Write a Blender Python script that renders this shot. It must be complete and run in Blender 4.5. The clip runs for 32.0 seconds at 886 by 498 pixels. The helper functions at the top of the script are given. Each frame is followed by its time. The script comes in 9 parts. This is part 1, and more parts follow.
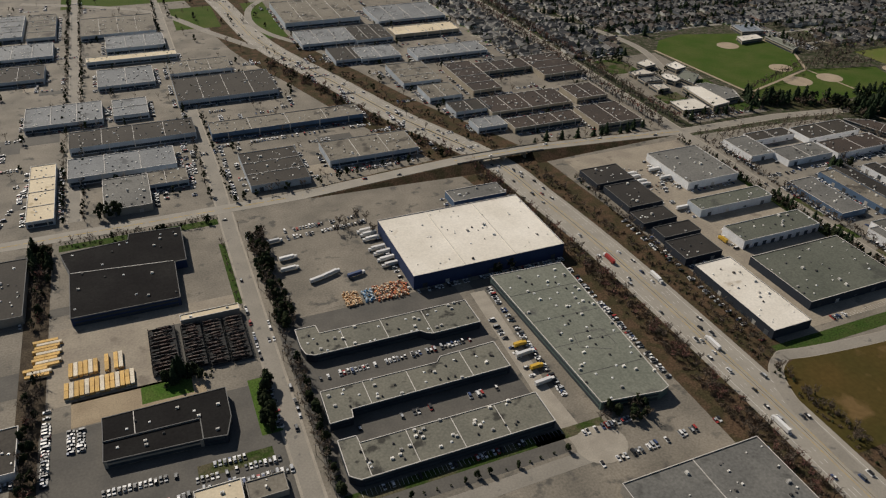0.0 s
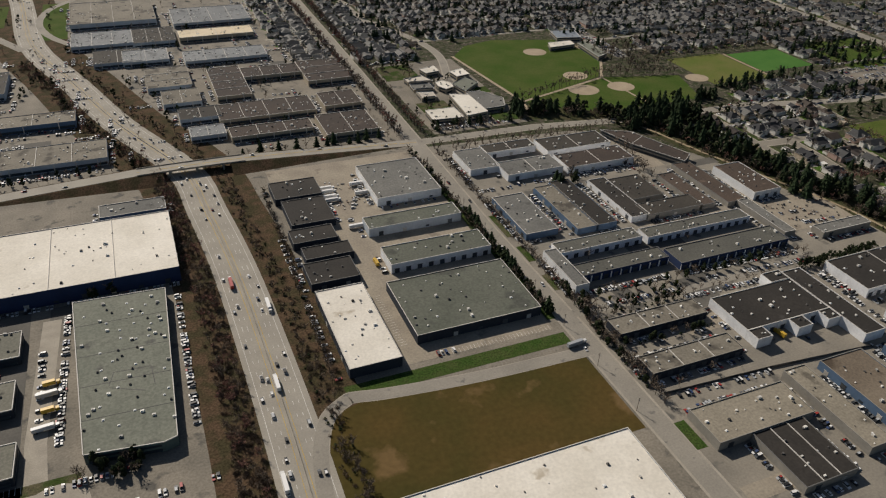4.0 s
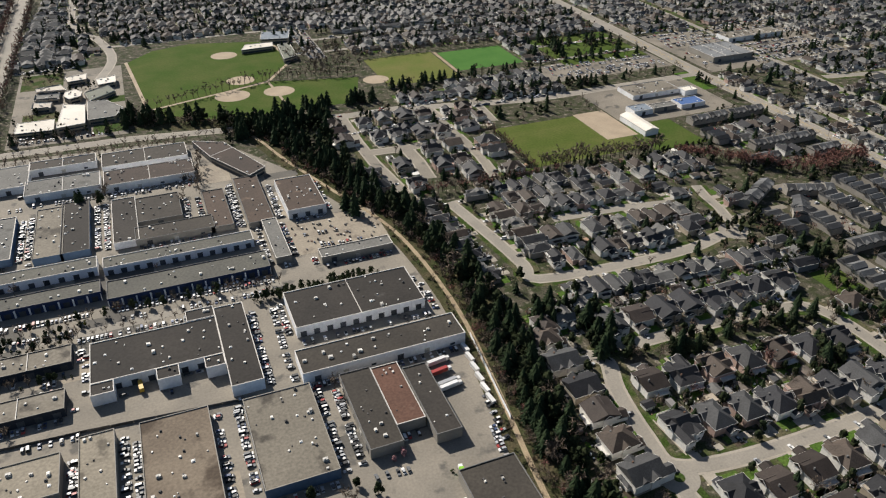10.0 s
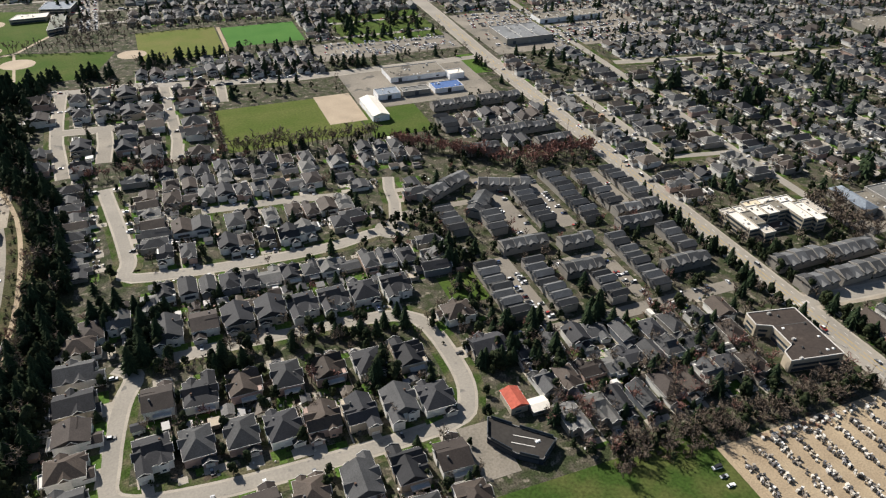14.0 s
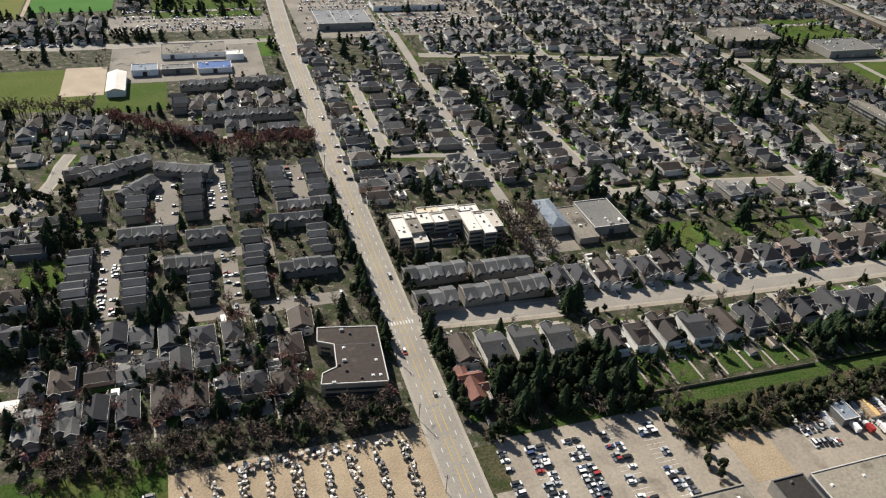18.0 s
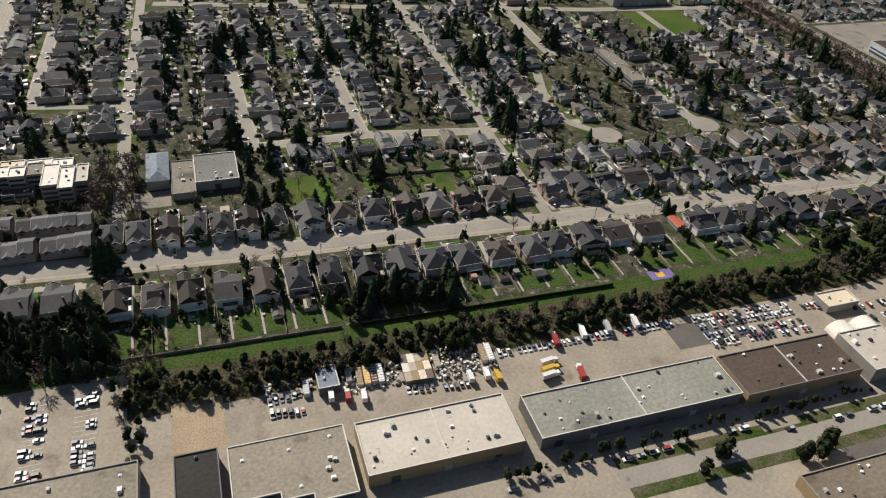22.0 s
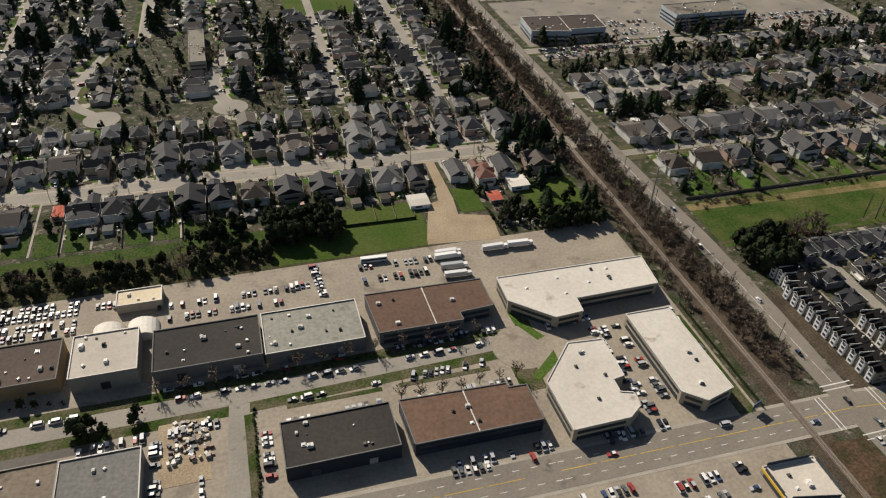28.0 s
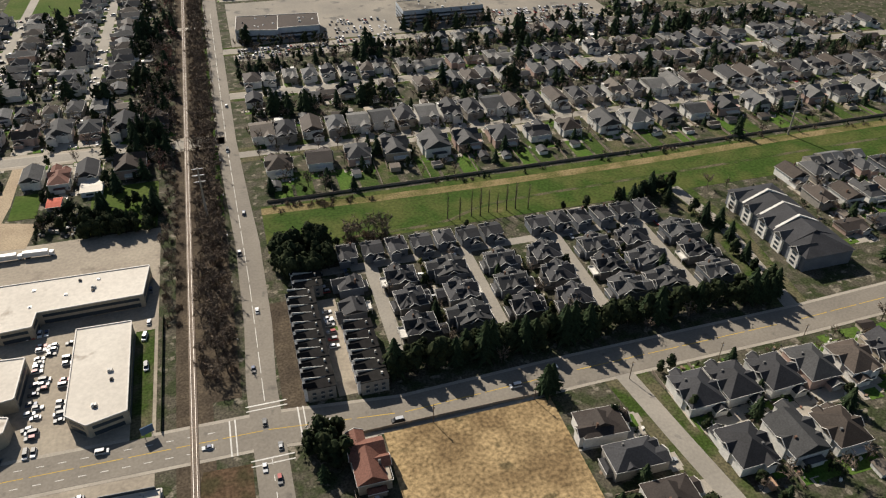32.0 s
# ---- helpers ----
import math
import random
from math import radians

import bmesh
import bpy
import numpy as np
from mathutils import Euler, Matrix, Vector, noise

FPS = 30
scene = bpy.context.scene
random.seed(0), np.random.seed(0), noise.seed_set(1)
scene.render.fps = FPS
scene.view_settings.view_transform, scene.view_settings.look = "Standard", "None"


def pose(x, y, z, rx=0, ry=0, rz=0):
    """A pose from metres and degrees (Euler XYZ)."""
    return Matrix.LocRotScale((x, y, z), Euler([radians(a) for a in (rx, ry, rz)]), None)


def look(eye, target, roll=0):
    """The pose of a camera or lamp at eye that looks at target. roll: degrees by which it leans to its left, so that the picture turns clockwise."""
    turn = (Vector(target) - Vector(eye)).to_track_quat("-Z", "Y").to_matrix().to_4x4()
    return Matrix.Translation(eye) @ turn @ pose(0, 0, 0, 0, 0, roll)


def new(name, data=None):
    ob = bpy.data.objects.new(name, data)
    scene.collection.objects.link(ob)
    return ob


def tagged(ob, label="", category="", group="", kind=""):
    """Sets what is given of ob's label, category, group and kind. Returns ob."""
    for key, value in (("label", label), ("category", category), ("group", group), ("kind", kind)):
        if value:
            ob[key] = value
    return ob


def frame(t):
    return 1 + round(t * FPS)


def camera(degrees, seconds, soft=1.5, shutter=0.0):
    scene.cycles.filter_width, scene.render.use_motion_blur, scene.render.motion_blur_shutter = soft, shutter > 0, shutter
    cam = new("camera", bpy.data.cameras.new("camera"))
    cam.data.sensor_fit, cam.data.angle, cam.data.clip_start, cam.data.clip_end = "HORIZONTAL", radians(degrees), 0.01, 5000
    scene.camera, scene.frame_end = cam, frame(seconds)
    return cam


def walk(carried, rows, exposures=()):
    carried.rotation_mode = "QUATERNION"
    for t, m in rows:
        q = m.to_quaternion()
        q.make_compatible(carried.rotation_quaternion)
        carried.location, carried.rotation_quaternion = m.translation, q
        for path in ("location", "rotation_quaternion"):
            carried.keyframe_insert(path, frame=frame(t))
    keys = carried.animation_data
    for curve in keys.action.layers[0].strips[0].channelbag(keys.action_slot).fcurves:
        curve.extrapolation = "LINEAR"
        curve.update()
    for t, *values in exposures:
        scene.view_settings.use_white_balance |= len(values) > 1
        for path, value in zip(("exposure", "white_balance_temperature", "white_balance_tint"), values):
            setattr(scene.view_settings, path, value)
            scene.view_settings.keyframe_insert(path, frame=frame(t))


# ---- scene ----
U = 0.5   # metres to one unit of the plan; the plan below is drawn in these units
cam = camera(61.8, 32.0, soft=1.2)
PATH = [
    (0.0, 0.000, 0.000, 174.514, 56.596, -1.327, -22.500),
    (0.5, 19.328, -3.842, 173.139, 56.309, -1.486, -22.687),
    (1.0, 38.488, -7.692, 172.055, 56.253, -1.629, -22.813),
    (1.5, 57.398, -11.540, 170.956, 56.376, -1.745, -22.918),
    (2.0, 76.309, -15.276, 169.861, 56.551, -1.784, -22.879),
    (2.5, 94.970, -18.899, 168.754, 56.716, -1.790, -22.719),
    (3.0, 113.616, -22.641, 167.893, 56.889, -1.800, -22.499),
    (3.5, 132.124, -26.153, 166.830, 57.056, -1.789, -22.319),
    (5.5, 205.068, -41.441, 163.083, 57.800, -1.173, -22.404),
    (6.0, 223.382, -45.061, 161.906, 57.898, -0.878, -22.364),
    (6.5, 241.416, -48.805, 161.210, 57.960, -0.668, -22.256),
    (7.0, 259.619, -52.318, 160.229, 58.003, -0.534, -22.112),
    (7.5, 277.598, -55.840, 159.637, 57.976, -0.473, -21.980),
    (8.0, 295.510, -59.123, 158.495, 57.963, -0.419, -21.938),
    (8.5, 313.462, -62.635, 157.499, 57.930, -0.334, -21.985),
    (9.0, 331.109, -66.035, 156.589, 57.860, -0.229, -22.082),
    (9.5, 348.659, -69.434, 155.624, 57.699, -0.125, -22.119),
    (10.0, 366.209, -72.945, 154.655, 57.530, -0.153, -22.120),
    (10.5, 383.551, -76.235, 153.830, 57.357, -0.321, -22.085),
    (11.0, 401.045, -79.636, 152.961, 57.189, -0.557, -21.993),
    (11.5, 418.039, -83.034, 152.063, 57.052, -0.819, -21.941),
    (12.0, 435.256, -86.423, 150.777, 56.972, -0.924, -21.865),
    (12.5, 452.056, -89.818, 149.767, 56.814, -1.009, -21.828),
    (13.0, 468.454, -93.100, 148.787, 56.601, -1.028, -21.819),
    (13.5, 485.310, -96.493, 147.680, 56.338, -1.151, -21.763),
    (14.0, 502.206, -100.001, 146.723, 56.080, -1.266, -21.657),
    (14.5, 518.783, -103.294, 146.105, 55.773, -1.452, -21.424),
    (16.5, 585.602, -117.355, 143.385, 55.539, -2.525, -19.125),
    (17.0, 602.275, -120.874, 142.816, 55.545, -2.989, -18.504),
    (17.5, 619.254, -124.503, 142.162, 55.562, -3.348, -17.949),
    (18.0, 636.095, -127.902, 141.305, 55.583, -3.685, -17.504),
    (18.5, 652.782, -131.525, 140.484, 55.568, -3.993, -17.268),
    (19.0, 669.165, -134.814, 139.753, 55.445, -4.292, -17.233),
    (19.5, 685.574, -138.338, 139.420, 55.199, -4.384, -17.298),
    (20.0, 702.414, -141.849, 138.560, 54.877, -4.212, -17.299),
    (20.5, 718.908, -145.469, 137.626, 54.472, -3.923, -17.335),
    (21.0, 735.373, -148.654, 137.205, 53.923, -3.668, -17.443),
    (21.5, 751.949, -152.171, 136.580, 53.441, -3.528, -17.587),
    (22.0, 768.597, -155.454, 135.614, 53.122, -3.491, -17.745),
    (22.5, 785.382, -158.855, 134.855, 52.897, -3.539, -17.748),
    (23.0, 801.974, -162.141, 133.986, 52.813, -3.561, -17.478),
    (23.5, 818.453, -165.544, 133.308, 52.860, -3.318, -16.945),
    (24.0, 834.836, -168.833, 132.578, 53.129, -2.902, -16.355),
    (24.5, 851.372, -171.897, 131.813, 53.570, -2.440, -15.885),
    (26.5, 917.317, -185.294, 129.511, 54.151, -1.950, -15.827),
    (27.0, 933.909, -188.580, 128.643, 53.794, -1.842, -15.893),
    (27.5, 950.444, -191.869, 127.871, 53.446, -1.734, -15.949),
    (28.0, 967.021, -195.273, 127.250, 53.138, -1.678, -15.897),
    (28.5, 983.516, -198.445, 126.328, 53.026, -1.602, -15.874),
    (29.0, 999.914, -201.391, 125.357, 52.974, -1.459, -15.809),
    (29.5, 1016.409, -204.563, 124.435, 52.970, -1.137, -15.658),
    (30.0, 1032.863, -207.619, 123.364, 53.095, -0.843, -15.478),
    (30.5, 1048.553, -210.566, 122.502, 53.284, -0.662, -15.422),
    (31.0, 1064.717, -213.392, 121.269, 53.577, -0.632, -15.461),
    (31.5, 1080.728, -216.219, 120.077, 53.880, -0.687, -15.843),
    (32.0, 1096.820, -219.166, 119.188, 53.963, -0.596, -16.311),
]
EXPO = [(0.0, -0.2, 6500, 10), (4.0, -0.15, 6500, 10), (7.0, 0.15, 6400, 10), (10.0, 0.5, 6270, 10), (12.0, 0.7, 6200, 10), (15.0, 0.76, 6200, 10), (18.0, 0.71, 6200, 10), (21.0, 0.51, 6300, 10), (24.0, 0.4, 6400, 10), (28.0, 0.25, 6600, 10), (30.0, 0.36, 6570, 10), (32.0, 0.55, 6550, 10)]
walk(cam, [(t, pose(x, y, z, rx, ry, rz)) for t, x, y, z, rx, ry, rz in PATH], exposures=EXPO)
# light: late-morning sun from ahead of the camera's view, slightly to the west
SUN_AZ, SUN_EL = -21.0, 37.0
sun_dir = Vector((math.sin(radians(SUN_AZ)) * math.cos(radians(SUN_EL)), math.cos(radians(SUN_AZ)) * math.cos(radians(SUN_EL)), math.sin(radians(SUN_EL))))
sun_data = bpy.data.lights.new("sun", "SUN")
sun_data.energy, sun_data.angle, sun_data.color = 5.0, radians(0.6), (1.0, 0.92, 0.81)
sun = new("sun", sun_data)
sun.matrix_world = look(sun_dir * 2000, (0, 0, 0))
world = bpy.data.worlds.new("sky")
scene.world = world
world.use_nodes = True
sky = world.node_tree.nodes.new("ShaderNodeTexSky")
sky.sky_type, sky.sun_disc = "NISHITA", False
sky.sun_elevation, sky.sun_rotation = radians(SUN_EL), radians(SUN_AZ)
world.node_tree.nodes["Background"].inputs[1].default_value = 0.05
world.node_tree.links.new(sky.outputs[0], world.node_tree.nodes["Background"].inputs[0])

# ---- materials ----
MATS = {}


def mat(name, c1, c2, big=0.05, fine=1.2, rough=0.85, spec=0.2, rand="", spread=0.25, metal=0.0, speck=0.25, blotch=(0.35, 0.65), bump=0.0, stain=None):
    """A worn surface: two colours in soft patches, fine grain, and a lighter or darker cast for each piece."""
    m = bpy.data.materials.new(name)
    m.use_nodes = True
    nt = m.node_tree
    b = nt.nodes["Principled BSDF"]
    b.inputs["Roughness"].default_value, b.inputs["Metallic"].default_value = rough, metal
    b.inputs["Specular IOR Level"].default_value = spec
    geo = nt.nodes.new("ShaderNodeNewGeometry")
    sc = nt.nodes.new("ShaderNodeVectorMath")
    sc.operation = "SCALE"
    sc.inputs["Scale"].default_value = 1.0 / U
    nt.links.new(geo.outputs["Position"], sc.inputs[0])

    def noise_tex(scale, detail=4.0):
        n = nt.nodes.new("ShaderNodeTexNoise")
        n.inputs["Scale"].default_value, n.inputs["Detail"].default_value = scale, detail
        nt.links.new(sc.outputs[0], n.inputs["Vector"])
        return n

    def ramp(src, lo, hi):
        r = nt.nodes.new("ShaderNodeMapRange")
        r.inputs[1].default_value, r.inputs[2].default_value = lo, hi
        nt.links.new(src, r.inputs[0])
        return r.outputs[0]

    def mix(kind, fac, a, bb):
        x = nt.nodes.new("ShaderNodeMix")
        x.data_type, x.blend_type = "RGBA", kind
        for sock, val in ((x.inputs[0], fac), (x.inputs[6], a), (x.inputs[7], bb)):
            if hasattr(val, "is_linked"):
                nt.links.new(val, sock)
            elif isinstance(val, tuple):
                sock.default_value = (*val, 1.0)
            else:
                sock.default_value = val
        return x.outputs[2]

    n1, n2 = noise_tex(big), noise_tex(fine, 3.0)
    col = mix("MIX", ramp(n1.outputs[0], *blotch), c1, c2)
    if stain:
        n3 = noise_tex(stain[1], 5.0)
        col = mix("MIX", ramp(n3.outputs[0], stain[2], stain[2] + 0.08), col, stain[0])
    g = ramp(n2.outputs[0], 0.3, 0.7)
    gm = nt.nodes.new("ShaderNodeMapRange")
    gm.inputs[3].default_value, gm.inputs[4].default_value = 1 - speck, 1 + speck
    nt.links.new(g, gm.inputs[0])
    col = mix("MULTIPLY", 1.0, col, gm.outputs[0])
    if rand:
        if rand == "object":
            src = nt.nodes.new("ShaderNodeObjectInfo").outputs["Random"]
        else:
            src = geo.outputs["Random Per Island"]
        rm = nt.nodes.new("ShaderNodeMapRange")
        rm.inputs[3].default_value, rm.inputs[4].default_value = 1 - spread, 1 + spread
        nt.links.new(src, rm.inputs[0])
        col = mix("MULTIPLY", 1.0, col, rm.outputs[0])
    nt.links.new(col, b.inputs["Base Color"])
    if bump:
        bp = nt.nodes.new("ShaderNodeBump")
        bp.inputs["Strength"].default_value, bp.inputs["Distance"].default_value = bump, 0.1
        nt.links.new(n2.outputs[0], bp.inputs["Height"])
        nt.links.new(bp.outputs[0], b.inputs["Normal"])
    MATS[name] = m
    return m


def ramped(name, colours, rough=0.4, src_kind="island", coat=0.0):
    """One of several paints for each piece."""
    m = bpy.data.materials.new(name)
    m.use_nodes = True
    nt = m.node_tree
    b = nt.nodes["Principled BSDF"]
    b.inputs["Roughness"].default_value, b.inputs["Coat Weight"].default_value = rough, coat
    r = nt.nodes.new("ShaderNodeValToRGB")
    r.color_ramp.interpolation = "CONSTANT"
    els = r.color_ramp.elements
    els[0].position, els[0].color = 0.0, (*colours[0], 1)
    els[1].position, els[1].color = 1.0 / len(colours), (*colours[1], 1)
    for i, c in enumerate(colours[2:], 2):
        e = els.new(i / len(colours))
        e.color = (*c, 1)
    src = nt.nodes.new("ShaderNodeNewGeometry").outputs["Random Per Island"] if src_kind == "island" else nt.nodes.new("ShaderNodeObjectInfo").outputs["Random"]
    nt.links.new(src, r.inputs[0])
    nt.links.new(r.outputs[0], b.inputs["Base Color"])
    MATS[name] = m
    return m


mat("yard ground", (0.036, 0.044, 0.02), (0.075, 0.067, 0.049), big=0.12, fine=1.0, speck=0.5, spec=0.05, blotch=(0.42, 0.58), stain=((0.17, 0.15, 0.115), 0.2, 0.575))
mat("lot asphalt", (0.225, 0.198, 0.158), (0.15, 0.134, 0.108), big=0.03, fine=0.7, speck=0.2, stain=((0.095, 0.088, 0.075), 0.07, 0.585))
mat("bleached asphalt", (0.245, 0.218, 0.176), (0.185, 0.167, 0.138), big=0.03, fine=0.7, speck=0.12, stain=((0.115, 0.107, 0.093), 0.07, 0.58))
mat("worn dark road", (0.205, 0.182, 0.148), (0.17, 0.151, 0.124), big=0.04, fine=0.8, speck=0.12, stain=((0.12, 0.108, 0.09), 0.12, 0.62))
mat("road asphalt", (0.27, 0.245, 0.205), (0.225, 0.205, 0.172), big=0.04, fine=0.8, speck=0.1, stain=((0.15, 0.14, 0.125), 0.15, 0.63))
mat("highway concrete", (0.315, 0.288, 0.242), (0.27, 0.246, 0.207), big=0.05, fine=0.9, speck=0.08)
mat("side concrete", (0.34, 0.305, 0.25), (0.28, 0.25, 0.205), big=0.1, speck=0.12)
mat("grass", spec=0.05, rough=0.95, c1=(0.05, 0.102, 0.016), c2=(0.075, 0.113, 0.026), big=0.08, fine=0.8, speck=0.35)
mat("lush turf", spec=0.05, rough=0.95, c1=(0.055, 0.135, 0.03), c2=(0.07, 0.155, 0.036), big=0.03, fine=0.5, speck=0.1)
mat("park grass", spec=0.05, rough=0.95, c1=(0.046, 0.08, 0.014), c2=(0.072, 0.092, 0.024), big=0.03, fine=0.5, speck=0.2)
mat("school turf", spec=0.05, rough=0.95, c1=(0.07, 0.095, 0.02), c2=(0.095, 0.108, 0.03), big=0.03, fine=0.5, speck=0.18)
mat("worn sports turf", spec=0.05, rough=0.95, c1=(0.10, 0.125, 0.03), c2=(0.135, 0.135, 0.045), big=0.03, fine=0.5, speck=0.15)
mat("brown field", spec=0.05, rough=0.95, c1=(0.056, 0.047, 0.014), c2=(0.084, 0.056, 0.018), big=0.018, fine=0.3, speck=0.12, stain=((0.135, 0.088, 0.038), 0.03, 0.60))
mat("patchy dry grass", spec=0.05, rough=0.95, c1=(0.10, 0.095, 0.034), c2=(0.2, 0.155, 0.078), big=0.06, fine=0.8, speck=0.35, blotch=(0.4, 0.6))
mat("greenway grass", spec=0.05, rough=0.95, c1=(0.036, 0.064, 0.013), c2=(0.07, 0.082, 0.024), big=0.05, fine=0.6, speck=0.3, blotch=(0.4, 0.6), stain=((0.13, 0.11, 0.05), 0.05, 0.66))
mat("rough grass", spec=0.05, rough=0.95, c1=(0.034, 0.064, 0.013), c2=(0.055, 0.073, 0.022), big=0.12, fine=0.8, speck=0.45)
mat("patchy verge", spec=0.05, rough=0.95, c1=(0.036, 0.058, 0.013), c2=(0.095, 0.085, 0.05), big=0.07, fine=0.9, speck=0.45, blotch=(0.42, 0.58))
mat("dry grass", spec=0.05, rough=0.95, c1=(0.29, 0.21, 0.11), c2=(0.165, 0.115, 0.06), big=0.05, fine=0.6, speck=0.5, blotch=(0.4, 0.6), stain=((0.11, 0.085, 0.045), 0.09, 0.62))
mat("undergrowth", spec=0.05, rough=0.95, c1=(0.034, 0.044, 0.016), c2=(0.078, 0.066, 0.038), big=0.1, fine=0.8, speck=0.45)
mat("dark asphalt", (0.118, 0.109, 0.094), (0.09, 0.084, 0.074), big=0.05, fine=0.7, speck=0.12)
# Tan dust, with bright haze over the eastern yards mixed into the colour.
mat("dusty asphalt", (0.30, 0.26, 0.20), (0.24, 0.205, 0.16), big=0.05, fine=0.6, speck=0.15, stain=((0.19, 0.16, 0.125), 0.06, 0.6))
mat("verge", spec=0.05, rough=0.95, c1=(0.05, 0.042, 0.022), c2=(0.084, 0.055, 0.034), big=0.08, fine=0.7, speck=0.45, blotch=(0.42, 0.58))
mat("brush soil", spec=0.05, rough=0.95, c1=(0.052, 0.041, 0.03), c2=(0.085, 0.067, 0.047), big=0.1, fine=0.9, speck=0.4)
mat("sand", (0.36, 0.29, 0.205), (0.30, 0.24, 0.17), big=0.06, speck=0.15)
mat("bare dirt", (0.33, 0.26, 0.17), (0.26, 0.2, 0.13), big=0.06, speck=0.25)
mat("ballast", (0.125, 0.098, 0.076), (0.165, 0.13, 0.1), big=0.2, fine=1.5, speck=0.35)
mat("paint white", (0.62, 0.60, 0.55), (0.5, 0.48, 0.44), speck=0.2)
mat("paint yellow", (0.5, 0.34, 0.06), (0.42, 0.28, 0.05), speck=0.2)
mat("steel", (0.32, 0.32, 0.32), (0.26, 0.26, 0.27), rough=0.5, metal=0.6, speck=0.1)
mat("rail steel", (0.42, 0.39, 0.36), (0.34, 0.31, 0.28), rough=0.55, metal=0.7, speck=0.1)
mat("pole wood", (0.16, 0.12, 0.085), (0.11, 0.085, 0.06), speck=0.2)
ROOFS = {
    "white": ((0.70, 0.655, 0.575), (0.60, 0.555, 0.475), ((0.44, 0.385, 0.305), 0.07, 0.66)),
    "cream": ((0.62, 0.53, 0.38), (0.55, 0.46, 0.32), ((0.42, 0.34, 0.22), 0.1, 0.64)),
    "pale": ((0.16, 0.143, 0.114), (0.195, 0.174, 0.138), ((0.075, 0.066, 0.054), 0.055, 0.56)),
    "grey": ((0.125, 0.122, 0.112), (0.16, 0.155, 0.14), ((0.09, 0.088, 0.08), 0.08, 0.62)),
    "green": ((0.152, 0.16, 0.128), (0.178, 0.183, 0.147), ((0.10, 0.10, 0.088), 0.06, 0.62)),
    "olive": ((0.085, 0.083, 0.072), (0.105, 0.102, 0.086), ((0.08, 0.08, 0.07), 0.05, 0.62)),
    "dark": ((0.042, 0.037, 0.031), (0.056, 0.049, 0.04), ((0.08, 0.073, 0.062), 0.06, 0.68)),
    "black": ((0.029, 0.026, 0.023), (0.041, 0.036, 0.031), ((0.06, 0.055, 0.05), 0.06, 0.68)),
    "brown": ((0.088, 0.064, 0.049), (0.07, 0.053, 0.042), ((0.16, 0.115, 0.085), 0.07, 0.65)),
    "tan": ((0.175, 0.142, 0.105), (0.13, 0.103, 0.076), ((0.07, 0.053, 0.038), 0.035, 0.53)),
    "rust": ((0.115, 0.06, 0.042), (0.09, 0.05, 0.036), ((0.15, 0.095, 0.07), 0.1, 0.62)),
    "sandy": ((0.25, 0.22, 0.17), (0.21, 0.185, 0.142), ((0.12, 0.105, 0.082), 0.06, 0.6)),
    "shell": ((0.54, 0.50, 0.435), (0.48, 0.44, 0.38), ((0.33, 0.29, 0.24), 0.09, 0.66)),
    "chalk": ((0.50, 0.455, 0.385), (0.43, 0.385, 0.325), ((0.20, 0.17, 0.135), 0.32, 0.665)),
    "umber": ((0.062, 0.047, 0.038), (0.048, 0.038, 0.032), ((0.10, 0.08, 0.065), 0.08, 0.64)),
    # Far roofs: distance haze is put into this cooler, paler grey.
    "slate": ((0.17, 0.176, 0.178), (0.215, 0.22, 0.22), ((0.11, 0.113, 0.114), 0.07, 0.6)),
    "moss": ((0.092, 0.098, 0.077), (0.112, 0.116, 0.092), ((0.07, 0.072, 0.06), 0.05, 0.6)),
    "streak": ((0.138, 0.134, 0.108), (0.172, 0.164, 0.13), ((0.046, 0.044, 0.037), 0.1, 0.575)),
    "russet": ((0.128, 0.078, 0.053), (0.10, 0.062, 0.044), ((0.17, 0.115, 0.08), 0.07, 0.65)),
    "lichen": ((0.205, 0.203, 0.17), (0.24, 0.235, 0.196), ((0.13, 0.128, 0.108), 0.06, 0.62)),
    "tar": ((0.014, 0.013, 0.013), (0.021, 0.02, 0.019), ((0.034, 0.032, 0.03), 0.06, 0.68)),
    "coral": ((0.40, 0.095, 0.06), (0.34, 0.08, 0.052), ((0.34, 0.09, 0.06), 0.3, 0.64)),
    "sheet": ((0.17, 0.20, 0.235), (0.21, 0.235, 0.26), ((0.10, 0.12, 0.15), 0.15, 0.6)),
    "bluer": ((0.06, 0.115, 0.27), (0.08, 0.14, 0.30), ((0.12, 0.16, 0.25), 0.1, 0.62)),
}
for key, (a, b2, st) in ROOFS.items():
    mat("roof " + key, a, b2, big=0.03, fine=0.6, speck=0.08 if a[0] > 0.4 else 0.2, stain=st, rand="object", spread=0.07, spec=0.03 if key == "tar" else 0.2)
WALLS = {"mist": (0.46, 0.50, 0.54), "navy": (0.026, 0.042, 0.10), "blue": (0.10, 0.155, 0.24), "dark": (0.032, 0.038, 0.05), "pale": (0.28, 0.26, 0.225), "white": (0.79, 0.79, 0.79),
         "brown": (0.14, 0.085, 0.06), "cream": (0.40, 0.345, 0.26), "tan": (0.31, 0.225, 0.13), "grey": (0.155, 0.152, 0.145), "green": (0.11, 0.155, 0.14)}
for key, a in WALLS.items():
    mat("wall " + key, a, tuple(v * 0.85 for v in a), big=0.08, fine=0.6, speck=0.08)
mat("coping", (0.58, 0.55, 0.50), (0.48, 0.45, 0.41), rough=0.6, speck=0.1)
mat("unit metal", (0.62, 0.6, 0.55), (0.44, 0.42, 0.385), big=0.3, rough=0.6, rand="object", spread=0.45)
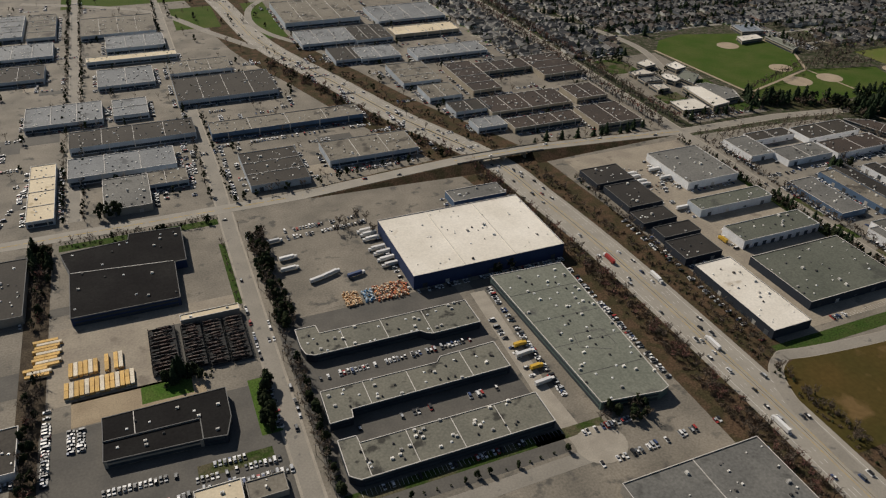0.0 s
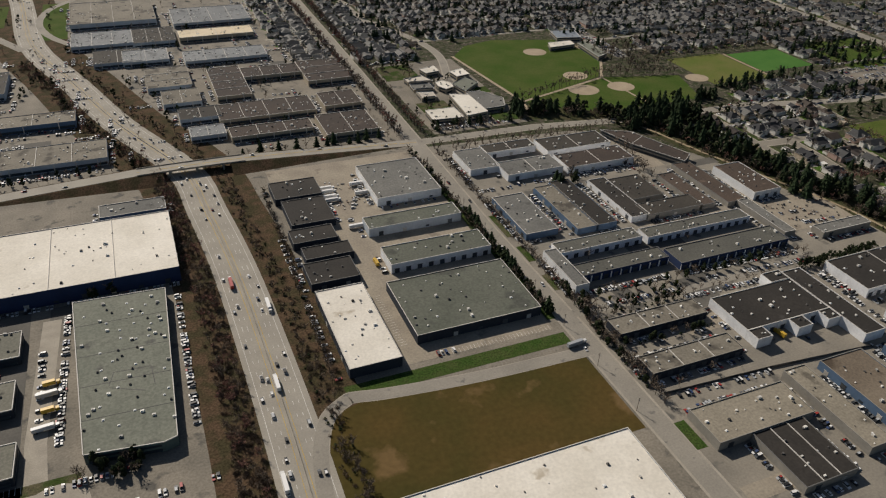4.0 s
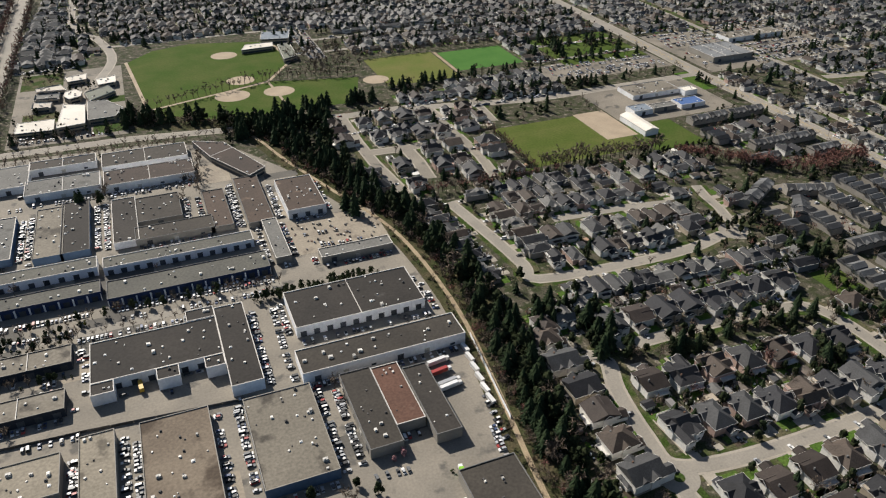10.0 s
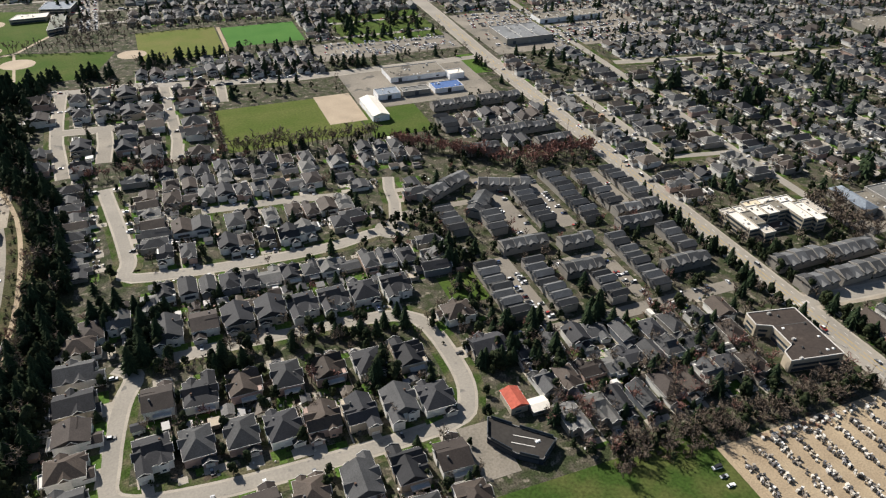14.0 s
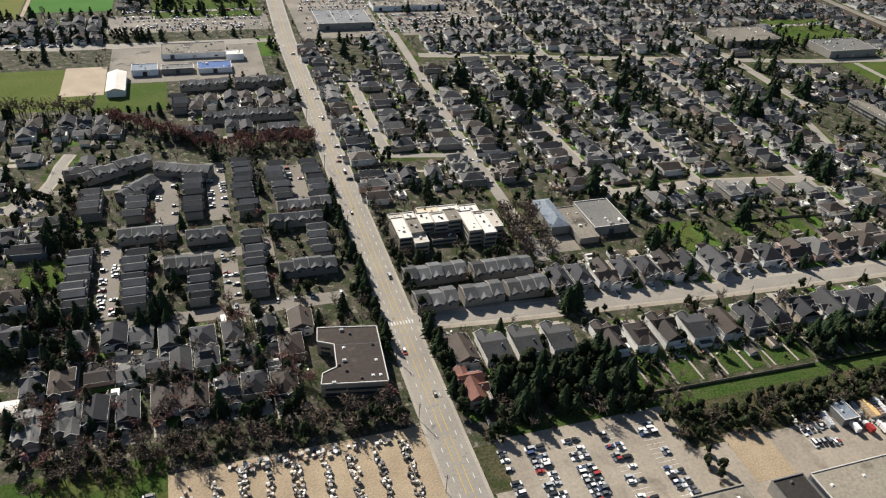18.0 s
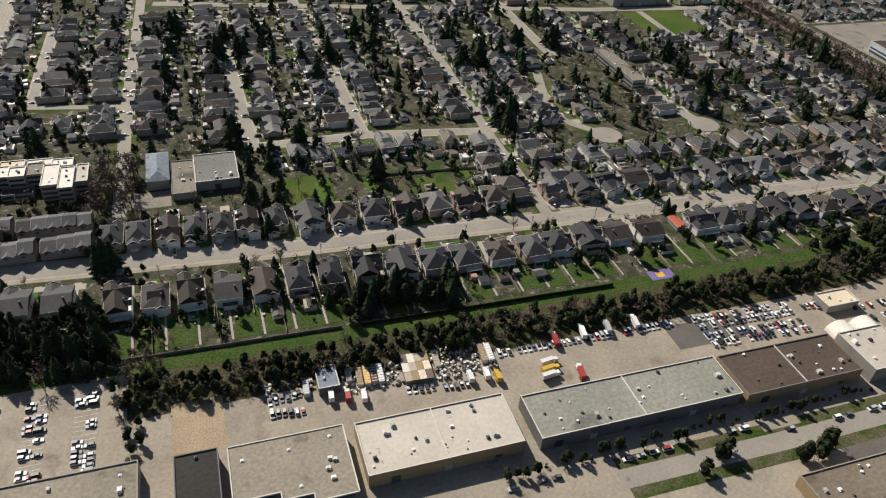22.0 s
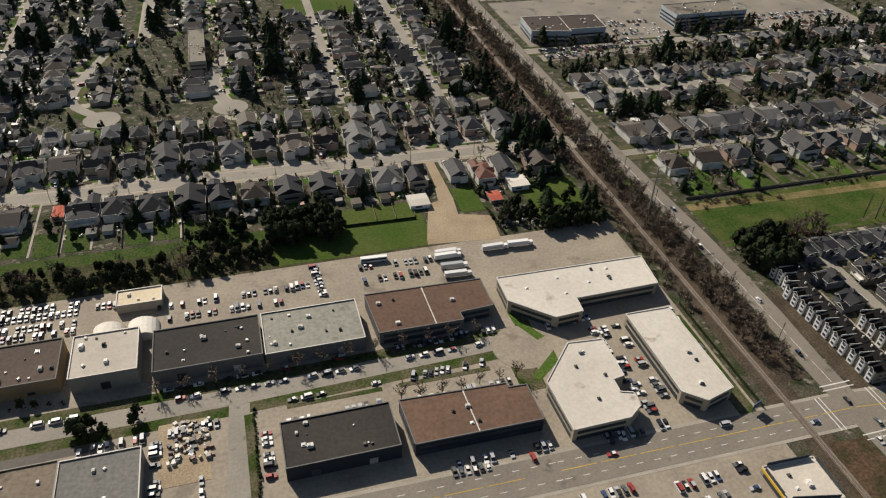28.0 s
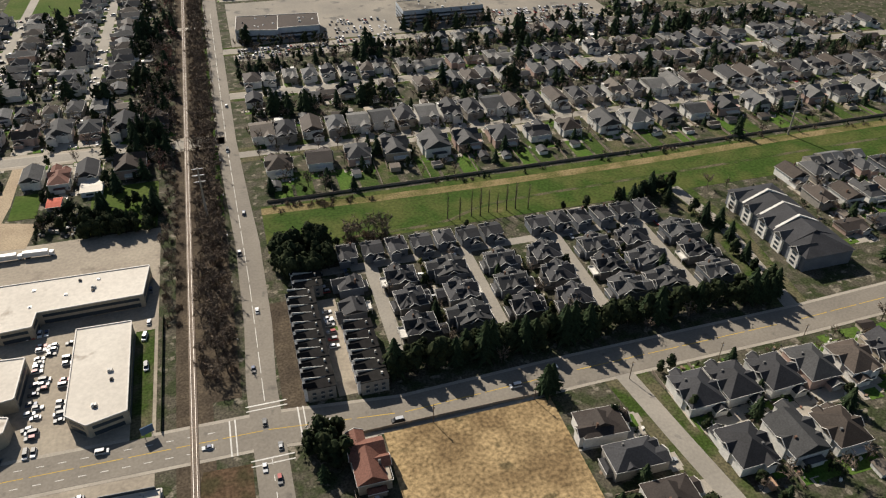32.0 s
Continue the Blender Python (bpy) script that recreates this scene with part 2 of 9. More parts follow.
mat("unit dark", (0.10, 0.095, 0.09), (0.06, 0.058, 0.055), big=0.3, rough=0.7, rand="object", spread=0.3)
mat("skylight dome", (0.75, 0.74, 0.7), (0.6, 0.6, 0.58), rough=0.3)
mat("dock door", (0.045, 0.05, 0.058), (0.07, 0.075, 0.08), rough=0.5, rand="object", spread=0.4)
mat("pale door", (0.45, 0.43, 0.39), (0.38, 0.36, 0.33), rough=0.6, rand="object", spread=0.2)
mat("window glass", (0.03, 0.04, 0.05), (0.05, 0.06, 0.07), rough=0.28, speck=0.05)
SHINGLES = {"charcoal": (0.027, 0.027, 0.029), "grey": (0.048, 0.048, 0.048), "silver": (0.11, 0.107, 0.1), "terrace": (0.082, 0.083, 0.083), "brown": (0.052, 0.041, 0.033), "umber": (0.036, 0.029, 0.025), "taupe": (0.1, 0.084, 0.068), "red": (0.125, 0.058, 0.042)}
for key, a in SHINGLES.items():
    mat("shingle " + key, a, tuple(v * 1.3 for v in a), spec=0.17, rough=0.7, big=0.15, fine=1.4, speck=0.22, rand="object", spread=0.3)
SIDING = {"white": (0.68, 0.66, 0.61), "beige": (0.40, 0.34, 0.26), "greige": (0.26, 0.24, 0.21), "pink": (0.42, 0.30, 0.25), "slate": (0.14, 0.15, 0.165), "stone": (0.15, 0.14, 0.128)}
for key, a in SIDING.items():
    mat("siding " + key, a, tuple(v * 0.85 for v in a), big=0.2, fine=1.0, speck=0.1, rand="object", spread=0.15)
mat("trim white", (0.62, 0.60, 0.55), (0.52, 0.50, 0.46), big=0.2, speck=0.1)
mat("conifer needles", spec=0.05, rough=0.95, c1=(0.015, 0.025, 0.013), c2=(0.027, 0.038, 0.018), big=0.3, fine=1.5, speck=0.45, rand="object", spread=0.3)
mat("evergreen leaves", spec=0.05, rough=0.95, c1=(0.021, 0.032, 0.016), c2=(0.040, 0.047, 0.022), big=0.3, fine=1.5, speck=0.45, rand="object", spread=0.3)
mat("bare twigs", spec=0.05, rough=0.95, c1=(0.165, 0.13, 0.098), c2=(0.115, 0.09, 0.07), big=0.2, fine=1.5, speck=0.3, rand="object", spread=0.25)
mat("red twigs", spec=0.05, rough=0.95, c1=(0.24, 0.125, 0.10), c2=(0.18, 0.098, 0.08), big=0.2, fine=1.5, speck=0.3, rand="object", spread=0.25)
mat("blossom", spec=0.05, rough=0.95, c1=(0.36, 0.20, 0.20), c2=(0.28, 0.16, 0.16), big=0.4, fine=1.5, speck=0.3)
mat("spring leaves", spec=0.05, rough=0.95, c1=(0.13, 0.13, 0.03), c2=(0.10, 0.105, 0.028), big=0.4, fine=1.5, speck=0.35, rand="object", spread=0.3)
mat("brush twigs", spec=0.05, rough=0.95, c1=(0.18, 0.132, 0.094), c2=(0.115, 0.088, 0.064), big=0.25, fine=1.5, speck=0.4)
mat("hedge leaves", spec=0.05, rough=0.95, c1=(0.018, 0.028, 0.012), c2=(0.03, 0.04, 0.016), big=0.3, fine=1.2, speck=0.4)
mat("bark", spec=0.05, rough=0.95, c1=(0.075, 0.06, 0.048), c2=(0.055, 0.045, 0.036), speck=0.3)
mat("fence wood", (0.24, 0.2, 0.155), (0.17, 0.14, 0.11), big=0.1, speck=0.2)
PAINTS = {"white": (0.70, 0.69, 0.67), "silver": (0.38, 0.39, 0.40), "black": (0.018, 0.018, 0.02), "grey": (0.10, 0.105, 0.11), "red": (0.30, 0.03, 0.025), "blue": (0.035, 0.06, 0.14), "green": (0.25, 0.55, 0.03), "yellow": (0.58, 0.36, 0.04)}
for key, a in PAINTS.items():
    ramped("car paint " + key, [a, tuple(v * 0.85 for v in a)], 0.5, "object", 0.0)
ramped("car paint mix", [PAINTS[k] for k in ("white", "silver", "black", "grey", "white", "white", "silver", "black", "red", "white", "grey", "white", "black", "silver", "white", "grey", "blue", "silver", "black", "white")], 0.5, "island", 0.0)
ramped("junk mix", [(0.6, 0.58, 0.54), (0.3, 0.28, 0.25), (0.12, 0.11, 0.1), (0.2, 0.14, 0.09), (0.62, 0.6, 0.54), (0.06, 0.06, 0.065), (0.5, 0.48, 0.44), (0.13, 0.16, 0.2), (0.22, 0.12, 0.08), (0.05, 0.05, 0.05), (0.4, 0.36, 0.3), (0.42, 0.36, 0.26)], 0.6)
ramped("dull junk", [(0.42, 0.38, 0.32), (0.3, 0.27, 0.23), (0.1, 0.09, 0.08), (0.22, 0.18, 0.14), (0.55, 0.52, 0.46), (0.06, 0.06, 0.06), (0.36, 0.3, 0.23), (0.18, 0.2, 0.23), (0.2, 0.13, 0.1), (0.04, 0.04, 0.04)], 0.7)
ramped("pale junk", [(0.62, 0.58, 0.5), (0.5, 0.46, 0.39), (0.3, 0.26, 0.21), (0.05, 0.05, 0.05), (0.66, 0.64, 0.6), (0.42, 0.36, 0.27), (0.1, 0.09, 0.08), (0.56, 0.53, 0.48), (0.16, 0.15, 0.15), (0.07, 0.065, 0.06)], 0.6)
ramped("rack load", [(0.045, 0.032, 0.028), (0.10, 0.055, 0.042), (0.03, 0.028, 0.028), (0.17, 0.125, 0.10), (0.06, 0.042, 0.036), (0.075, 0.045, 0.036)], 0.7)
ramped("orange crates", [(0.55, 0.20, 0.07), (0.62, 0.50, 0.36), (0.42, 0.12, 0.05), (0.60, 0.34, 0.16), (0.50, 0.42, 0.32), (0.16, 0.10, 0.08)], 0.7)
ramped("blue crates", [(0.10, 0.22, 0.36), (0.30, 0.40, 0.48), (0.14, 0.17, 0.20), (0.45, 0.47, 0.48)], 0.7)
ramped("log ends", [(0.62, 0.44, 0.26), (0.54, 0.34, 0.18), (0.66, 0.54, 0.38), (0.36, 0.22, 0.12)], 0.8)
ramped("shed paint", [(0.5, 0.48, 0.44), (0.2, 0.19, 0.18), (0.32, 0.3, 0.27), (0.62, 0.6, 0.55), (0.12, 0.13, 0.14), (0.35, 0.22, 0.14)], 0.5)
mat("timber gold", (0.62, 0.40, 0.14), (0.55, 0.36, 0.14), big=0.3, rand="object", spread=0.15)
mat("timber white", (0.66, 0.58, 0.44), (0.58, 0.52, 0.42), big=0.3, rand="object", spread=0.15)
mat("play mat", (0.17, 0.13, 0.28), (0.13, 0.10, 0.22), big=0.2, speck=0.1)
mat("car glass", (0.02, 0.024, 0.028), (0.03, 0.034, 0.04), rough=0.32, speck=0.05)
mat("tyre", (0.02, 0.02, 0.02), (0.03, 0.03, 0.03), speck=0.1)


# ---- mesh building ----
class Geo:
    """Corners and faces of one mesh, in plan units."""

    def __init__(self):
        self.v, self.f = [], []

    def add(self, verts, faces):
        n = len(self.v)
        self.v += verts
        self.f += [tuple(i + n for i in f) for f in faces]
        return self

    def box(self, x0, y0, z0, x1, y1, z1, top=0.0):
        t = top
        return self.add([(x0, y0, z0), (x1, y0, z0), (x1, y1, z0), (x0, y1, z0), (x0 + t, y0 + t, z1), (x1 - t, y0 + t, z1), (x1 - t, y1 - t, z1), (x0 + t, y1 - t, z1)],
                        [(0, 3, 2, 1), (4, 5, 6, 7), (0, 1, 5, 4), (1, 2, 6, 5), (2, 3, 7, 6), (3, 0, 4, 7)])

    def prism(self, pts, z0, z1):
        n = len(pts)
        faces = [tuple(range(n))[::-1], tuple(range(n, 2 * n))] + [(i, (i + 1) % n, n + (i + 1) % n, n + i) for i in range(n)]
        return self.add([(x, y, z0) for x, y in pts] + [(x, y, z1) for x, y in pts], faces)

    def ring(self, x0, y0, x1, y1, w, z0, z1):
        o, i = [(x0, y0), (x1, y0), (x1, y1), (x0, y1)], [(x0 + w, y0 + w), (x1 - w, y0 + w), (x1 - w, y1 - w), (x0 + w, y1 - w)]
        v = [(x, y, z0) for x, y in o] + [(x, y, z0) for x, y in i] + [(x, y, z1) for x, y in o] + [(x, y, z1) for x, y in i]
        f = []
        for k in range(4):
            j = (k + 1) % 4
            f += [(k, j, 8 + j, 8 + k), (4 + j, 4 + k, 12 + k, 12 + j), (8 + k, 8 + j, 12 + j, 12 + k), (j, k, 4 + k, 4 + j)]
        return self.add(v, f)

    def gable(self, x0, y0, x1, y1, z, rise, over=0.5, axis="x"):
        """A pitched roof; the ridge runs along the axis."""
        x0, y0, x1, y1 = x0 - over, y0 - over, x1 + over, y1 + over
        if axis == "x":
            m = (y0 + y1) / 2
            v = [(x0, y0, z), (x1, y0, z), (x1, y1, z), (x0, y1, z), (x0, m, z + rise), (x1, m, z + rise)]
            f = [(0, 1, 5, 4), (2, 3, 4, 5), (0, 4, 3), (1, 2, 5), (0, 3, 2, 1)]
        else:
            m = (x0 + x1) / 2
            v = [(x0, y0, z), (x1, y0, z), (x1, y1, z), (x0, y1, z), (m, y0, z + rise), (m, y1, z + rise)]
            f = [(1, 2, 5, 4), (3, 0, 4, 5), (0, 1, 4), (2, 3, 5), (0, 3, 2, 1)]
        return self.add(v, f)

    def hip(self, x0, y0, x1, y1, z, rise, over=0.5):
        x0, y0, x1, y1 = x0 - over, y0 - over, x1 + over, y1 + over
        w, d = x1 - x0, y1 - y0
        if w > d:
            r = [(x0 + d / 2, (y0 + y1) / 2, z + rise), (x1 - d / 2, (y0 + y1) / 2, z + rise)]
            f = [(0, 1, 5, 4), (1, 2, 5), (2, 3, 4, 5), (3, 0, 4), (0, 3, 2, 1)]
        else:
            r = [((x0 + x1) / 2, y0 + w / 2, z + rise), ((x0 + x1) / 2, y1 - w / 2, z + rise)]
            f = [(0, 1, 4), (1, 2, 5, 4), (2, 3, 5), (3, 0, 4, 5), (0, 3, 2, 1)]
        return self.add([(x0, y0, z), (x1, y0, z), (x1, y1, z), (x0, y1, z)] + r, f)

    def rake(self, x0, x1, y0, y1, z, rise, t=0.3):
        """The two sloping boards along a gable's edge."""
        m = (x0 + x1) / 2
        for xa in (x0, x1):
            v = [(xa, y, zz) for y in (y0, y1) for zz in (z - t, z)] + [(m, y, zz) for y in (y0, y1) for zz in (z + rise - t, z + rise)]
            f = [(0, 1, 5, 4), (2, 6, 7, 3), (1, 3, 7, 5), (0, 4, 6, 2), (0, 2, 3, 1)]
            self.add(v, f if xa == x0 else [q[::-1] for q in f])
        return self

    def rake_side(self, y0, y1, x0, x1, z, rise, t=0.3):
        """The two sloping boards of a gable that looks sideways."""
        n = len(self.v)
        self.rake(y0, y1, x0, x1, z, rise, t)
        self.v[n:] = [(y, x, zz) for x, y, zz in self.v[n:]]
        return self

    @staticmethod
    def joined(pieces):
        g = Geo()
        for verts, faces in pieces:
            g.add(list(verts), faces)
        return g.v, g.f

    def tube(self, p, q, r0, r1, n=6):
        p, q = Vector(p), Vector(q)
        d = (q - p).normalized()
        a = d.orthogonal().normalized()
        b = d.cross(a)
        v = []
        for c, r in ((p, r0), (q, r1)):
            v += [tuple(c + (a * math.cos(k * math.tau / n) + b * math.sin(k * math.tau / n)) * r) for k in range(n)]
        return self.add(v, [(k, (k + 1) % n, n + (k + 1) % n, n + k) for k in range(n)] + [tuple(range(n))[::-1], tuple(range(n, 2 * n))])

    def mesh(self, name, material):
        me = bpy.data.meshes.new(name)
        me.from_pydata([(x * U, y * U, z * U) for x, y, z in self.v], [], self.f)
        me.materials.append(MATS[material])
        return me

    def tris(self):
        f = []
        for q in self.f:
            f += [(q[0], q[i], q[i + 1]) for i in range(1, len(q) - 1)]
        return np.array(self.v, float), np.array(f, int)


def part(name, geo, material, parent=None, label=""):
    me = geo if isinstance(geo, bpy.types.Mesh) else geo.mesh(name, material)
    ob = new(name, me)
    ob.parent = parent
    if label:
        tagged(ob, label=label)
    return ob


def setting(name, geo, material, label, category):
    return tagged(part(name, geo, material), label, category, kind="structure")


def thing(name, x, y, label, category, group="", turn=0.0, z=0.0):
    ob = new(name)
    ob.empty_display_size = 0.5
    ob.matrix_basis = pose(x * U, y * U, z * U, 0, 0, turn)
    return tagged(ob, label, category, group)


def bake(name, pieces, materials, label, category, kind="stuff"):
    """Joins many placed pieces into one mesh. pieces: (corners, triangles, slot, x, y, z, turn, size)."""
    vs, fs, ms, n = [], [], [], 0
    for v, f, slot, x, y, z, turn, size in pieces:
        c, s = math.cos(radians(turn)), math.sin(radians(turn))
        w = v * size
        vs.append(np.stack([w[:, 0] * c - w[:, 1] * s + x, w[:, 0] * s + w[:, 1] * c + y, w[:, 2] + z], 1))
        fs.append(f + n)
        ms.append(np.full(len(f), slot))
        n += len(v)
    v, f, m = np.concatenate(vs) * U, np.concatenate(fs), np.concatenate(ms)
    me = bpy.data.meshes.new(name)
    me.vertices.add(len(v))
    me.vertices.foreach_set("co", v.ravel().astype(np.float32))
    me.loops.add(len(f) * 3)
    me.loops.foreach_set("vertex_index", f.ravel().astype(np.int32))
    me.polygons.add(len(f))
    me.polygons.foreach_set("loop_start", np.arange(0, len(f) * 3, 3, dtype=np.int32))
    me.polygons.foreach_set("material_index", m.astype(np.int32))
    for k in materials:
        me.materials.append(MATS[k])
    me.update(calc_edges=True)
    me.shade_flat()
    return tagged(new(name, me), label, category, kind=kind)


rng = random.Random(7)
BLOCKED = []   # plan rectangles that houses and trees keep out of


def block(x0, y0, x1, y1, pad=0.0):
    BLOCKED.append((x0 - pad, y0 - pad, x1 + pad, y1 + pad))


def is_free(x, y, r):
    return all(x + r < b[0] or x - r > b[2] or y + r < b[1] or y - r > b[3] for b in BLOCKED)


def far_edge(x):
    """How far out the place is built at each x."""
    return float(np.interp(x, [-300, 400, 1000, 1700, 1900, 2300, 2420, 2600, 2850], [1480, 1430, 1170, 940, 760, 670, 420, 330, 220]))


def near_edge(x):
    return float(np.interp(x, [-200, 0, 2300, 2500, 2700, 2900], [300, 235, -345, -240, -20, 150]))


def slab(name, x0, y0, x1, y1, z, material, label, category, blocked=False, pad=0.0):
    if blocked:
        block(x0, y0, x1, y1, pad)
    return setting(name, Geo().box(x0, y0, z - 0.3, x1, y1, z), material, label, category)


def ribbon(pts, width, z, thick=0.3):
    """A flat strip along a line of points; z may be a function of place."""
    g = Geo()
    n = len(pts)
    rows = []
    for i in range(n):
        a, b = Vector(pts[max(i - 1, 0)]), Vector(pts[min(i + 1, n - 1)])
        d = (b - a).normalized()
        s = Vector((-d.y, d.x)) * width / 2
        h = z(*pts[i]) if callable(z) else z
        rows.append([(pts[i][0] + s.x, pts[i][1] + s.y, h), (pts[i][0] - s.x, pts[i][1] - s.y, h), (pts[i][0] - s.x, pts[i][1] - s.y, h - thick), (pts[i][0] + s.x, pts[i][1] + s.y, h - thick)])
    for r in rows:
        g.v += r
    for i in range(n - 1):
        a, b = 4 * i, 4 * i + 4
        g.f += [(a, a + 1, b + 1, b), (a + 1, a + 2, b + 2, b + 1), (a + 2, a + 3, b + 3, b + 2), (a + 3, a, b, b + 3)]
    g.f += [(3, 2, 1, 0), (4 * n - 4, 4 * n - 3, 4 * n - 2, 4 * n - 1)]
    return g


def smooth(pts, steps=4):
    """A curve through the points."""
    out = []
    n = len(pts)
    for i in range(n - 1):
        p0, p1, p2, p3 = [Vector(pts[max(0, min(n - 1, i + k))]) for k in (-1, 0, 1, 2)]
        for k in range(steps):
            t = k / steps
            out.append(tuple(0.5 * ((2 * p1) + (p2 - p0) * t + (2 * p0 - 5 * p1 + 4 * p2 - p3) * t * t + (3 * p1 - p0 - 3 * p2 + p3) * t ** 3)))
    return out + [tuple(pts[-1])]


road_count = [0]


def road(name, pts, width, label, z=None, curve=False, material="road asphalt", walk_side=True, blocked=True):
    pts = smooth(pts) if curve else pts
    road_count[0] += 1
    z = 0.1037 + 0.009 * (road_count[0] % 5) if z is None else z
    for (ax, ay), (bx, by) in zip(pts, pts[1:]):
        n = max(1, int(math.hypot(bx - ax, by - ay) / 20)) if abs(ax - bx) > 3 and abs(ay - by) > 3 else 1
        if blocked:
            for k in range(n):
                cx0, cy0, cx1, cy1 = ax + (bx - ax) * k / n, ay + (by - ay) * k / n, ax + (bx - ax) * (k + 1) / n, ay + (by - ay) * (k + 1) / n
                block(min(cx0, cx1), min(cy0, cy1), max(cx0, cx1), max(cy0, cy1), width / 2 + 1)
    if walk_side and width <= 10 and (pts[0][0] > 900):
        paved = name == "road_east_west"
        setting("street_verge", ribbon(pts, width + (9 if paved else 12), 0.052 + 0.0006 * road_count[0]), "dusty asphalt" if paved else "patchy verge", "pale gravelled roadside" if paved else "mown grass verge along the street", "verge" if paved else "grass")
    if walk_side:
        setting("pavement", ribbon(pts, width + 3.4, z - 0.05), "side concrete", "pale concrete kerb and pavement along the street", "pavement")
    return setting(name, ribbon(pts, width, z), material, label, "road")


def dashes(pts, offset, z, length=3.0, gap=6.0, width=0.3, g=None):
    """Painted dashes along a line, shifted sideways."""
    g = g or Geo()
    for (ax, ay), (bx, by) in zip(pts, pts[1:]):
        a, b = Vector((ax, ay)), Vector((bx, by))
        d = (b - a).normalized()
        s = Vector((-d.y, d.x))
        at = 0.0
        while at + length < (b - a).length:
            p, q = a + d * at + s * offset, a + d * (at + length) + s * offset
            w = s * width / 2
            h = z(p.x, p.y) if callable(z) else z
            g.add([(*(p + w), h), (*(p - w), h), (*(q - w), h), (*(q + w), h)], [(0, 1, 2, 3)])
            at += length + gap
    return g

# ---- ground and roads ----
setting("ground", Geo().box(-2600, -2600, -1.0, 5200, 4200, 0.0), "yard ground", "flat suburban ground of lawn, soil and gravel", "ground")
slab("industrial_pavement", -420, 60, 556, 1500, 0.04, "lot asphalt", "worn grey asphalt yards between the warehouses", "pavement")
setting("works_pavement", Geo().prism([(556, 40), (868, 20), (884, 140), (896, 225), (892, 323), (866, 405), (838, 478), (800, 545), (735, 592), (556, 604)], -0.3, 0.045), "bleached asphalt", "sun-bleached asphalt yards of the industrial estate", "pavement")
slab("works_pavement_2", 1378, -420, 2140, -62, 0.04, "dusty asphalt", "pale asphalt yards behind the warehouses", "pavement")
slab("works_pavement_3", 1205, -130, 1356, -14, 0.04, "bare dirt", "dusty gravel storage yard", "pavement")

HWY = smooth([(120, 1500), (146, 1300), (170, 1080), (223, 910), (268, 765), (322, 630), (333, 540), (341, 440), (344, 340), (345, 250), (344, 165), (342, 20), (338, -200)])
setting("highway_verge", ribbon(HWY, 96, 0.07), "verge", "scrubby grass verge along the highway", "verge")
setting("highway", ribbon(HWY, 34, 0.16), "highway concrete", "six-lane pale concrete highway with shoulders", "road")
marks = Geo()
for off in (-9.6, -6.1, 6.1, 9.6):
    dashes(HWY, off, 0.175, 3.0, 8.0, 0.28, marks)
setting("lane_marking", marks, "paint white", "white dashed lane markings", "marking")
for off in (-13.2, 13.2, -2.4, 2.4):
    setting("edge_line", ribbon([tuple(Vector(p) + Vector((off, 0))) for p in HWY], 0.3, 0.18, 0.01), "paint white" if abs(off) > 5 else "paint yellow", "painted edge line of the highway", "marking")
setting("median_barrier", ribbon(HWY, 0.7, 0.95, 0.8), "side concrete", "low concrete median barrier", "barrier")
for pts, w in (([(-160, 1400), (-20, 1333), (52, 1266), (105, 1160), (160, 1060)], 11), ([(222, 1320), (186, 1265), (174, 1190), (190, 1120), (225, 1060)], 9),
               ([(350, 60), (350.5, 140), (352, 205), (358, 240), (368, 262), (382, 272), (388, 273), (410, 269), (470, 263), (553, 260)], 9)):
    setting("ramp", ribbon(smooth(pts), w + 1.4, 0.14), "side concrete", "pale concrete shoulder of the ramp", "road")
    setting("ramp_surface", ribbon(smooth(pts), w, 0.19), "road asphalt", "curving grey asphalt ramp", "road")
for x0, y0, x1, y1 in ((-100, 1345, 128, 1440), (62, 1180, 128, 1300), (176, 1100, 214, 1300)):
    slab("interchange_grass", x0, y0, x1, y1, 0.09, "park grass", "green grass inside the highway ramps", "grass")


def bridge_z(x, y=0):
    return 0.15 + 6.6 * float(np.interp(x, [120, 285, 375, 545], [0, 1, 1, 0])) ** 1.0


OVER = [(-420, 618), (-140, 617), (46, 618), (120, 619)] + [(x, 619 + 6 * math.sin((x - 120) / 426 * math.pi)) for x in range(140, 546, 20)] + [(560, 617)]
bank = Geo()
xs = list(range(120, 300, 20)) + [303]
for span in (xs, list(range(366, 560, 20))):
    for a, b in zip(span, span[1:]):
        za, zb = bridge_z(a) - 0.35, bridge_z(b) - 0.35
        ya, yb = 619 + 6 * math.sin((a - 120) / 426 * math.pi), 619 + 6 * math.sin((b - 120) / 426 * math.pi)
        wa, wb = 9 + za * 2.2, 9 + zb * 2.2
        bank.add([(a, ya - wa, 0), (b, yb - wb, 0), (b, yb - 9, zb), (a, ya - 9, za), (a, ya + wa, 0), (b, yb + wb, 0), (b, yb + 9, zb), (a, ya + 9, za)],
                 [(0, 1, 2, 3), (3, 2, 6, 7), (7, 6, 5, 4), (0, 3, 7, 4), (1, 5, 6, 2)])
setting("embankment", bank, "verge", "grassy embankment carrying the overpass road", "embankment")
setting("overpass", ribbon(OVER, 15, bridge_z, 0.9), "highway concrete", "pale concrete road that climbs over the highway", "road")
for off in (-7.4, 7.4):
    setting("bridge_parapet", ribbon([(x, y + off) for x, y in OVER if 270 < x < 400], 0.4, lambda x, y: bridge_z(x) + 0.9, 1.6), "side concrete", "concrete parapet of the overpass", "barrier")
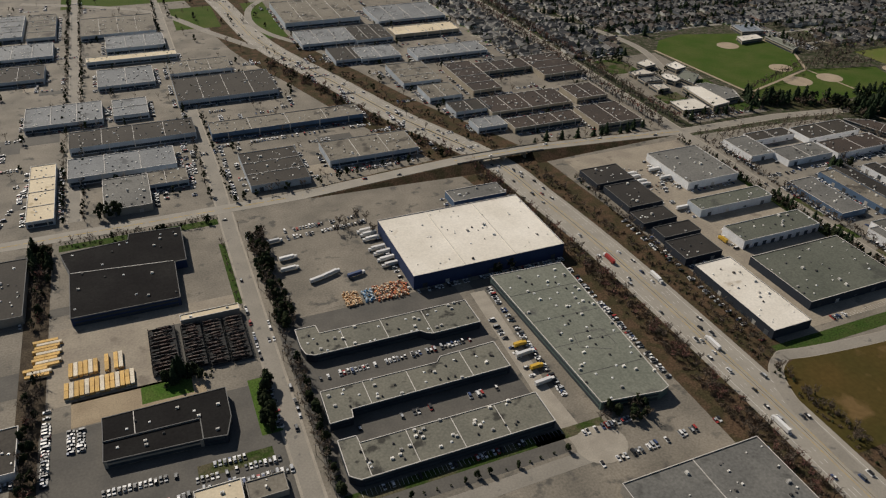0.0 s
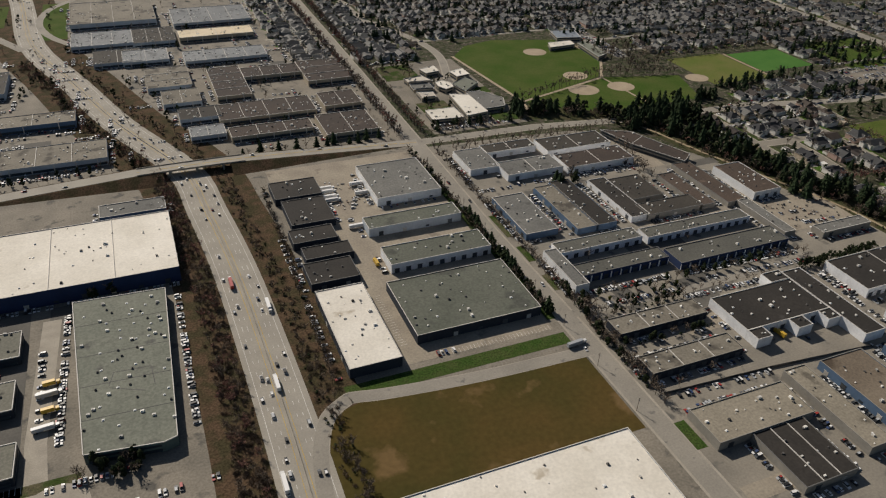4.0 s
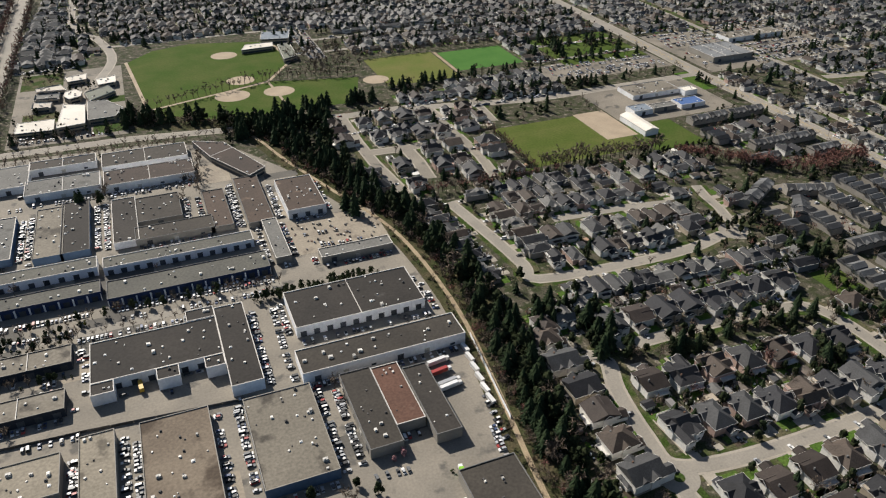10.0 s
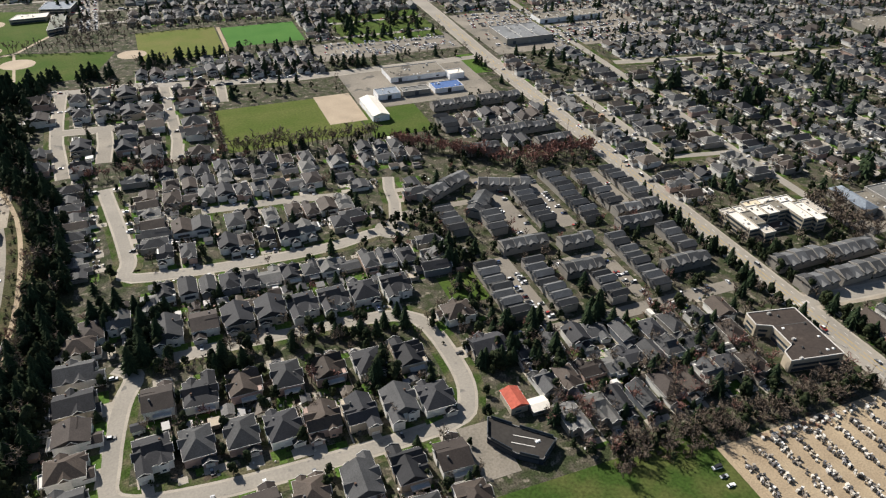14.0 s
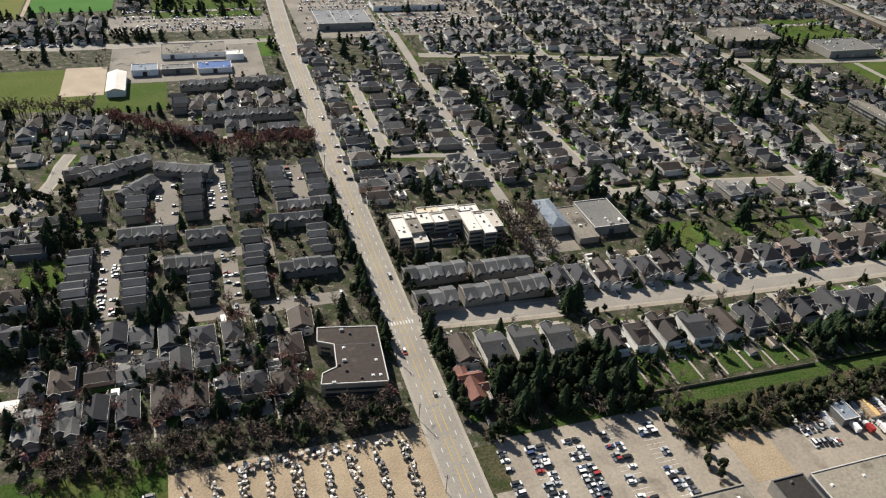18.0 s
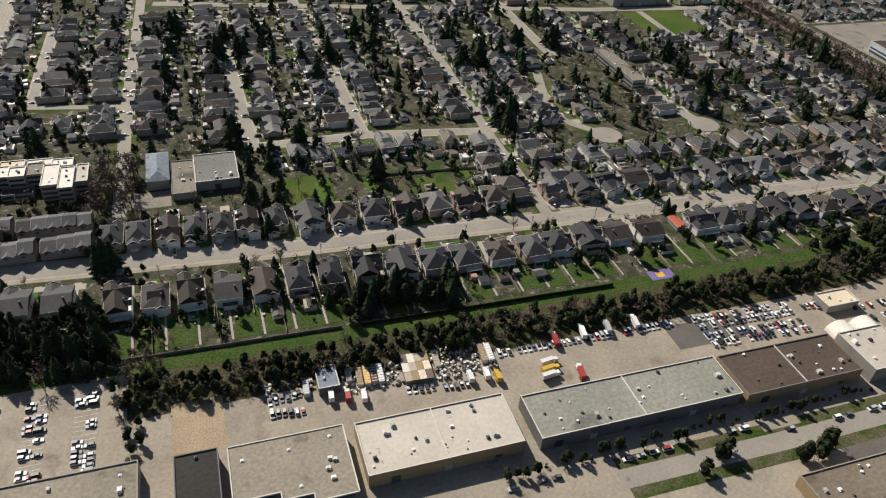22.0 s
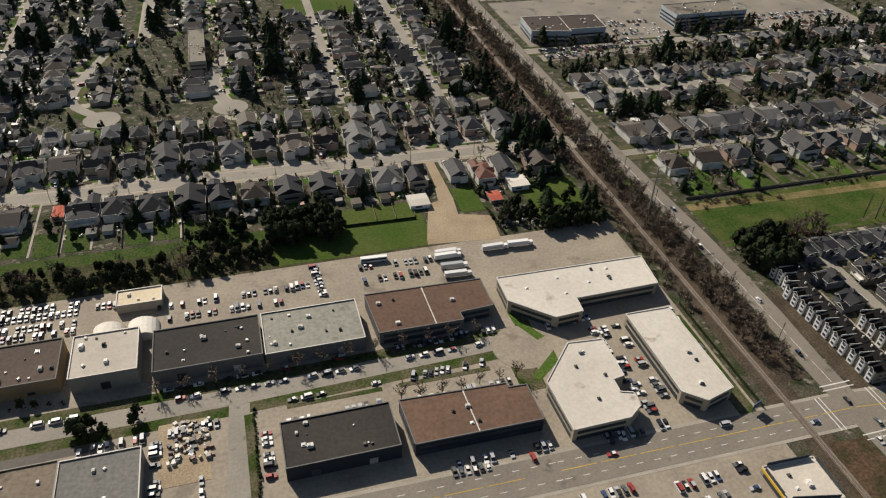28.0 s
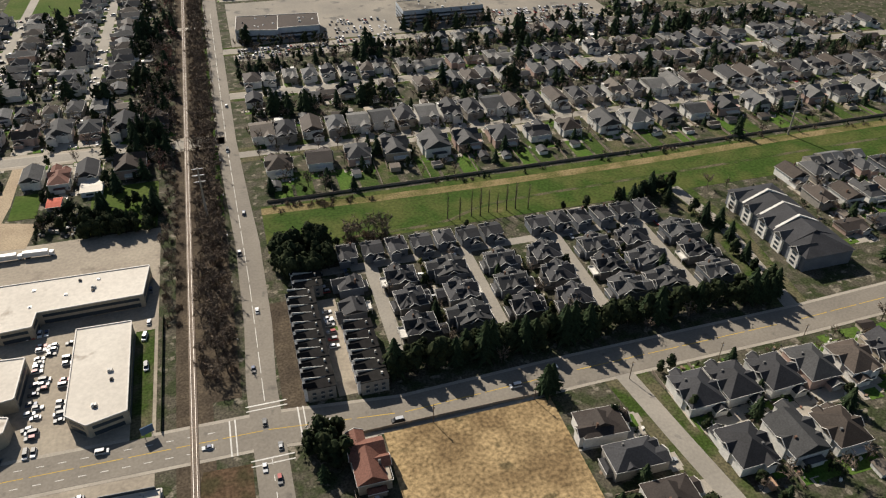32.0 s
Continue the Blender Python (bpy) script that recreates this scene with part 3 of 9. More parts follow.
for x in (309, 334, 359):
    setting("bridge_pier", Geo().box(x - 0.8, 618, 0, x + 0.8, 632, 6.0), "side concrete", "concrete pier under the overpass", "pier")
om = dashes(OVER, 0.15, lambda x, y: bridge_z(x) + 0.03, 18, 2, 0.3)
dashes(OVER, -0.3, lambda x, y: bridge_z(x) + 0.03, 18, 2, 0.3, om)
setting("centre_line", om, "paint yellow", "double yellow centre line of the overpass", "marking")
block(-420, 604, 600, 640)

GREY = "faded grey asphalt street"
road("road_west", [(44, 180), (45, 420), (46, 598), (48, 700), (46, 874), (42, 1460)], 11, GREY)
road("road_far_west", [(-80, 640), (-79, 1460)], 10, GREY)
road("road_main", [(557, 60), (556, 300), (554, 430), (558, 620), (562, 900), (568, 1500)], 14, "wide grey asphalt main street")
road("road_boulevard", [(560, 617), (700, 614), (800, 600), (900, 592), (980, 590), (1130, 560), (1362, 562)], 11, GREY)
road("road_estate", [(560, 300), (660, 296), (770, 300), (790, 305)], 8, "estate lane of patched asphalt", walk_side=False, blocked=False)
road("road_park_side", [(655, 640), (660, 760), (690, 880), (676, 980), (640, 1080), (640, 1300)], 9, GREY, curve=True)
road("road_north_south", [(1367, -420), (1366, 66), (1366, 325), (1366, 560), (1372, 735), (1376, 1050)], 17, "broad four-lane asphalt road with a centre turning lane")
yl = dashes([(1367, -420), (1366, 325), (1366, 560), (1372, 735)], 1.7, 0.15, 17, 2, 0.35)
dashes([(1367, -420), (1366, 325), (1366, 560), (1372, 735)], -1.7, 0.15, 17, 2, 0.35, yl)
setting("turning_lane_line", yl, "paint yellow", "yellow turning-lane lines", "marking")
wl = dashes([(1367, -420), (1366, 325), (1366, 560)], 5.0, 0.15, 3, 6, 0.3)
dashes([(1367, -420), (1366, 325), (1366, 560)], -5.0, 0.15, 3, 6, 0.3, wl)
setting("lane_dashes", wl, "paint white", "white dashed lane lines", "marking")
cross = Geo()
for k in range(9):
    cross.box(1358.6 + k * 1.8, 63.5, 0.13, 1359.5 + k * 1.8, 66.5, 0.145)
setting("zebra_crossing", cross, "paint white", "white-striped pedestrian crossing", "marking")
# residential streets of the western quarter
road("crescent_north", [(950, 372), (960, 300), (964, 262), (966, 240), (1040, 233), (1097, 233), (1130, 240), (1146, 240)], 8, GREY, curve=True)
road("close_lane", [(1152, 250), (1160, 277), (1163, 300), (1168, 318)], 6.5, GREY)
road("crescent_inner", [(1018, 313), (1085, 308), (1126, 300)], 10, GREY)
road("crescent_south", [(953, 154), (962, 143), (954, 120), (948, 82), (950, 58), (990, 49), (1060, 47), (1116, 50), (1130, 62), (1135, 90), (1128, 136), (1094, 148), (1040, 151), (984, 152)], 8, GREY, curve=True)
road("lane_south", [(948, 60), (944, 40), (948, -60)], 8, GREY)
for pts, w in (([(914, 600), (912, 520), (913, 470), (920, 400)], 9), ([(913, 493), (953, 490), (1008, 494)], 11), ([(952, 498), (953, 458), (950, 420)], 11), ([(1011, 590), (1012, 515), (1013, 446), (1008, 402)], 8), ([(1068, 590), (1063, 520)], 7)):
    road("estate_lane", pts, w, "pale paved lane of the housing estate", material="bleached asphalt")
# eastern quarter
road("road_east_west", [(1366, 66), (1420, 61), (1480, 57), (1560, 52), (1680, 47), (1823, 42), (1950, 42), (2180, 36)], 10, GREY)
road("street_a", [(1410, 275), (1413, 430)], 7, GREY)
road("street_b", [(1408, 272), (1480, 260)], 7, GREY)
road("street_c", [(1477, 105), (1479, 260), (1488, 486), (1500, 900)], 9, GREY)
road("street_d", [(1566, 174), (1562, 310), (1560, 440)], 8, GREY)
road("street_e", [(1648, 180), (1647, 300)], 8, GREY)
road("street_f", [(1560, 178), (1650, 180), (1745, 168)], 8, GREY)
road("street_g", [(1743, 46), (1744, 170), (1750, 300), (1752, 860)], 8, GREY)
road("street_h", [(1829, 265), (1814, 210), (1813, 174), (1836, 145)], 8, GREY, curve=True)
road("street_i", [(1929, 260), (1917, 200), (1920, 168), (1927, 146)], 8, GREY, curve=True)
road("street_j", [(1500, 495), (1640, 470), (1960, 415), (2140, 400)], 8, GREY)
road("street_k", [(1640, 470), (1645, 620), (1650, 900)], 8, GREY)
road("street_l", [(2008, 132), (2011, 200), (2014, 402)], 8, GREY)
road("street_s", [(2087, 128), (2088, 200), (2091, 398)], 8, GREY)
road("street_m", [(1860, 300), (1866, 700)], 8, GREY)
for x, y in ((1836, 143), (1927, 144), (1146, 241)):
    setting("turning_circle", Geo().prism([(x + 13 * math.cos(k * math.tau / 20), y + 13 * math.sin(k * math.tau / 20)) for k in range(20)], -0.2, 0.125), "road asphalt", "round asphalt turning place at the end of a street", "road")
    block(x - 13, y - 13, x + 13, y + 13)
# railway and the road beside it
slab("rail_bed", 2148, -420, 2163, 700, 0.06, "brush soil", "brown scrubby soil beside the railway", "ground", True)
slab("rail_brush", 2163, -205, 2175, 600, 0.05, "brush soil", "strip of brush between railway and road", "ground", True)
setting("ballast", ribbon([(2155, -420), (2155, 700)], 3.2, 0.35, 0.35), "ballast", "brown stone ballast of the railway", "railway")
for off in (-0.75, 0.75):
    setting("rail", ribbon([(2155 + off, -420), (2155 + off, 700)], 0.17, 0.62, 0.2), "rail steel", "worn steel rail", "railway")
road("road_railside", [(2186, -420), (2184, -240), (2183.5, -200), (2185.6, -160), (2185.8, -90), (2183.5, -40), (2181, 35), (2180, 320), (2180, 700)], 13, "grey asphalt road beside the railway", material="worn dark road", walk_side=False)
slab("level_crossing", 2136, 262, 2174, 270, 0.2, "side concrete", "pale concrete level crossing over the railway", "road")
slab("rail_path", 2138, 34, 2175, 36.2, 0.12, "bare dirt", "trodden path over the railway", "path")
slab("railside_grass", 2172, -60, 2175, 420, 0.08, "grass", "mown green strip beside the road", "grass")
road("road_cross", [(1900, -222), (2040, -224), (2184, -226), (2240, -232), (2320, -229), (2440, -227), (2560, -221)], 17, "wide asphalt cross road with yellow lines", material="worn dark road")
cl = dashes([(1900, -222), (2040, -224), (2184, -226), (2240, -232), (2320, -229), (2440, -227), (2560, -221)], 0.0, 0.15, 16, 2, 0.35)
setting("cross_centre_line", cl, "paint yellow", "yellow centre line", "marking")
cw = dashes([(1900, -222), (2040, -224), (2165, -226)], 4.3, 0.15, 3, 5, 0.3)
dashes([(1900, -222), (2040, -224), (2165, -226)], -4.3, 0.15, 3, 5, 0.3, cw)
dashes([(2186, -420), (2184, -240)], 0.0, 0.15, 3, 5, 0.3, cw)
dashes([(2184, -210), (2184, -126), (2181, 35), (2180, 320)], 0.0, 0.15, 14, 3, 0.28, cw)
for y in (-240.5, -211.5):
    cw.box(2176, y - 0.3, 0.13, 2193, y + 0.3, 0.15).box(2176, y - 2.9, 0.13, 2193, y - 2.4, 0.15)
for x in (2169, 2197):
    cw.box(x - 0.3, -236, 0.13, x + 0.3, -217, 0.145).box(x + 2, -236, 0.13, x + 2.5, -217, 0.145)
setting("junction_markings", cw, "paint white", "white stop bars and lane lines of the junction", "marking")
road("street_n", [(2444, -100), (2450, -146), (2442, -217)], 8, GREY)
road("street_o", [(2339, -236), (2344, -274), (2352, -330)], 9, GREY)
road("street_p", [(2187, 12), (2420, 11), (2760, 14)], 8, GREY)
road("street_q", [(2187, 107), (2412, 106), (2800, 95)], 8, GREY)
road("street_r", [(2187, 200), (2600, 195)], 8, GREY)
road("works_road", [(1690, -150), (1790, -151), (1919, -150), (2037, -146), (2056, -155)], 10, "works street of patched asphalt")
road("works_spur", [(1915, -155), (1911, -215)], 9, "short works street between car parks", walk_side=False)
setting("works_circle", Geo().prism([(2050 + 15 * math.cos(k * math.tau / 20), -152 + 15 * math.sin(k * math.tau / 20)) for k in range(20)], -0.2, 0.13), "dusty asphalt", "round asphalt turning place between the warehouses", "road")

# open ground
setting("brown_field", Geo().prism([(360, 186), (546, 186), (546, 257), (470, 259.5), (410, 265), (390, 267.5), (377, 264), (367, 254), (361, 234)], -0.2, 0.10), "brown field", "bare brown-green field beside the highway ramp", "field")
block(360, 186, 546, 262)
slab("lot_verge", 384, 272, 545, 284, 0.10, "rough grass", "grass verge beside the warehouse car park", "grass")
slab("hedge_bank", 541, 300, 548, 560, 0.10, "rough grass", "green bank with shrubs beside the main street", "grass", True)
for y0, y1 in ((330, 352), (372, 396), (412, 450)):
    slab("street_verge", 564.5, y0, 571, y1, 0.10, "patchy verge", "strip of mown grass beside the street", "grass")
slab("yard_grass", 33, 470, 38, 560, 0.10, "rough grass", "narrow lawn beside the street", "grass", True)
slab("yard_grass_2", -92, 593, 38, 603, 0.08, "rough grass", "lawn strip along the street", "grass", True)
setting("park_lawn", Geo().prism([(704, 862), (740, 905), (790, 920), (890, 893), (905, 800), (860, 735), (724, 684)], -0.3, 0.08), "park grass", "broad green playing field with ball diamonds", "grass")
setting("park_lawn_2", Geo().prism([(726, 684), (862, 730), (968, 706), (942, 628), (800, 628), (724, 672)], -0.3, 0.085), "park grass", "green playing field beside the tree belt", "grass")
setting("park_path", ribbon([(722, 686), (862, 730), (905, 800), (893, 895)], 4, 0.12), "sand", "pale gravel path across the park", "path")
setting("park_path_2", ribbon([(862, 730), (868, 640)], 3, 0.12), "sand", "pale gravel path across the park", "path")
setting("park_path_3", ribbon([(706, 868), (722, 690), (716, 660)], 4, 0.12), "sand", "pale gravel path along the park", "path")
block(690, 610, 985, 930)
for x, y, r in ((827, 851, 17), (832, 747, 17), (815, 698, 20), (868, 694, 18), (985, 690, 16)):
    setting("ball_diamond", Geo().prism([(x + r * math.cos(k * math.tau / 24), y + r * 0.9 * math.sin(k * math.tau / 24)) for k in range(24)], -0.2, 0.11), "sand", "sandy baseball infield in the grass", "sports field")
slab("sports_field", 992, 662, 1085, 766, 0.09, "worn sports turf", "worn yellow-green sports field", "sports field", True, 4)
slab("sports_field_2", 1092, 682, 1182, 758, 0.09, "lush turf", "bright green artificial turf pitch", "sports field", True, 4)
slab("pitch_border", 1087, 670, 1091, 762, 0.09, "bare dirt", "brown running strip beside the pitch", "path")
slab("school_field", 1052, 404, 1178, 500, 0.09, "school turf", "green school playing field", "sports field", True, 2)
slab("school_field_2", 1180, 392, 1240, 456, 0.09, "park grass", "small green school lawn", "sports field", True, 2)
slab("school_yard", 1149, 433, 1186, 503, 0.11, "sand", "sandy school playground", "playground", True)
slab("school_yard_2", 1188, 457, 1334, 560, 0.06, "lot asphalt", "asphalt school yard", "pavement", True)
slab("school_yard_3", 1334, 513, 1354, 574, 0.10, "grass", "green corner lawn of the school", "grass")
slab("mall_lot", 1384, 560, 1620, 720, 0.06, "lot asphalt", "pale shopping-centre car park", "pavement", True)
slab("mall_lot_2", 1180, 600, 1355, 660, 0.06, "lot asphalt", "pale car park beside the park", "pavement", True)
slab("campus", 585, 630, 700, 860, 0.06, "lot asphalt", "paved school grounds", "pavement", True)
slab("campus_lawn", 596, 690, 632, 720, 0.09, "patchy verge", "worn school lawn", "grass")
slab("campus_lawn_2", 664, 728, 700, 748, 0.09, "rough grass", "school lawn beside the hall", "grass")
slab("campus_lawn_3", 588, 800, 634, 856, 0.09, "patchy verge", "worn school lawn", "grass")
slab("campus_lawn_4", 666, 640, 700, 664, 0.09, "rough grass", "school lawn by the street", "grass")
slab("belt_ground", 868, 560, 930, 602, 0.05, "brush soil", "leaf-littered ground under the tree belt", "ground")
BELT = smooth([(700, 655), (800, 606), (838, 500), (862, 430), (890, 345), (897, 240), (888, 150), (877, 70), (868, -40)])
setting("belt_soil", ribbon([(x + 12, y) for x, y in BELT], 42, 0.055), "undergrowth", "brown brush and leaf litter of the tree belt", "ground")
setting("belt_path", ribbon(BELT[5:], 3.2, 0.12), "bare dirt", "pale gravel path along the tree belt", "path")
for (ax, ay), (bx, by) in zip(BELT, BELT[1:]):
    block(min(ax, bx) - 6, min(ay, by), max(ax, bx) + 25, max(ay, by))
slab("greenway", 2196, -104, 2700, -56, 0.08, "greenway grass", "long green grass corridor", "grass", True)
setting("greenway_dry", ribbon(smooth([(2196, -61), (2300, -65), (2420, -66), (2560, -62), (2700, -60)]), 7, 0.11), "patchy dry grass", "yellowed dry grass along the corridor", "grass")
setting("greenway_path", ribbon(smooth([(2196, -99), (2290, -100), (2330, -88), (2440, -84), (2700, -78)]), 2.5, 0.115), "patchy verge", "trampled yellow grass path", "path")
slab("dry_field", 2229, -300, 2302, -240.5, 0.09, "dry grass", "field of long dry golden grass", "field", True, 2)
slab("belt_green", 1400, -34, 2030, -24, 0.06, "rough grass", "green strip behind the gardens", "grass", True)
slab("belt_brush", 1376, -62, 2030, -34, 0.055, "undergrowth", "dark brushy strip between gardens and yards", "ground", True)
slab("big_lawn", 1940, -60, 2031, -14, 0.09, "park grass", "mown green lawn behind the houses", "grass", True)
setting("dirt_lot", Geo().prism([(2048, 3), (2045, -17), (2038, -19), (2028, -54), (2027, -60), (2070, -64), (2073, -40), (2053, -34), (2055, -16), (2055, 30), (2049, 30)][::-1], -0.2, 0.105), "bare dirt", "bare dirt building plot with its drive", "ground")
block(2026, -64, 2074, -30)
block(2046, -34, 2056, 30)
slab("car_lot", 1388, -95, 1484, -32, 0.07, "dusty asphalt", "large marked car park", "pavement", True)
block(1205, -130, 1356, -10)
slab("orchard_lawn", 1112, -50, 1236, -2, 0.085, "greenway grass", "sunny green lawn between the last houses and the storage yard", "grass", True)
slab("wooded_green", 1226, 648, 1350, 764, 0.085, "park grass", "green park lawn with scattered trees", "grass", True)
slab("park_lot", 928, 792, 952, 938, 0.085, "bleached asphalt", "pale car park beside the park school", "pavement", True)
slab("dust_strip", 1503, -88, 1526, -57, 0.083, "bare dirt", "pale dusty track beside the car park", "ground")
slab("play_deck", 1776, -29.5, 1792, -21, 0.16, "play mat", "lilac play mat behind a house", "playground")
slab("play_deck_centre", 1781, -27.5, 1786, -23, 0.2, "car paint yellow", "yellow square on the play mat", "playground")
block(1376, -420, 2140, -62)
block(2000, -420, 2200, -200)
slab("far_park", 1990, 330, 2060, 400, 0.08, "park grass", "distant green park lawn", "grass", True)
slab("far_park_2", 1990, 470, 2090, 560, 0.08, "park grass", "distant green park lawn", "grass", True)
slab("office_lot", 2195, 176, 2345, 330, 0.06, "bleached asphalt", "pale office car park", "pavement", True)
slab("office_lot_2", 2345, 200, 2560, 330, 0.062, "bleached asphalt", "pale office car park", "pavement", True)
slab("overgrown_strip", -114, 250, -97, 610, 0.08, "brush soil", "overgrown brown strip between the yards", "ground", True)
slab("play_yard", -82, 380, 0, 404, 0.085, "bare dirt", "fenced brown play yard", "ground", True)
slab("play_yard_grass", -40, 386, -8, 402, 0.1, "grass", "green patch in the play yard", "grass")
slab("tree_yard", 26, 332, 40, 384, 0.09, "grass", "narrow treed lawn beside the street", "grass", True)
setting("yard_circle", Geo().prism([(218 + 17 * math.cos(k * math.tau / 20), 250 + 15 * math.sin(k * math.tau / 20)) for k in range(20)], -0.2, 0.1), "side concrete", "pale turning circle at the end of the works street", "road")
setting("works_lane", ribbon([(208, 250), (206, 300), (212, 420)], 12, 0.085), "side concrete", "pale dusty lane between the warehouses", "road")
setting("works_lane_2", ribbon([(218, 245), (120, 243), (56, 246)], 10, 0.09), "road asphalt", "grey works street", "road")
for x0, y0, x1, y1 in ((1230, 200, 1246, 292), (1266, 200, 1280, 285), (1324, 212, 1338, 270), (1198, 105, 1210, 180), (1228, 154, 1284, 164), (1270, 108, 1280, 150), (1298, 140, 1304, 172), (1180, 92, 1340, 103), (1150, 255, 1215, 262)):
    slab("terrace_lane", x0, y0, x1, y1, 0.07, "worn dark road", "paved lane between the terraces", "road", True, -2)
for x in (2246.5, 2298.5, 2352, 2404):
    slab("terrace_lane", x - 3.5, -202, x + 3.5, -128, 0.07, "road asphalt", "paved lane between the town houses", "road", True, -1)
slab("terrace_lane", 2214, -131, 2415, -125, 0.08, "road asphalt", "paved lane between the town houses", "road", True, -1)
slab("hall_lot", 1480, 112, 1508, 131, 0.07, "lot asphalt", "car park of the community hall", "pavement", True)
slab("corner_green", 1154, 140, 1180, 172, 0.07, "park grass", "green corner lawn beside the street", "grass")
slab("side_lawn", 1578, 95, 1612, 130, 0.07, "park grass", "green lawn between the gardens", "grass")
slab("side_lawn_2", 1664, 84, 1694, 112, 0.07, "park grass", "green lawn between the gardens", "grass")
slab("corner_lawn", 2100, -60, 2138, -8, 0.07, "park grass", "green lawn behind a house by the railway", "grass", True)
slab("house_lawn", 2056, -33, 2071, -5, 0.13, "park grass", "green walled lawn beside the dirt plot", "grass", True)
for x0, y0, x1, y1 in ((-14, 312, 30, 322), (180, 262, 230, 270), (232, 440, 300, 446), (60, 262, 200, 270), (2040, -180, 2052, -158), (2052, -150, 2060, -126)):
    slab("lot_grass", x0, y0, x1, y1, 0.09, "patchy verge", "small planted grass island", "grass")

setting("works_green", Geo().prism([(2051.3, -126), (2051.8, -135), (2059.2, -149.3), (2063.7, -147.6)], -0.2, 0.145), "grass", "sunny grass corner beside the hall", "grass")
setting("works_green_2", Geo().prism([(2048.5, -171.3), (2050, -175.4), (2063.7, -165.1), (2064.2, -157.8)], -0.2, 0.145), "grass", "sunny grass corner beside the hall", "grass")
for x0, y0, x1, y1 in ((1881, -142.2, 1970, -138), (1935, -163, 1978, -160.6), (1986, -163, 2030, -160.4), (1985, -144, 2031, -141.5), (1916.5, -205, 1921, -162), (1985, -220.5, 2046, -217.5), (2130, -218, 2138.5, -150), (2048, -219, 2100, -216.5)):
    slab("works_verge", x0, y0, x1, y1, 0.135, "patchy verge", "narrow planted verge in the works yards", "grass")
slab("rubble_yard", 1881, -192, 1902, -159, 0.137, "bare dirt", "bare tan yard with rubble", "ground")
setting("rail_triangle", Geo().prism([(2158, -240.5), (2150, -272), (2176, -300), (2176.5, -241.5)], -0.2, 0.09), "verge", "patchy dry grass around the railway tracks", "grass")
setting("traffic_island", Geo().prism([(947 + 3.2 * math.cos(k * math.tau / 16), 51 + 3.2 * math.sin(k * math.tau / 16)) for k in range(16)], -0.1, 0.24), "rough grass", "small round planted traffic island", "traffic island")
setting("junction_disc", Geo().prism([(947 + 11 * math.cos(k * math.tau / 20), 51 + 11 * math.sin(k * math.tau / 20)) for k in range(20)], -0.2, 0.137), "road asphalt", "round asphalt junction of the streets", "road")
# patched and dusty stretches of the yards
patch_rng = random.Random(11)
for k in range(90):
    x, y = (patch_rng.uniform(-200, 540), patch_rng.uniform(240, 1000)) if k < 55 else ((patch_rng.uniform(575, 850), patch_rng.uniform(110, 540)) if k < 75 else (patch_rng.uniform(1540, 2120), patch_rng.uniform(-210, -70)))
    w, d = patch_rng.uniform(14, 60), patch_rng.uniform(10, 40)
    if k < 75 and (abs(x - 345) < 60 + w or 20 < x + w and x - w < 70 and k < 55 or x + w > 552 and k < 55 or x + w > 865):
        continue
    slab("asphalt_patch", x - w / 2, y - d / 2, x + w / 2, y + d / 2, 0.05 + 0.0003 * k, patch_rng.choice(("dark asphalt", "dark asphalt", "dusty asphalt")), "patch of newer or dustier asphalt in the yard", "pavement")
slab("play_floor", -100, 240, 37, 379, 0.088, "dark asphalt", "dark worn asphalt yard", "pavement")
slab("hall_yard", 56, 252, 198, 437, 0.082, "dark asphalt", "dark patched asphalt between the long halls", "pavement")
slab("dock_yard", 395, 290, 540, 600, 0.078, "dusty asphalt", "dusty loading yards between the halls", "pavement")
slab("estate_yard", 806, 336, 884, 390, 0.083, "dusty asphalt", "dusty tan storage yard of the estate", "pavement")
slab("scrap_floor", 1536, -95, 1760, -62.5, 0.08, "dusty asphalt", "dusty tan ground of the scrap yard", "pavement")
slab("timber_yard", -96, 402, 36, 484, 0.085, "dusty asphalt", "dusty tan timber yard", "pavement")
slab("crate_yard", 68, 440, 164, 520, 0.085, "lot asphalt", "open grey lorry yard", "pavement")
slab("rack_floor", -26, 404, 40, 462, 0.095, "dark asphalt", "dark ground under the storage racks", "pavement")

# ---- industrial buildings ----
WORD = {"white": "white", "cream": "cream", "pale": "stained pale grey", "grey": "grey", "green": "greenish grey", "olive": "olive grey", "dark": "dark grey", "black": "black", "tar": "tar-black", "lichen": "pale grey", "russet": "red-brown", "streak": "streaky grey", "moss": "mossy grey", "brown": "brown", "umber": "dark brown", "chalk": "chalky white", "shell": "off-white", "sandy": "sandy grey", "tan": "streaked tan", "rust": "rust-red", "bluer": "bright blue", "coral": "coral-red", "slate": "blue-grey", "mist": "pale blue-grey", "sheet": "pale blue-grey", "navy": "dark blue", "blue": "blue-grey"}
UNIT = Geo().box(-1.1, -0.8, 0, 1.1, 0.8, 1.1, 0.06).box(-0.8, -0.55, 1.1, 0.1, 0.55, 1.3).mesh("roof_unit", "unit metal")
UNIT2 = Geo().box(-0.7, -0.7, 0, 0.7, 0.7, 0.8, 0.05).box(-0.45, -0.45, 0.8, 0.45, 0.45, 1.15, 0.15).mesh("roof_vent", "unit dark")
DOME = Geo().box(-0.8, -0.8, 0, 0.8, 0.8, 0.3).box(-0.7, -0.7, 0.3, 0.7, 0.7, 0.6, 0.3).mesh("skylight", "skylight dome")
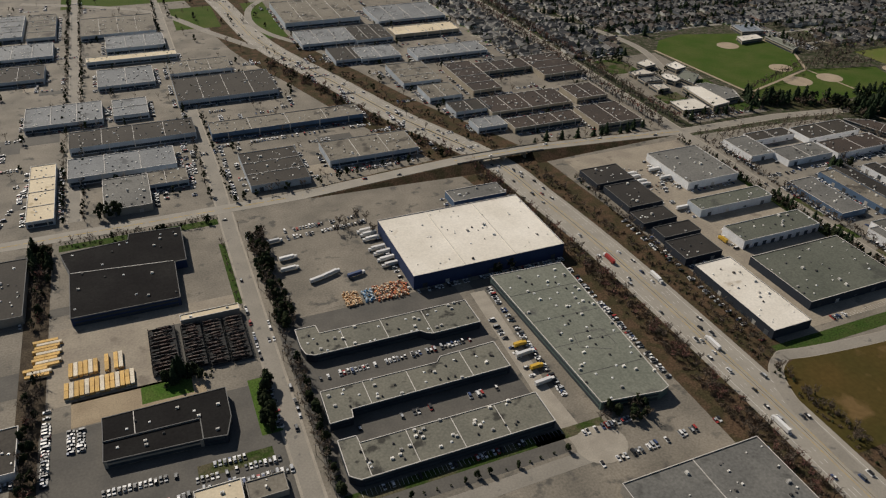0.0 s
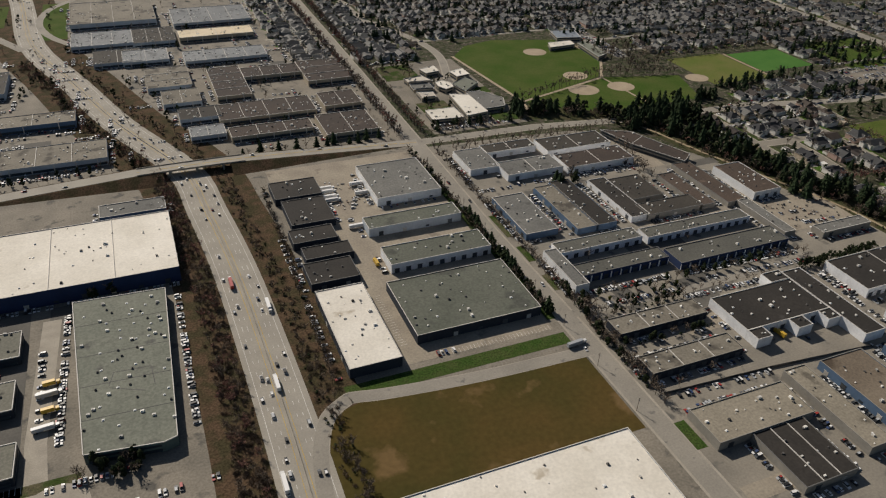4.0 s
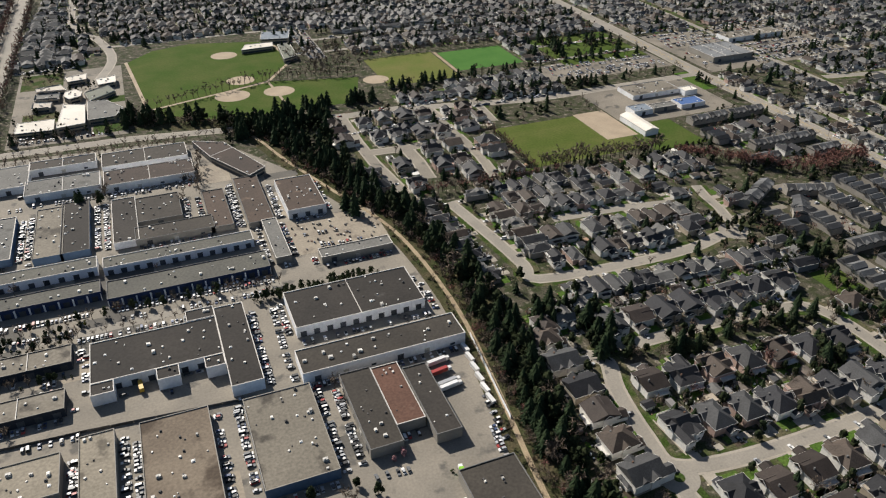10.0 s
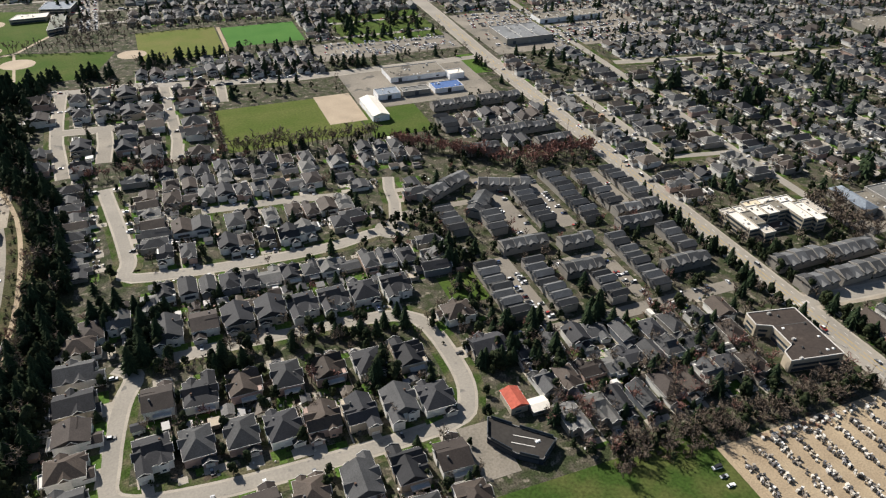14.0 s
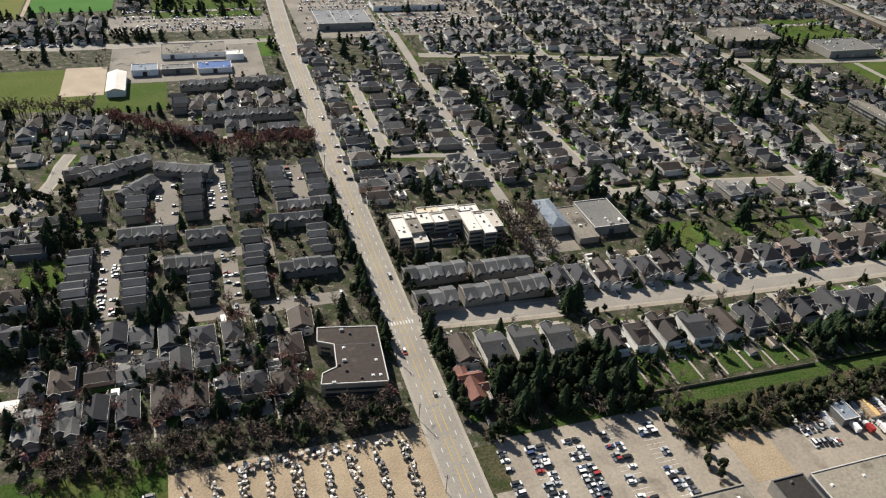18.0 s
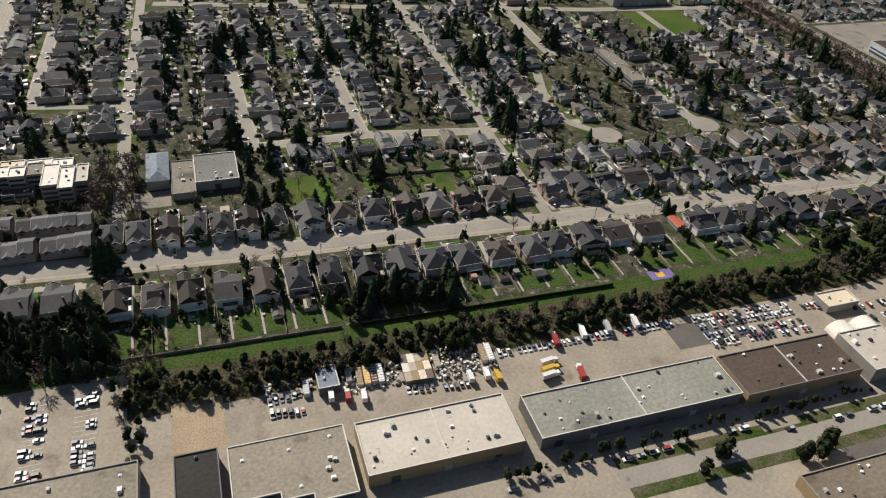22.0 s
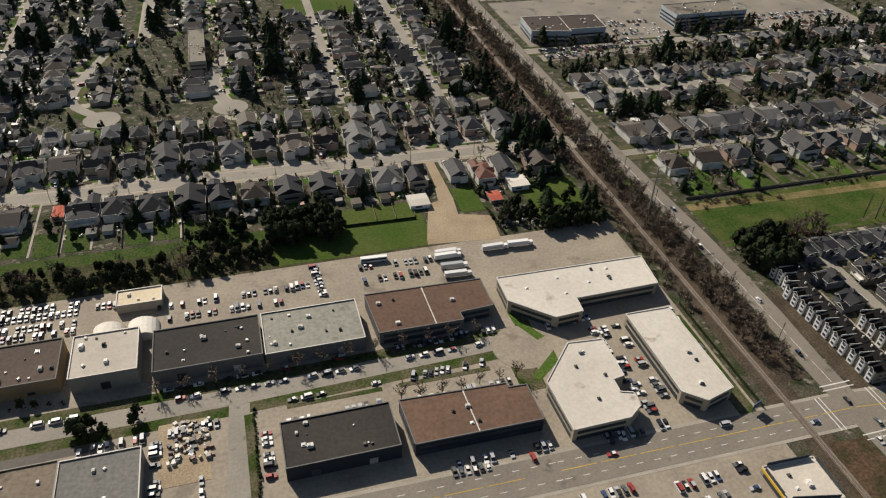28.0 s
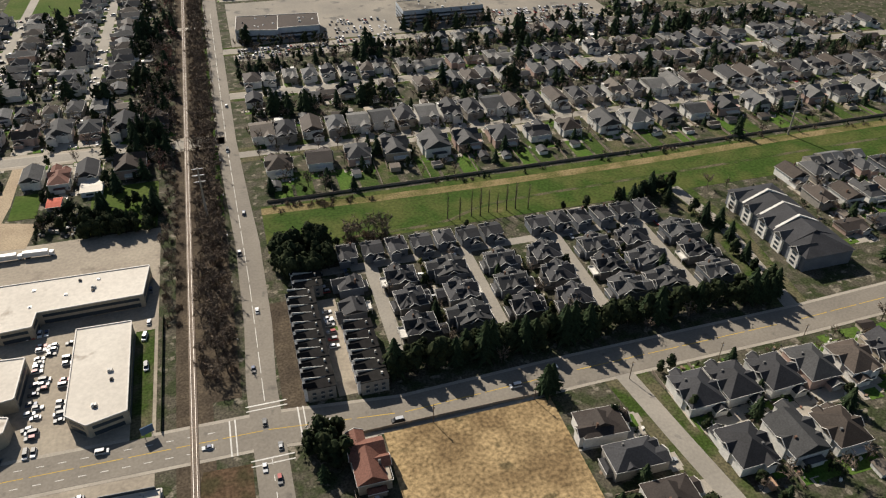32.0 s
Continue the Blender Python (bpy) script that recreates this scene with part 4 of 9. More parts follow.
DOCK = Geo().box(-2.0, -0.14, 0, 2.0, 0, 4.0).box(-2.2, -0.2, 4.0, 2.2, 0, 4.25).mesh("dock_door", "dock door")
PDOCK = Geo().box(-1.7, -0.14, 0, 1.7, 0, 3.4).box(-1.9, -0.2, 3.4, 1.9, 0, 3.6).mesh("loading_door", "pale door")
PANE = Geo().box(-1.6, -0.1, 0, 1.6, 0, 1.5).box(-1.75, -0.14, -0.1, 1.75, 0, 0).mesh("window", "window glass")
height_step = [0]
ROOF_TOPS = []
SIDES = []   # kerbs along the warehouses where cars stand


def warehouse(x0, y0, x1, y1, h, roof, wall, doors="few", seams=0, units=1.0, name="warehouse", what="flat-roofed warehouse"):
    """A flat-roofed block with parapet, coping, roof plant, doors and windows."""
    height_step[0] = (height_step[0] + 1) % 9
    h += 0.07 * height_step[0]
    block(x0, y0, x1, y1, 2)
    w, d = x1 - x0, y1 - y0
    size = "long " if max(w, d) > 3 * min(w, d) else ("large " if w * d > 4500 else "")
    root = thing(name, (x0 + x1) / 2, (y0 + y1) / 2, f"{size}{what}, {WORD.get(roof, roof)} roof, {WORD.get(wall, wall)} walls", "warehouse" if name == "warehouse" else name.replace("_", " "), "flat-roofed buildings")
    SIDES.append((x0, y0, x1, y1))
    ROOF_TOPS.append((x0, y0, x1, y1, h))
    hx, hy = w / 2, d / 2
    part("wall", Geo().ring(-hx, -hy, hx, hy, 0.35, 0, h), "wall " + wall, root)
    part("roof", Geo().box(-hx + 0.34, -hy + 0.34, h - 0.9, hx - 0.34, hy - 0.34, h - 0.45), "roof " + roof, root)
    part("coping", Geo().ring(-hx - 0.08, -hy - 0.08, hx + 0.08, hy + 0.08, 0.5, h, h + 0.14), "wall pale" if roof in ("pale", "tan", "sandy") else "coping" if roof not in ("black", "dark", "brown", "olive") or wall == "white" else "wall grey", root)
    for k in range(seams):
        if w >= d * 0.8:
            u = -hx + w * (k + 1) / (seams + 1)
            part("divider", Geo().box(u - 0.22, -hy + 0.3, h - 0.5, u + 0.22, hy - 0.3, h + 0.1), "coping", root)
        else:
            u = -hy + d * (k + 1) / (seams + 1)
            part("divider", Geo().box(-hx + 0.3, u - 0.22, h - 0.5, hx - 0.3, u + 0.22, h + 0.1), "coping", root)
    n = int(min(9, max(2, w * d / 270 * units)))
    for k in range(n):
        m, nm = rng.choice(((UNIT, "roof_unit"), (UNIT, "roof_unit"), (UNIT2, "roof_vent"), (DOME, "skylight")))
        ob = part(nm, m, "", root)
        s = rng.uniform(0.7, 1.35) * (0.8 if min(w, d) < 22 else 1.0)
        ob.matrix_basis = Matrix.LocRotScale((rng.uniform(-hx + 2.5, hx - 2.5) * U, rng.uniform(-hy + 2.5, hy - 2.5) * U, (h - 0.45) * U), Euler((0, 0, rng.choice((0, math.pi / 2)))), Vector((s, s, s)))
    if name in ("office_block", "apartment_block"):
        for z in np.arange(1.2, h - 2.5, 3.4):
            part("window_band", Geo().box(-hx + 0.6, -hy - 0.06, float(z), hx - 0.6, -hy, float(z) + 1.7), "window glass", root)
            part("window_band", Geo().box(-hx - 0.06, -hy + 0.6, float(z), -hx, hy - 0.6, float(z) + 1.7), "window glass", root)
    if doors and y0 > 640 and x0 < 540:
        band = part("window_band", Geo().box(-hx + 1.5, -hy - 0.1, 1.0, hx - 1.5, -hy, 3.6), "window glass", root)
        bays = min(5, max(2, int(w / 16)))
        for i in range(bays):
            u = -hx + (i + 0.5) * w / bays
            part("mullion", Geo().box(u - 0.5, -hy - 0.25, 0.0, u + 0.5, -hy - 0.02, h - 0.4), "coping", band)
    elif doors:
        step = {"docks": 8.5, "few": 17.0, "west": 12.0, "east": 12.0}[doors]
        length = d if doors in ("west", "east") else w
        k = int((length - 4) / step)
        for i in range(min(k, 13)):
            u = -length / 2 + (i + 0.5) * length / k
            m, nm = (DOCK, "dock_door") if doors == "docks" or i % 3 == 0 else ((PDOCK, "loading_door") if i % 3 == 1 else (PANE, "window"))
            ob = part(nm, m, "", root)
            if doors in ("west", "east"):
                sgn = -1 if doors == "west" else 1
                ob.matrix_basis = pose((hx + 0.02) * sgn * U, u * U, (1.2 if nm == "window" else 0) * U, 0, 0, 90 * sgn)
            else:
                ob.matrix_basis = pose(u * U, (-hy - 0.02) * U, (1.2 if nm == "window" else 0) * U)
        if doors == "docks" and wall in ("white", "navy"):
            for i in range(min(k, 13) + 1):
                u = -length / 2 + i * length / k
                part("pier", Geo().box(max(-hx, u - 0.55), -hy - 0.35, 0, min(hx, u + 0.55), -hy - 0.02, h - (0.2 if wall == "white" else 1.6)), "wall white", root, "white pier between the dock doors")
    return root


warehouse(166, 440, 301, 530, 13, "white", "navy", seams=2, units=0.2)
warehouse(246, 546, 300, 568, 7, "grey", "blue")
warehouse(208, 150, 306, 215, 8, "grey", "pale", seams=1)
warehouse(-149, 501, -113, 581, 7, "dark", "pale")
warehouse(-118, 642, -95, 755, 6, "cream", "mist", seams=3, units=0.5)
warehouse(-83, 780, 43, 822, 8, "dark", "mist", seams=3, units=0.5)
warehouse(-84, 711, 16, 754, 8, "slate", "mist", seams=2, units=0.5)
warehouse(-54, 638, -13, 700, 7, "grey", "pale")
warehouse(-18, 675, 23, 703, 7, "pale", "mist", seams=1, units=0.5)
warehouse(58, 769, 227, 801, 8, "pale", "blue", seams=3, units=0.5)
warehouse(160, 665, 256, 711, 8, "pale", "mist", seams=2, units=0.5)
warehouse(76, 640, 134, 714, 7, "dark", "mist", seams=2, units=0.5)
warehouse(34, 874, 152, 951, 8, "dark", "mist", seams=3, units=0.5)
warehouse(34, 972, 111, 1019, 7, "pale", "mist", seams=2, units=0.5)
warehouse(-129, 853, -49, 909, 7, "slate", "mist", seams=2, units=0.5)
warehouse(-38, 855, 0, 904, 7, "slate", "mist", seams=1, units=0.5)
warehouse(-64, 1050, 50, 1069, 7, "cream", "mist", seams=3, units=0.5)
warehouse(-52, 955, 15, 1016, 7, "slate", "mist", seams=1, units=0.5)
warehouse(-70, 1166, 33, 1255, 8, "pale", "mist", seams=3, units=0.5)
warehouse(-38, 1096, 40, 1152, 8, "slate", "mist", seams=2, units=0.5)
warehouse(-181, 1094, -105, 1154, 7, "slate", "mist", seams=2, units=0.5)
warehouse(-174, 1006, -113, 1060, 7, "dark", "mist", seams=1, units=0.5)
warehouse(-181, 1193, -147, 1304, 7, "slate", "mist", seams=3, units=0.5)
warehouse(-141, 1180, -103, 1299, 7, "pale", "mist", seams=3, units=0.5)
warehouse(218, 1135, 337, 1256, 9, "pale", "mist", seams=3, units=0.5)
warehouse(220, 1033, 299, 1097, 7, "slate", "mist", seams=2, units=0.5)
warehouse(247, 954, 305, 1010, 7, "dark", "mist", seams=1, units=0.5)
warehouse(282, 950, 339, 999, 7, "slate", "mist", seams=1, units=0.5)
warehouse(360, 1033, 463, 1071, 8, "cream", "cream", seams=3, units=0.5)
warehouse(359, 1109, 472, 1192, 7, "slate", "mist", seams=3, units=0.5)
warehouse(357, 931, 463, 974, 7, "slate", "mist", seams=3, units=0.5)
warehouse(299, 1028, 355, 1097, 7, "dark", "mist", seams=2, units=0.5)
warehouse(378, 793, 418, 896, 7, "umber", "cream", seams=3, units=0.5)
warehouse(418, 850, 490, 884, 7, "umber", "cream", seams=2, units=0.5)
warehouse(490, 813, 548, 890, 7, "umber", "cream", seams=2, units=0.5)
warehouse(371, 724, 478, 770, 7, "umber", "cream", seams=3, units=0.5)
warehouse(376, 675, 463, 702, 7, "umber", "cream", seams=2, units=0.5)
warehouse(489, 729, 533, 772, 7, "umber", "cream", seams=1, units=0.5)
warehouse(471, 651, 529, 707, 7, "umber", "cream", seams=1, units=0.5)
warehouse(305, 845, 356, 918, 7, "pale", "mist", seams=2, units=0.5)
warehouse(318, 788, 360, 832, 7, "pale", "mist", seams=1, units=0.5)
warehouse(331, 738, 375, 770, 7, "dark", "mist", seams=1, units=0.5)
warehouse(337, 688, 373, 715, 7, "slate", "mist", seams=1, units=0.5)
warehouse(383, 95, 529, 183, 9, "white", "blue", units=0.4)
warehouse(391, 529, 434, 562, 7, "black", "dark")
warehouse(395, 480, 433, 524, 7, "black", "dark")
warehouse(390, 451, 427, 473, 7, "black", "dark")
warehouse(394, 425, 433, 443, 7, "black", "dark")
warehouse(390, 391, 428, 420, 7, "black", "dark")
warehouse(390, 290, 426, 380, 8, "white", "dark", doors="west")
warehouse(477, 499, 539, 568, 8, "grey", "white")
warehouse(454, 451, 538, 471, 8, "moss", "mist")
warehouse(454, 394, 540, 421, 8, "moss", "white", doors="docks")
warehouse(443, 307, 539, 374, 8, "moss", "dark")
warehouse(581, 526, 613, 571, 7, "grey", "white")
warehouse(612, 556, 669, 575, 7, "dark", "white", seams=1)
warehouse(611, 504, 672, 533, 7, "grey", "white", seams=1)
warehouse(674, 539, 750, 570, 7, "dark", "white", seams=1)
warehouse(675, 499, 752, 530, 7, "umber", "white", seams=1)
warehouse(577, 402, 608, 470, 6, "grey", "blue", doors="west")
warehouse(623, 395, 644, 475, 6, "pale", "blue", doors="west")
warehouse(642, 395, 663, 480, 6, "black", "blue", doors="east")
warehouse(680, 397, 699, 472, 6, "black", "white", doors="west")
warehouse(699, 424, 734, 467, 6, "dark", "pale")
warehouse(696, 395, 756, 416, 6, "dark", "pale")
warehouse(753, 395, 771, 461, 5, "brown", "pale")
warehouse(782, 391, 803, 476, 5, "brown", "pale")
warehouse(815, 394, 847, 453, 8, "brown", "white", doors="docks", units=2.0)
warehouse(589, 365, 668, 381, 7, "olive", "white", doors="docks", units=2.0)
warehouse(588, 331, 670, 347, 7, "olive", "navy", doors="docks", units=2.0)
warehouse(577, 321, 589, 373, 7, "grey", "white")
warehouse(672, 362, 781, 377, 7, "olive", "white", doors="docks", seams=0, units=2.0)
warehouse(674, 320, 786, 343, 7, "olive", "navy", doors="docks", units=2.0)
warehouse(792, 330, 804, 391, 6, "grey", "pale")
warehouse(824, 318, 880, 331, 6, "grey", "pale")
warehouse(787, 239, 876, 281, 8, "black", "white", doors="docks", seams=1)
warehouse(781, 194, 887, 217, 8, "dark", "white", units=1.6)
warehouse(740, 199, 759, 281, 8, "black", "white")
warehouse(577, 261, 652, 279, 6, "pale", "dark", doors="docks", seams=2, units=1.8)
warehouse(574, 219, 649, 237, 6, "pale", "dark", doors="docks", seams=2, units=1.8)
warehouse(575, 155, 648, 184, 7, "sandy", "pale", units=1.4)
warehouse(599, 112, 638, 154.8, 6.2, "black", "pale", seams=2, units=0.6)
warehouse(657, 120, 675, 191, 7, "sandy", "pale", units=1.6)
warehouse(688, 119, 725, 190, 7, "tan", "blue", doors="west", units=1.2)
warehouse(744, 117, 783, 187, 7, "pale", "blue", doors="west", units=1.6)
slab("verge_green", 564.2, 160, 572, 183, 0.1, "rough grass", "small green verge by the main street", "grass")
warehouse(801, 123, 820, 187, 7, "dark", "pale", doors="west")
warehouse(820, 135, 837, 185, 7, "rust", "pale")
warehouse(838, 120, 853, 178, 7, "black", "pale")
warehouse(839, 40, 871, 93, 7, "dark", "pale")
hall = thing("school_hall", 1197, 448, "white gabled school hall beside the playground", "school")
part("wall", Geo().box(-8, -22, 0, 8, 24, 6), "wall white", hall)
part("roof", Geo().gable(-8, -22, 8, 24, 6, 2.6, 0.5, "y"), "roof white", hall)
block(1188, 425, 1206, 473)
warehouse(1209, 474, 1233, 491, 6, "sheet", "white", name="school", what="school building")
warehouse(1270, 473, 1302, 492, 5, "bluer", "white", name="school", what="school building")
warehouse(1236, 476, 1266, 488, 5, "grey", "pale", name="school", what="school building")
warehouse(1435, -130, 1490, -91, 7, "sandy", "pale")
warehouse(1504, -130, 1522, -93, 7, "black", "pale")
warehouse(1581, -125, 1652, -96, 8, "chalk", "tan", seams=1, units=2.0)
warehouse(1660, -126, 1767, -100, 8, "lichen", "grey", seams=1)
warehouse(1769, -128, 1839, -101, 8, "brown", "tan", seams=1)
warehouse(1844, -131, 1873, -103, 9, "chalk", "pale")
warehouse(1879, -134, 1928, -106, 8, "black", "grey")
warehouse(1929, -135, 1976, -106, 8, "lichen", "grey")
warehouse(1845, -205, 1876, -174, 7, "grey", "pale")
warehouse(1763, -200, 1845, -173, 7, "tan", "tan")
warehouse(1931, -201, 1978, -177, 8, "black", "dark")
warehouse(1236, 516, 1300, 548, 5, "pale", "white", name="school", what="school building")
warehouse(1299, 505, 1316, 518, 6, "white", "white", name="school", what="school building")
warehouse(2352, 226, 2430, 256, 13, "pale", "mist", doors="", name="office_block", what="three-storey office block")
warehouse(1407, 588, 1470, 640, 7, "slate", "pale", seams=2, name="shop", what="shopping-centre block")
warehouse(1486, 652, 1580, 678, 6, "pale", "white", seams=3, name="shop", what="shopping-centre block")
warehouse(1990, 420, 2060, 460, 9, "grey", "pale", name="school", what="school building")
warehouse(1899, 215, 1912, 290, 9, "pale", "pale", name="apartment_block", what="three-storey apartment block")
warehouse(1880, 470, 1960, 520, 8, "pale", "pale", name="school", what="school building")

warehouse(663, 232, 740, 272, 8, "black", "white", doors="docks", units=0.7)
warehouse(663, 221, 676, 231.9, 8, "black", "white", doors="", units=0.2)
warehouse(700, 221, 713, 231.9, 8, "black", "white", doors="", units=0.2)
warehouse(728, 221, 739.8, 231.9, 8, "black", "white", doors="", units=0.2)
warehouse(722, 272.1, 740, 284, 8, "black", "white", doors="", units=0.4)
warehouse(1509, 118, 1524, 160, 5, "pale", "pale", name="community_hall", what="community hall")
warehouse(1524.2, 126, 1552, 162, 7, "grey", "pale", name="community_hall", what="community hall")
for x0, y0, x1, y1, h, c in ((1384, 136, 1393, 162, 10.5, "white"), (1393.2, 140, 1402, 158, 11.2, "pale"), (1402.2, 150, 1412, 164, 10.8, "white"), (1412.2, 148, 1422, 160, 11.6, "white"), (1422.2, 150, 1432, 165, 10.6, "pale"), (1432.2, 134, 1442, 160, 11.0, "white"), (1442.2, 130, 1451, 156, 10.4, "white"), (1405, 164.2, 1420, 172, 10.2, "cream"), (1436, 160.2, 1449, 170, 9.6, "white"), (1408, 139, 1426, 147.8, 4, "brown"), (1393.2, 130, 1403, 139.8, 9.2, "chalk"), (1394, 158.2, 1402, 168, 9.8, "white"), (1451.2, 138, 1459, 160, 9.4, "chalk"), (1420.2, 165.2, 1435.8, 173, 8.8, "white"), (1384, 162.2, 1393.8, 170, 8.2, "chalk")):
    warehouse(x0, y0, x1, y1, h, c, "cream", doors="", units=3, name="apartment_block", what="four-storey stepped apartment block")
warehouse(-18, 285, 8, 300, 5, "cream", "pale", doors="", units=0.6)
warehouse(10, 283, 32, 297, 4.5, "pale", "pale", doors="", units=0.6)
warehouse(-150, 350, -110, 388, 6, "dark", "white", doors="east", units=1)
warehouse(1570, -69, 1580, -55, 5, "sheet", "grey", doors="", units=0.2, name="shed", what="open storage shed")
warehouse(1860, -80, 1882, -68, 5, "cream", "pale", doors="", units=0.6, name="shed", what="open storage shed")


def gabled(x0, y0, x1, y1, h, rise, axis, roof, wall, label):
    """A small house or lean-to under one pitched roof."""
    block(x0, y0, x1, y1, 0.3)
    root = thing("garden_building", (x0 + x1) / 2, (y0 + y1) / 2, label, "garden building", "garden buildings")
    hx, hy = (x1 - x0) / 2, (y1 - y0) / 2
    part("wall", Geo().box(-hx, -hy, 0, hx, hy, h), "wall " + wall, root)
    part("roof", Geo().gable(-hx, -hy, hx, hy, h, rise, 0.5, axis), "roof " + roof, root)
    part("gutter", Geo().ring(-hx - 0.55, -hy - 0.55, hx + 0.55, hy + 0.55, 0.12, h - 0.2, h + 0.02), "trim white", root)
    part("window", Geo().box(-hx * 0.5, -hy - 0.06, 1.0, hx * 0.2, -hy, 2.2), "window glass", root)


gabled(2076.5, -28, 2084, -18, 2.8, 0.4, "x", "coral", "pale", "low garden building with a coral-red roof behind the houses")
gabled(2094, -17, 2106, -4, 3.6, 0.5, "x", "white", "white", "white-roofed garden building behind the houses")
gabled(2026, -23, 2038, -11, 3.0, 0.5, "x", "shell", "white", "pale flat annexe behind a red-roofed house")
gabled(1819, 13, 1825, 25, 3.2, 0.5, "y", "coral", "pale", "narrow annexe with a coral-red roof")
gabled(1147, 43, 1157, 57, 5.0, 2.2, "y", "coral", "cream", "small house with a bright red roof")
gabled(1158, 38, 1168, 47, 3.6, 0.8, "x", "white", "pale", "small white-roofed garage beside the red house")


def angled_hall(pts, h, roof, wall, what, seams=(), plant=260, seam_look="coping", name="warehouse"):
    """A flat-roofed hall on an angled outline, counter-clockwise, with a raised parapet."""
    if sum(a[0] * b[1] - b[0] * a[1] for a, b in zip(pts, pts[1:] + pts[:1])) < 0:
        pts = pts[::-1]
    xs, ys = [p[0] for p in pts], [p[1] for p in pts]
    cx, cy = sum(xs) / len(xs), sum(ys) / len(ys)
    block(min(xs), min(ys), max(xs), max(ys), 2)
    root = thing(name.replace(" ", "_"), cx, cy, f"{what}, {WORD[roof]} roof, {WORD.get(wall, wall)} walls", name, "flat-roofed buildings")
    loc = [(x - cx, y - cy) for x, y in pts]
    part("wall", Geo().prism(loc, 0, h - 0.5), "wall " + wall, root)
    part("roof", Geo().prism([(x * 0.992, y * 0.992) for x, y in loc], h - 0.52, h - 0.42), "roof " + roof, root)
    n = len(loc)
    for k in range(n):
        (ax, ay), (bx, by) = loc[k], loc[(k + 1) % n]
        L = math.hypot(bx - ax, by - ay)
        part("parapet", ribbon([(ax, ay), (bx, by)], 0.5, h, 0.6), "coping" if roof not in ("black", "tar", "brown", "russet", "dark") else "wall grey", root)
        if L > 9:
            band = part("window_band", ribbon([(ax + (bx - ax) * 2 / L, ay + (by - ay) * 2 / L), (bx - (bx - ax) * 2 / L, by - (by - ay) * 2 / L)], 0.3, 5.9, 1.6), "window glass", root)
            part("window_band", ribbon([(ax + (bx - ax) * 2 / L, ay + (by - ay) * 2 / L), (bx - (bx - ax) * 2 / L, by - (by - ay) * 2 / L)], 0.3, 2.6, 2.2), "window glass", root)
    for (ax, ay), (bx, by) in seams:
        part("divider", ribbon([(ax - cx, ay - cy), (bx - cx, by - cy)], 0.5, h - (0.2 if seam_look == "coping" else 0.36), 0.4), seam_look, root)
    x0, x1, y0, y1 = min(xs) + 5, max(xs) - 5, min(ys) + 5, max(ys) - 5
    k = 0
    while k < max(4, (x1 - x0) * (y1 - y0) / plant):
        px, py = rng.uniform(x0, x1), rng.uniform(y0, y1)
        k += 1
        hits = 0
        for i in range(n):
            (ax, ay), (bx, by) = pts[i], pts[(i + 1) % n]
            if (ay > py) != (by > py) and px < (bx - ax) * (py - ay) / (by - ay) + ax:
                hits += 1
        if hits % 2:
            m, nm = rng.choice(((UNIT, "roof_unit"), (UNIT2, "roof_vent"), (DOME, "skylight")))
            ob = part(nm, m, "", root)
            ob.matrix_basis = pose((px - cx) * U, (py - cy) * U, (h - 0.42) * U)
    return root


def row_houses(x0, y0, x1, y1, n, h=7.4):
    """A close row of narrow town houses with white gabled bays on the street side."""
    block(x0, y0, x1, y1, 2)
    root = thing("row_house", (x0 + x1) / 2, (y0 + y1) / 2, "row of white three-storey town houses with dark gabled roofs", "row house", "row houses")
    hx, hy = (x1 - x0) / 2, (y1 - y0) / 2
    for k in range(n):
        a, b = -hy + 2 * hy * k / n, -hy + 2 * hy * (k + 1) / n - 0.06
        lift = 0.4 * (k % 2)
        z = h + lift
        m = (a + b) / 2
        part("wall", Geo().box(-hx, a, 0, hx, b, z - 0.3), "siding greige", root)
        part("roof", Geo().box(-hx - 0.3, a, z - 0.3, hx + 0.3, b, z + 0.05), "roof tar", root)
        fin = Geo().add([(-hx - 0.5, b - 0.1, z), (hx * 0.5, b - 0.1, z), (-hx - 0.5, b - 0.1, z + 1.5), (-hx - 0.5, b + 0.14, z), (hx * 0.5, b + 0.14, z), (-hx - 0.5, b + 0.14, z + 1.5)], [(0, 1, 2), (3, 5, 4), (0, 2, 5, 3), (1, 4, 5, 2), (0, 3, 4, 1)])
        part("party_wall", fin, "trim white", root, "white tapering party wall above the roof")
        part("roof_vent", Geo().box(hx * 0.55, m - 0.35, z, hx * 0.55 + 0.7, m + 0.35, z + 1.4), "unit metal", root)
        bay = part("bay", Geo().box(-hx - 1.3, m - 2.1, 0, -hx + 0.1, m + 1.0, z + 0.3), "wall white", root, "white gabled bay window")
        part("bay_roof", Geo().gable(-hx - 1.4, m - 2.1, -hx * 0.4, m + 1.0, z + 0.3, 1.5, 0.15, "x"), "roof tar", bay)
        part("bargeboard", Geo().rake_side(m - 2.4, m + 1.3, -hx - 1.7, -hx - 1.55, z + 0.4, 1.55), "trim white", bay)
        for zz in (1.2, 3.9, 6.0):
            part("window", Geo().box(-hx - 1.36, m - 1.8, zz, -hx - 1.28, m + 0.2, zz + 1.3), "window glass", bay)
    for zz in (1.2, 3.9):
        for u in (-0.55, 0.05, 0.6):
            part("window", Geo().box(u * hx - 0.8, -hy - 0.06, zz, u * hx + 0.8, -hy, zz + 1.4), "window glass", root)
            part("window_frame", Geo().ring(u * hx - 0.95, -hy - 0.1, u * hx + 0.95, -hy - 0.02, 0.03, zz - 0.14, zz), "trim white", root)


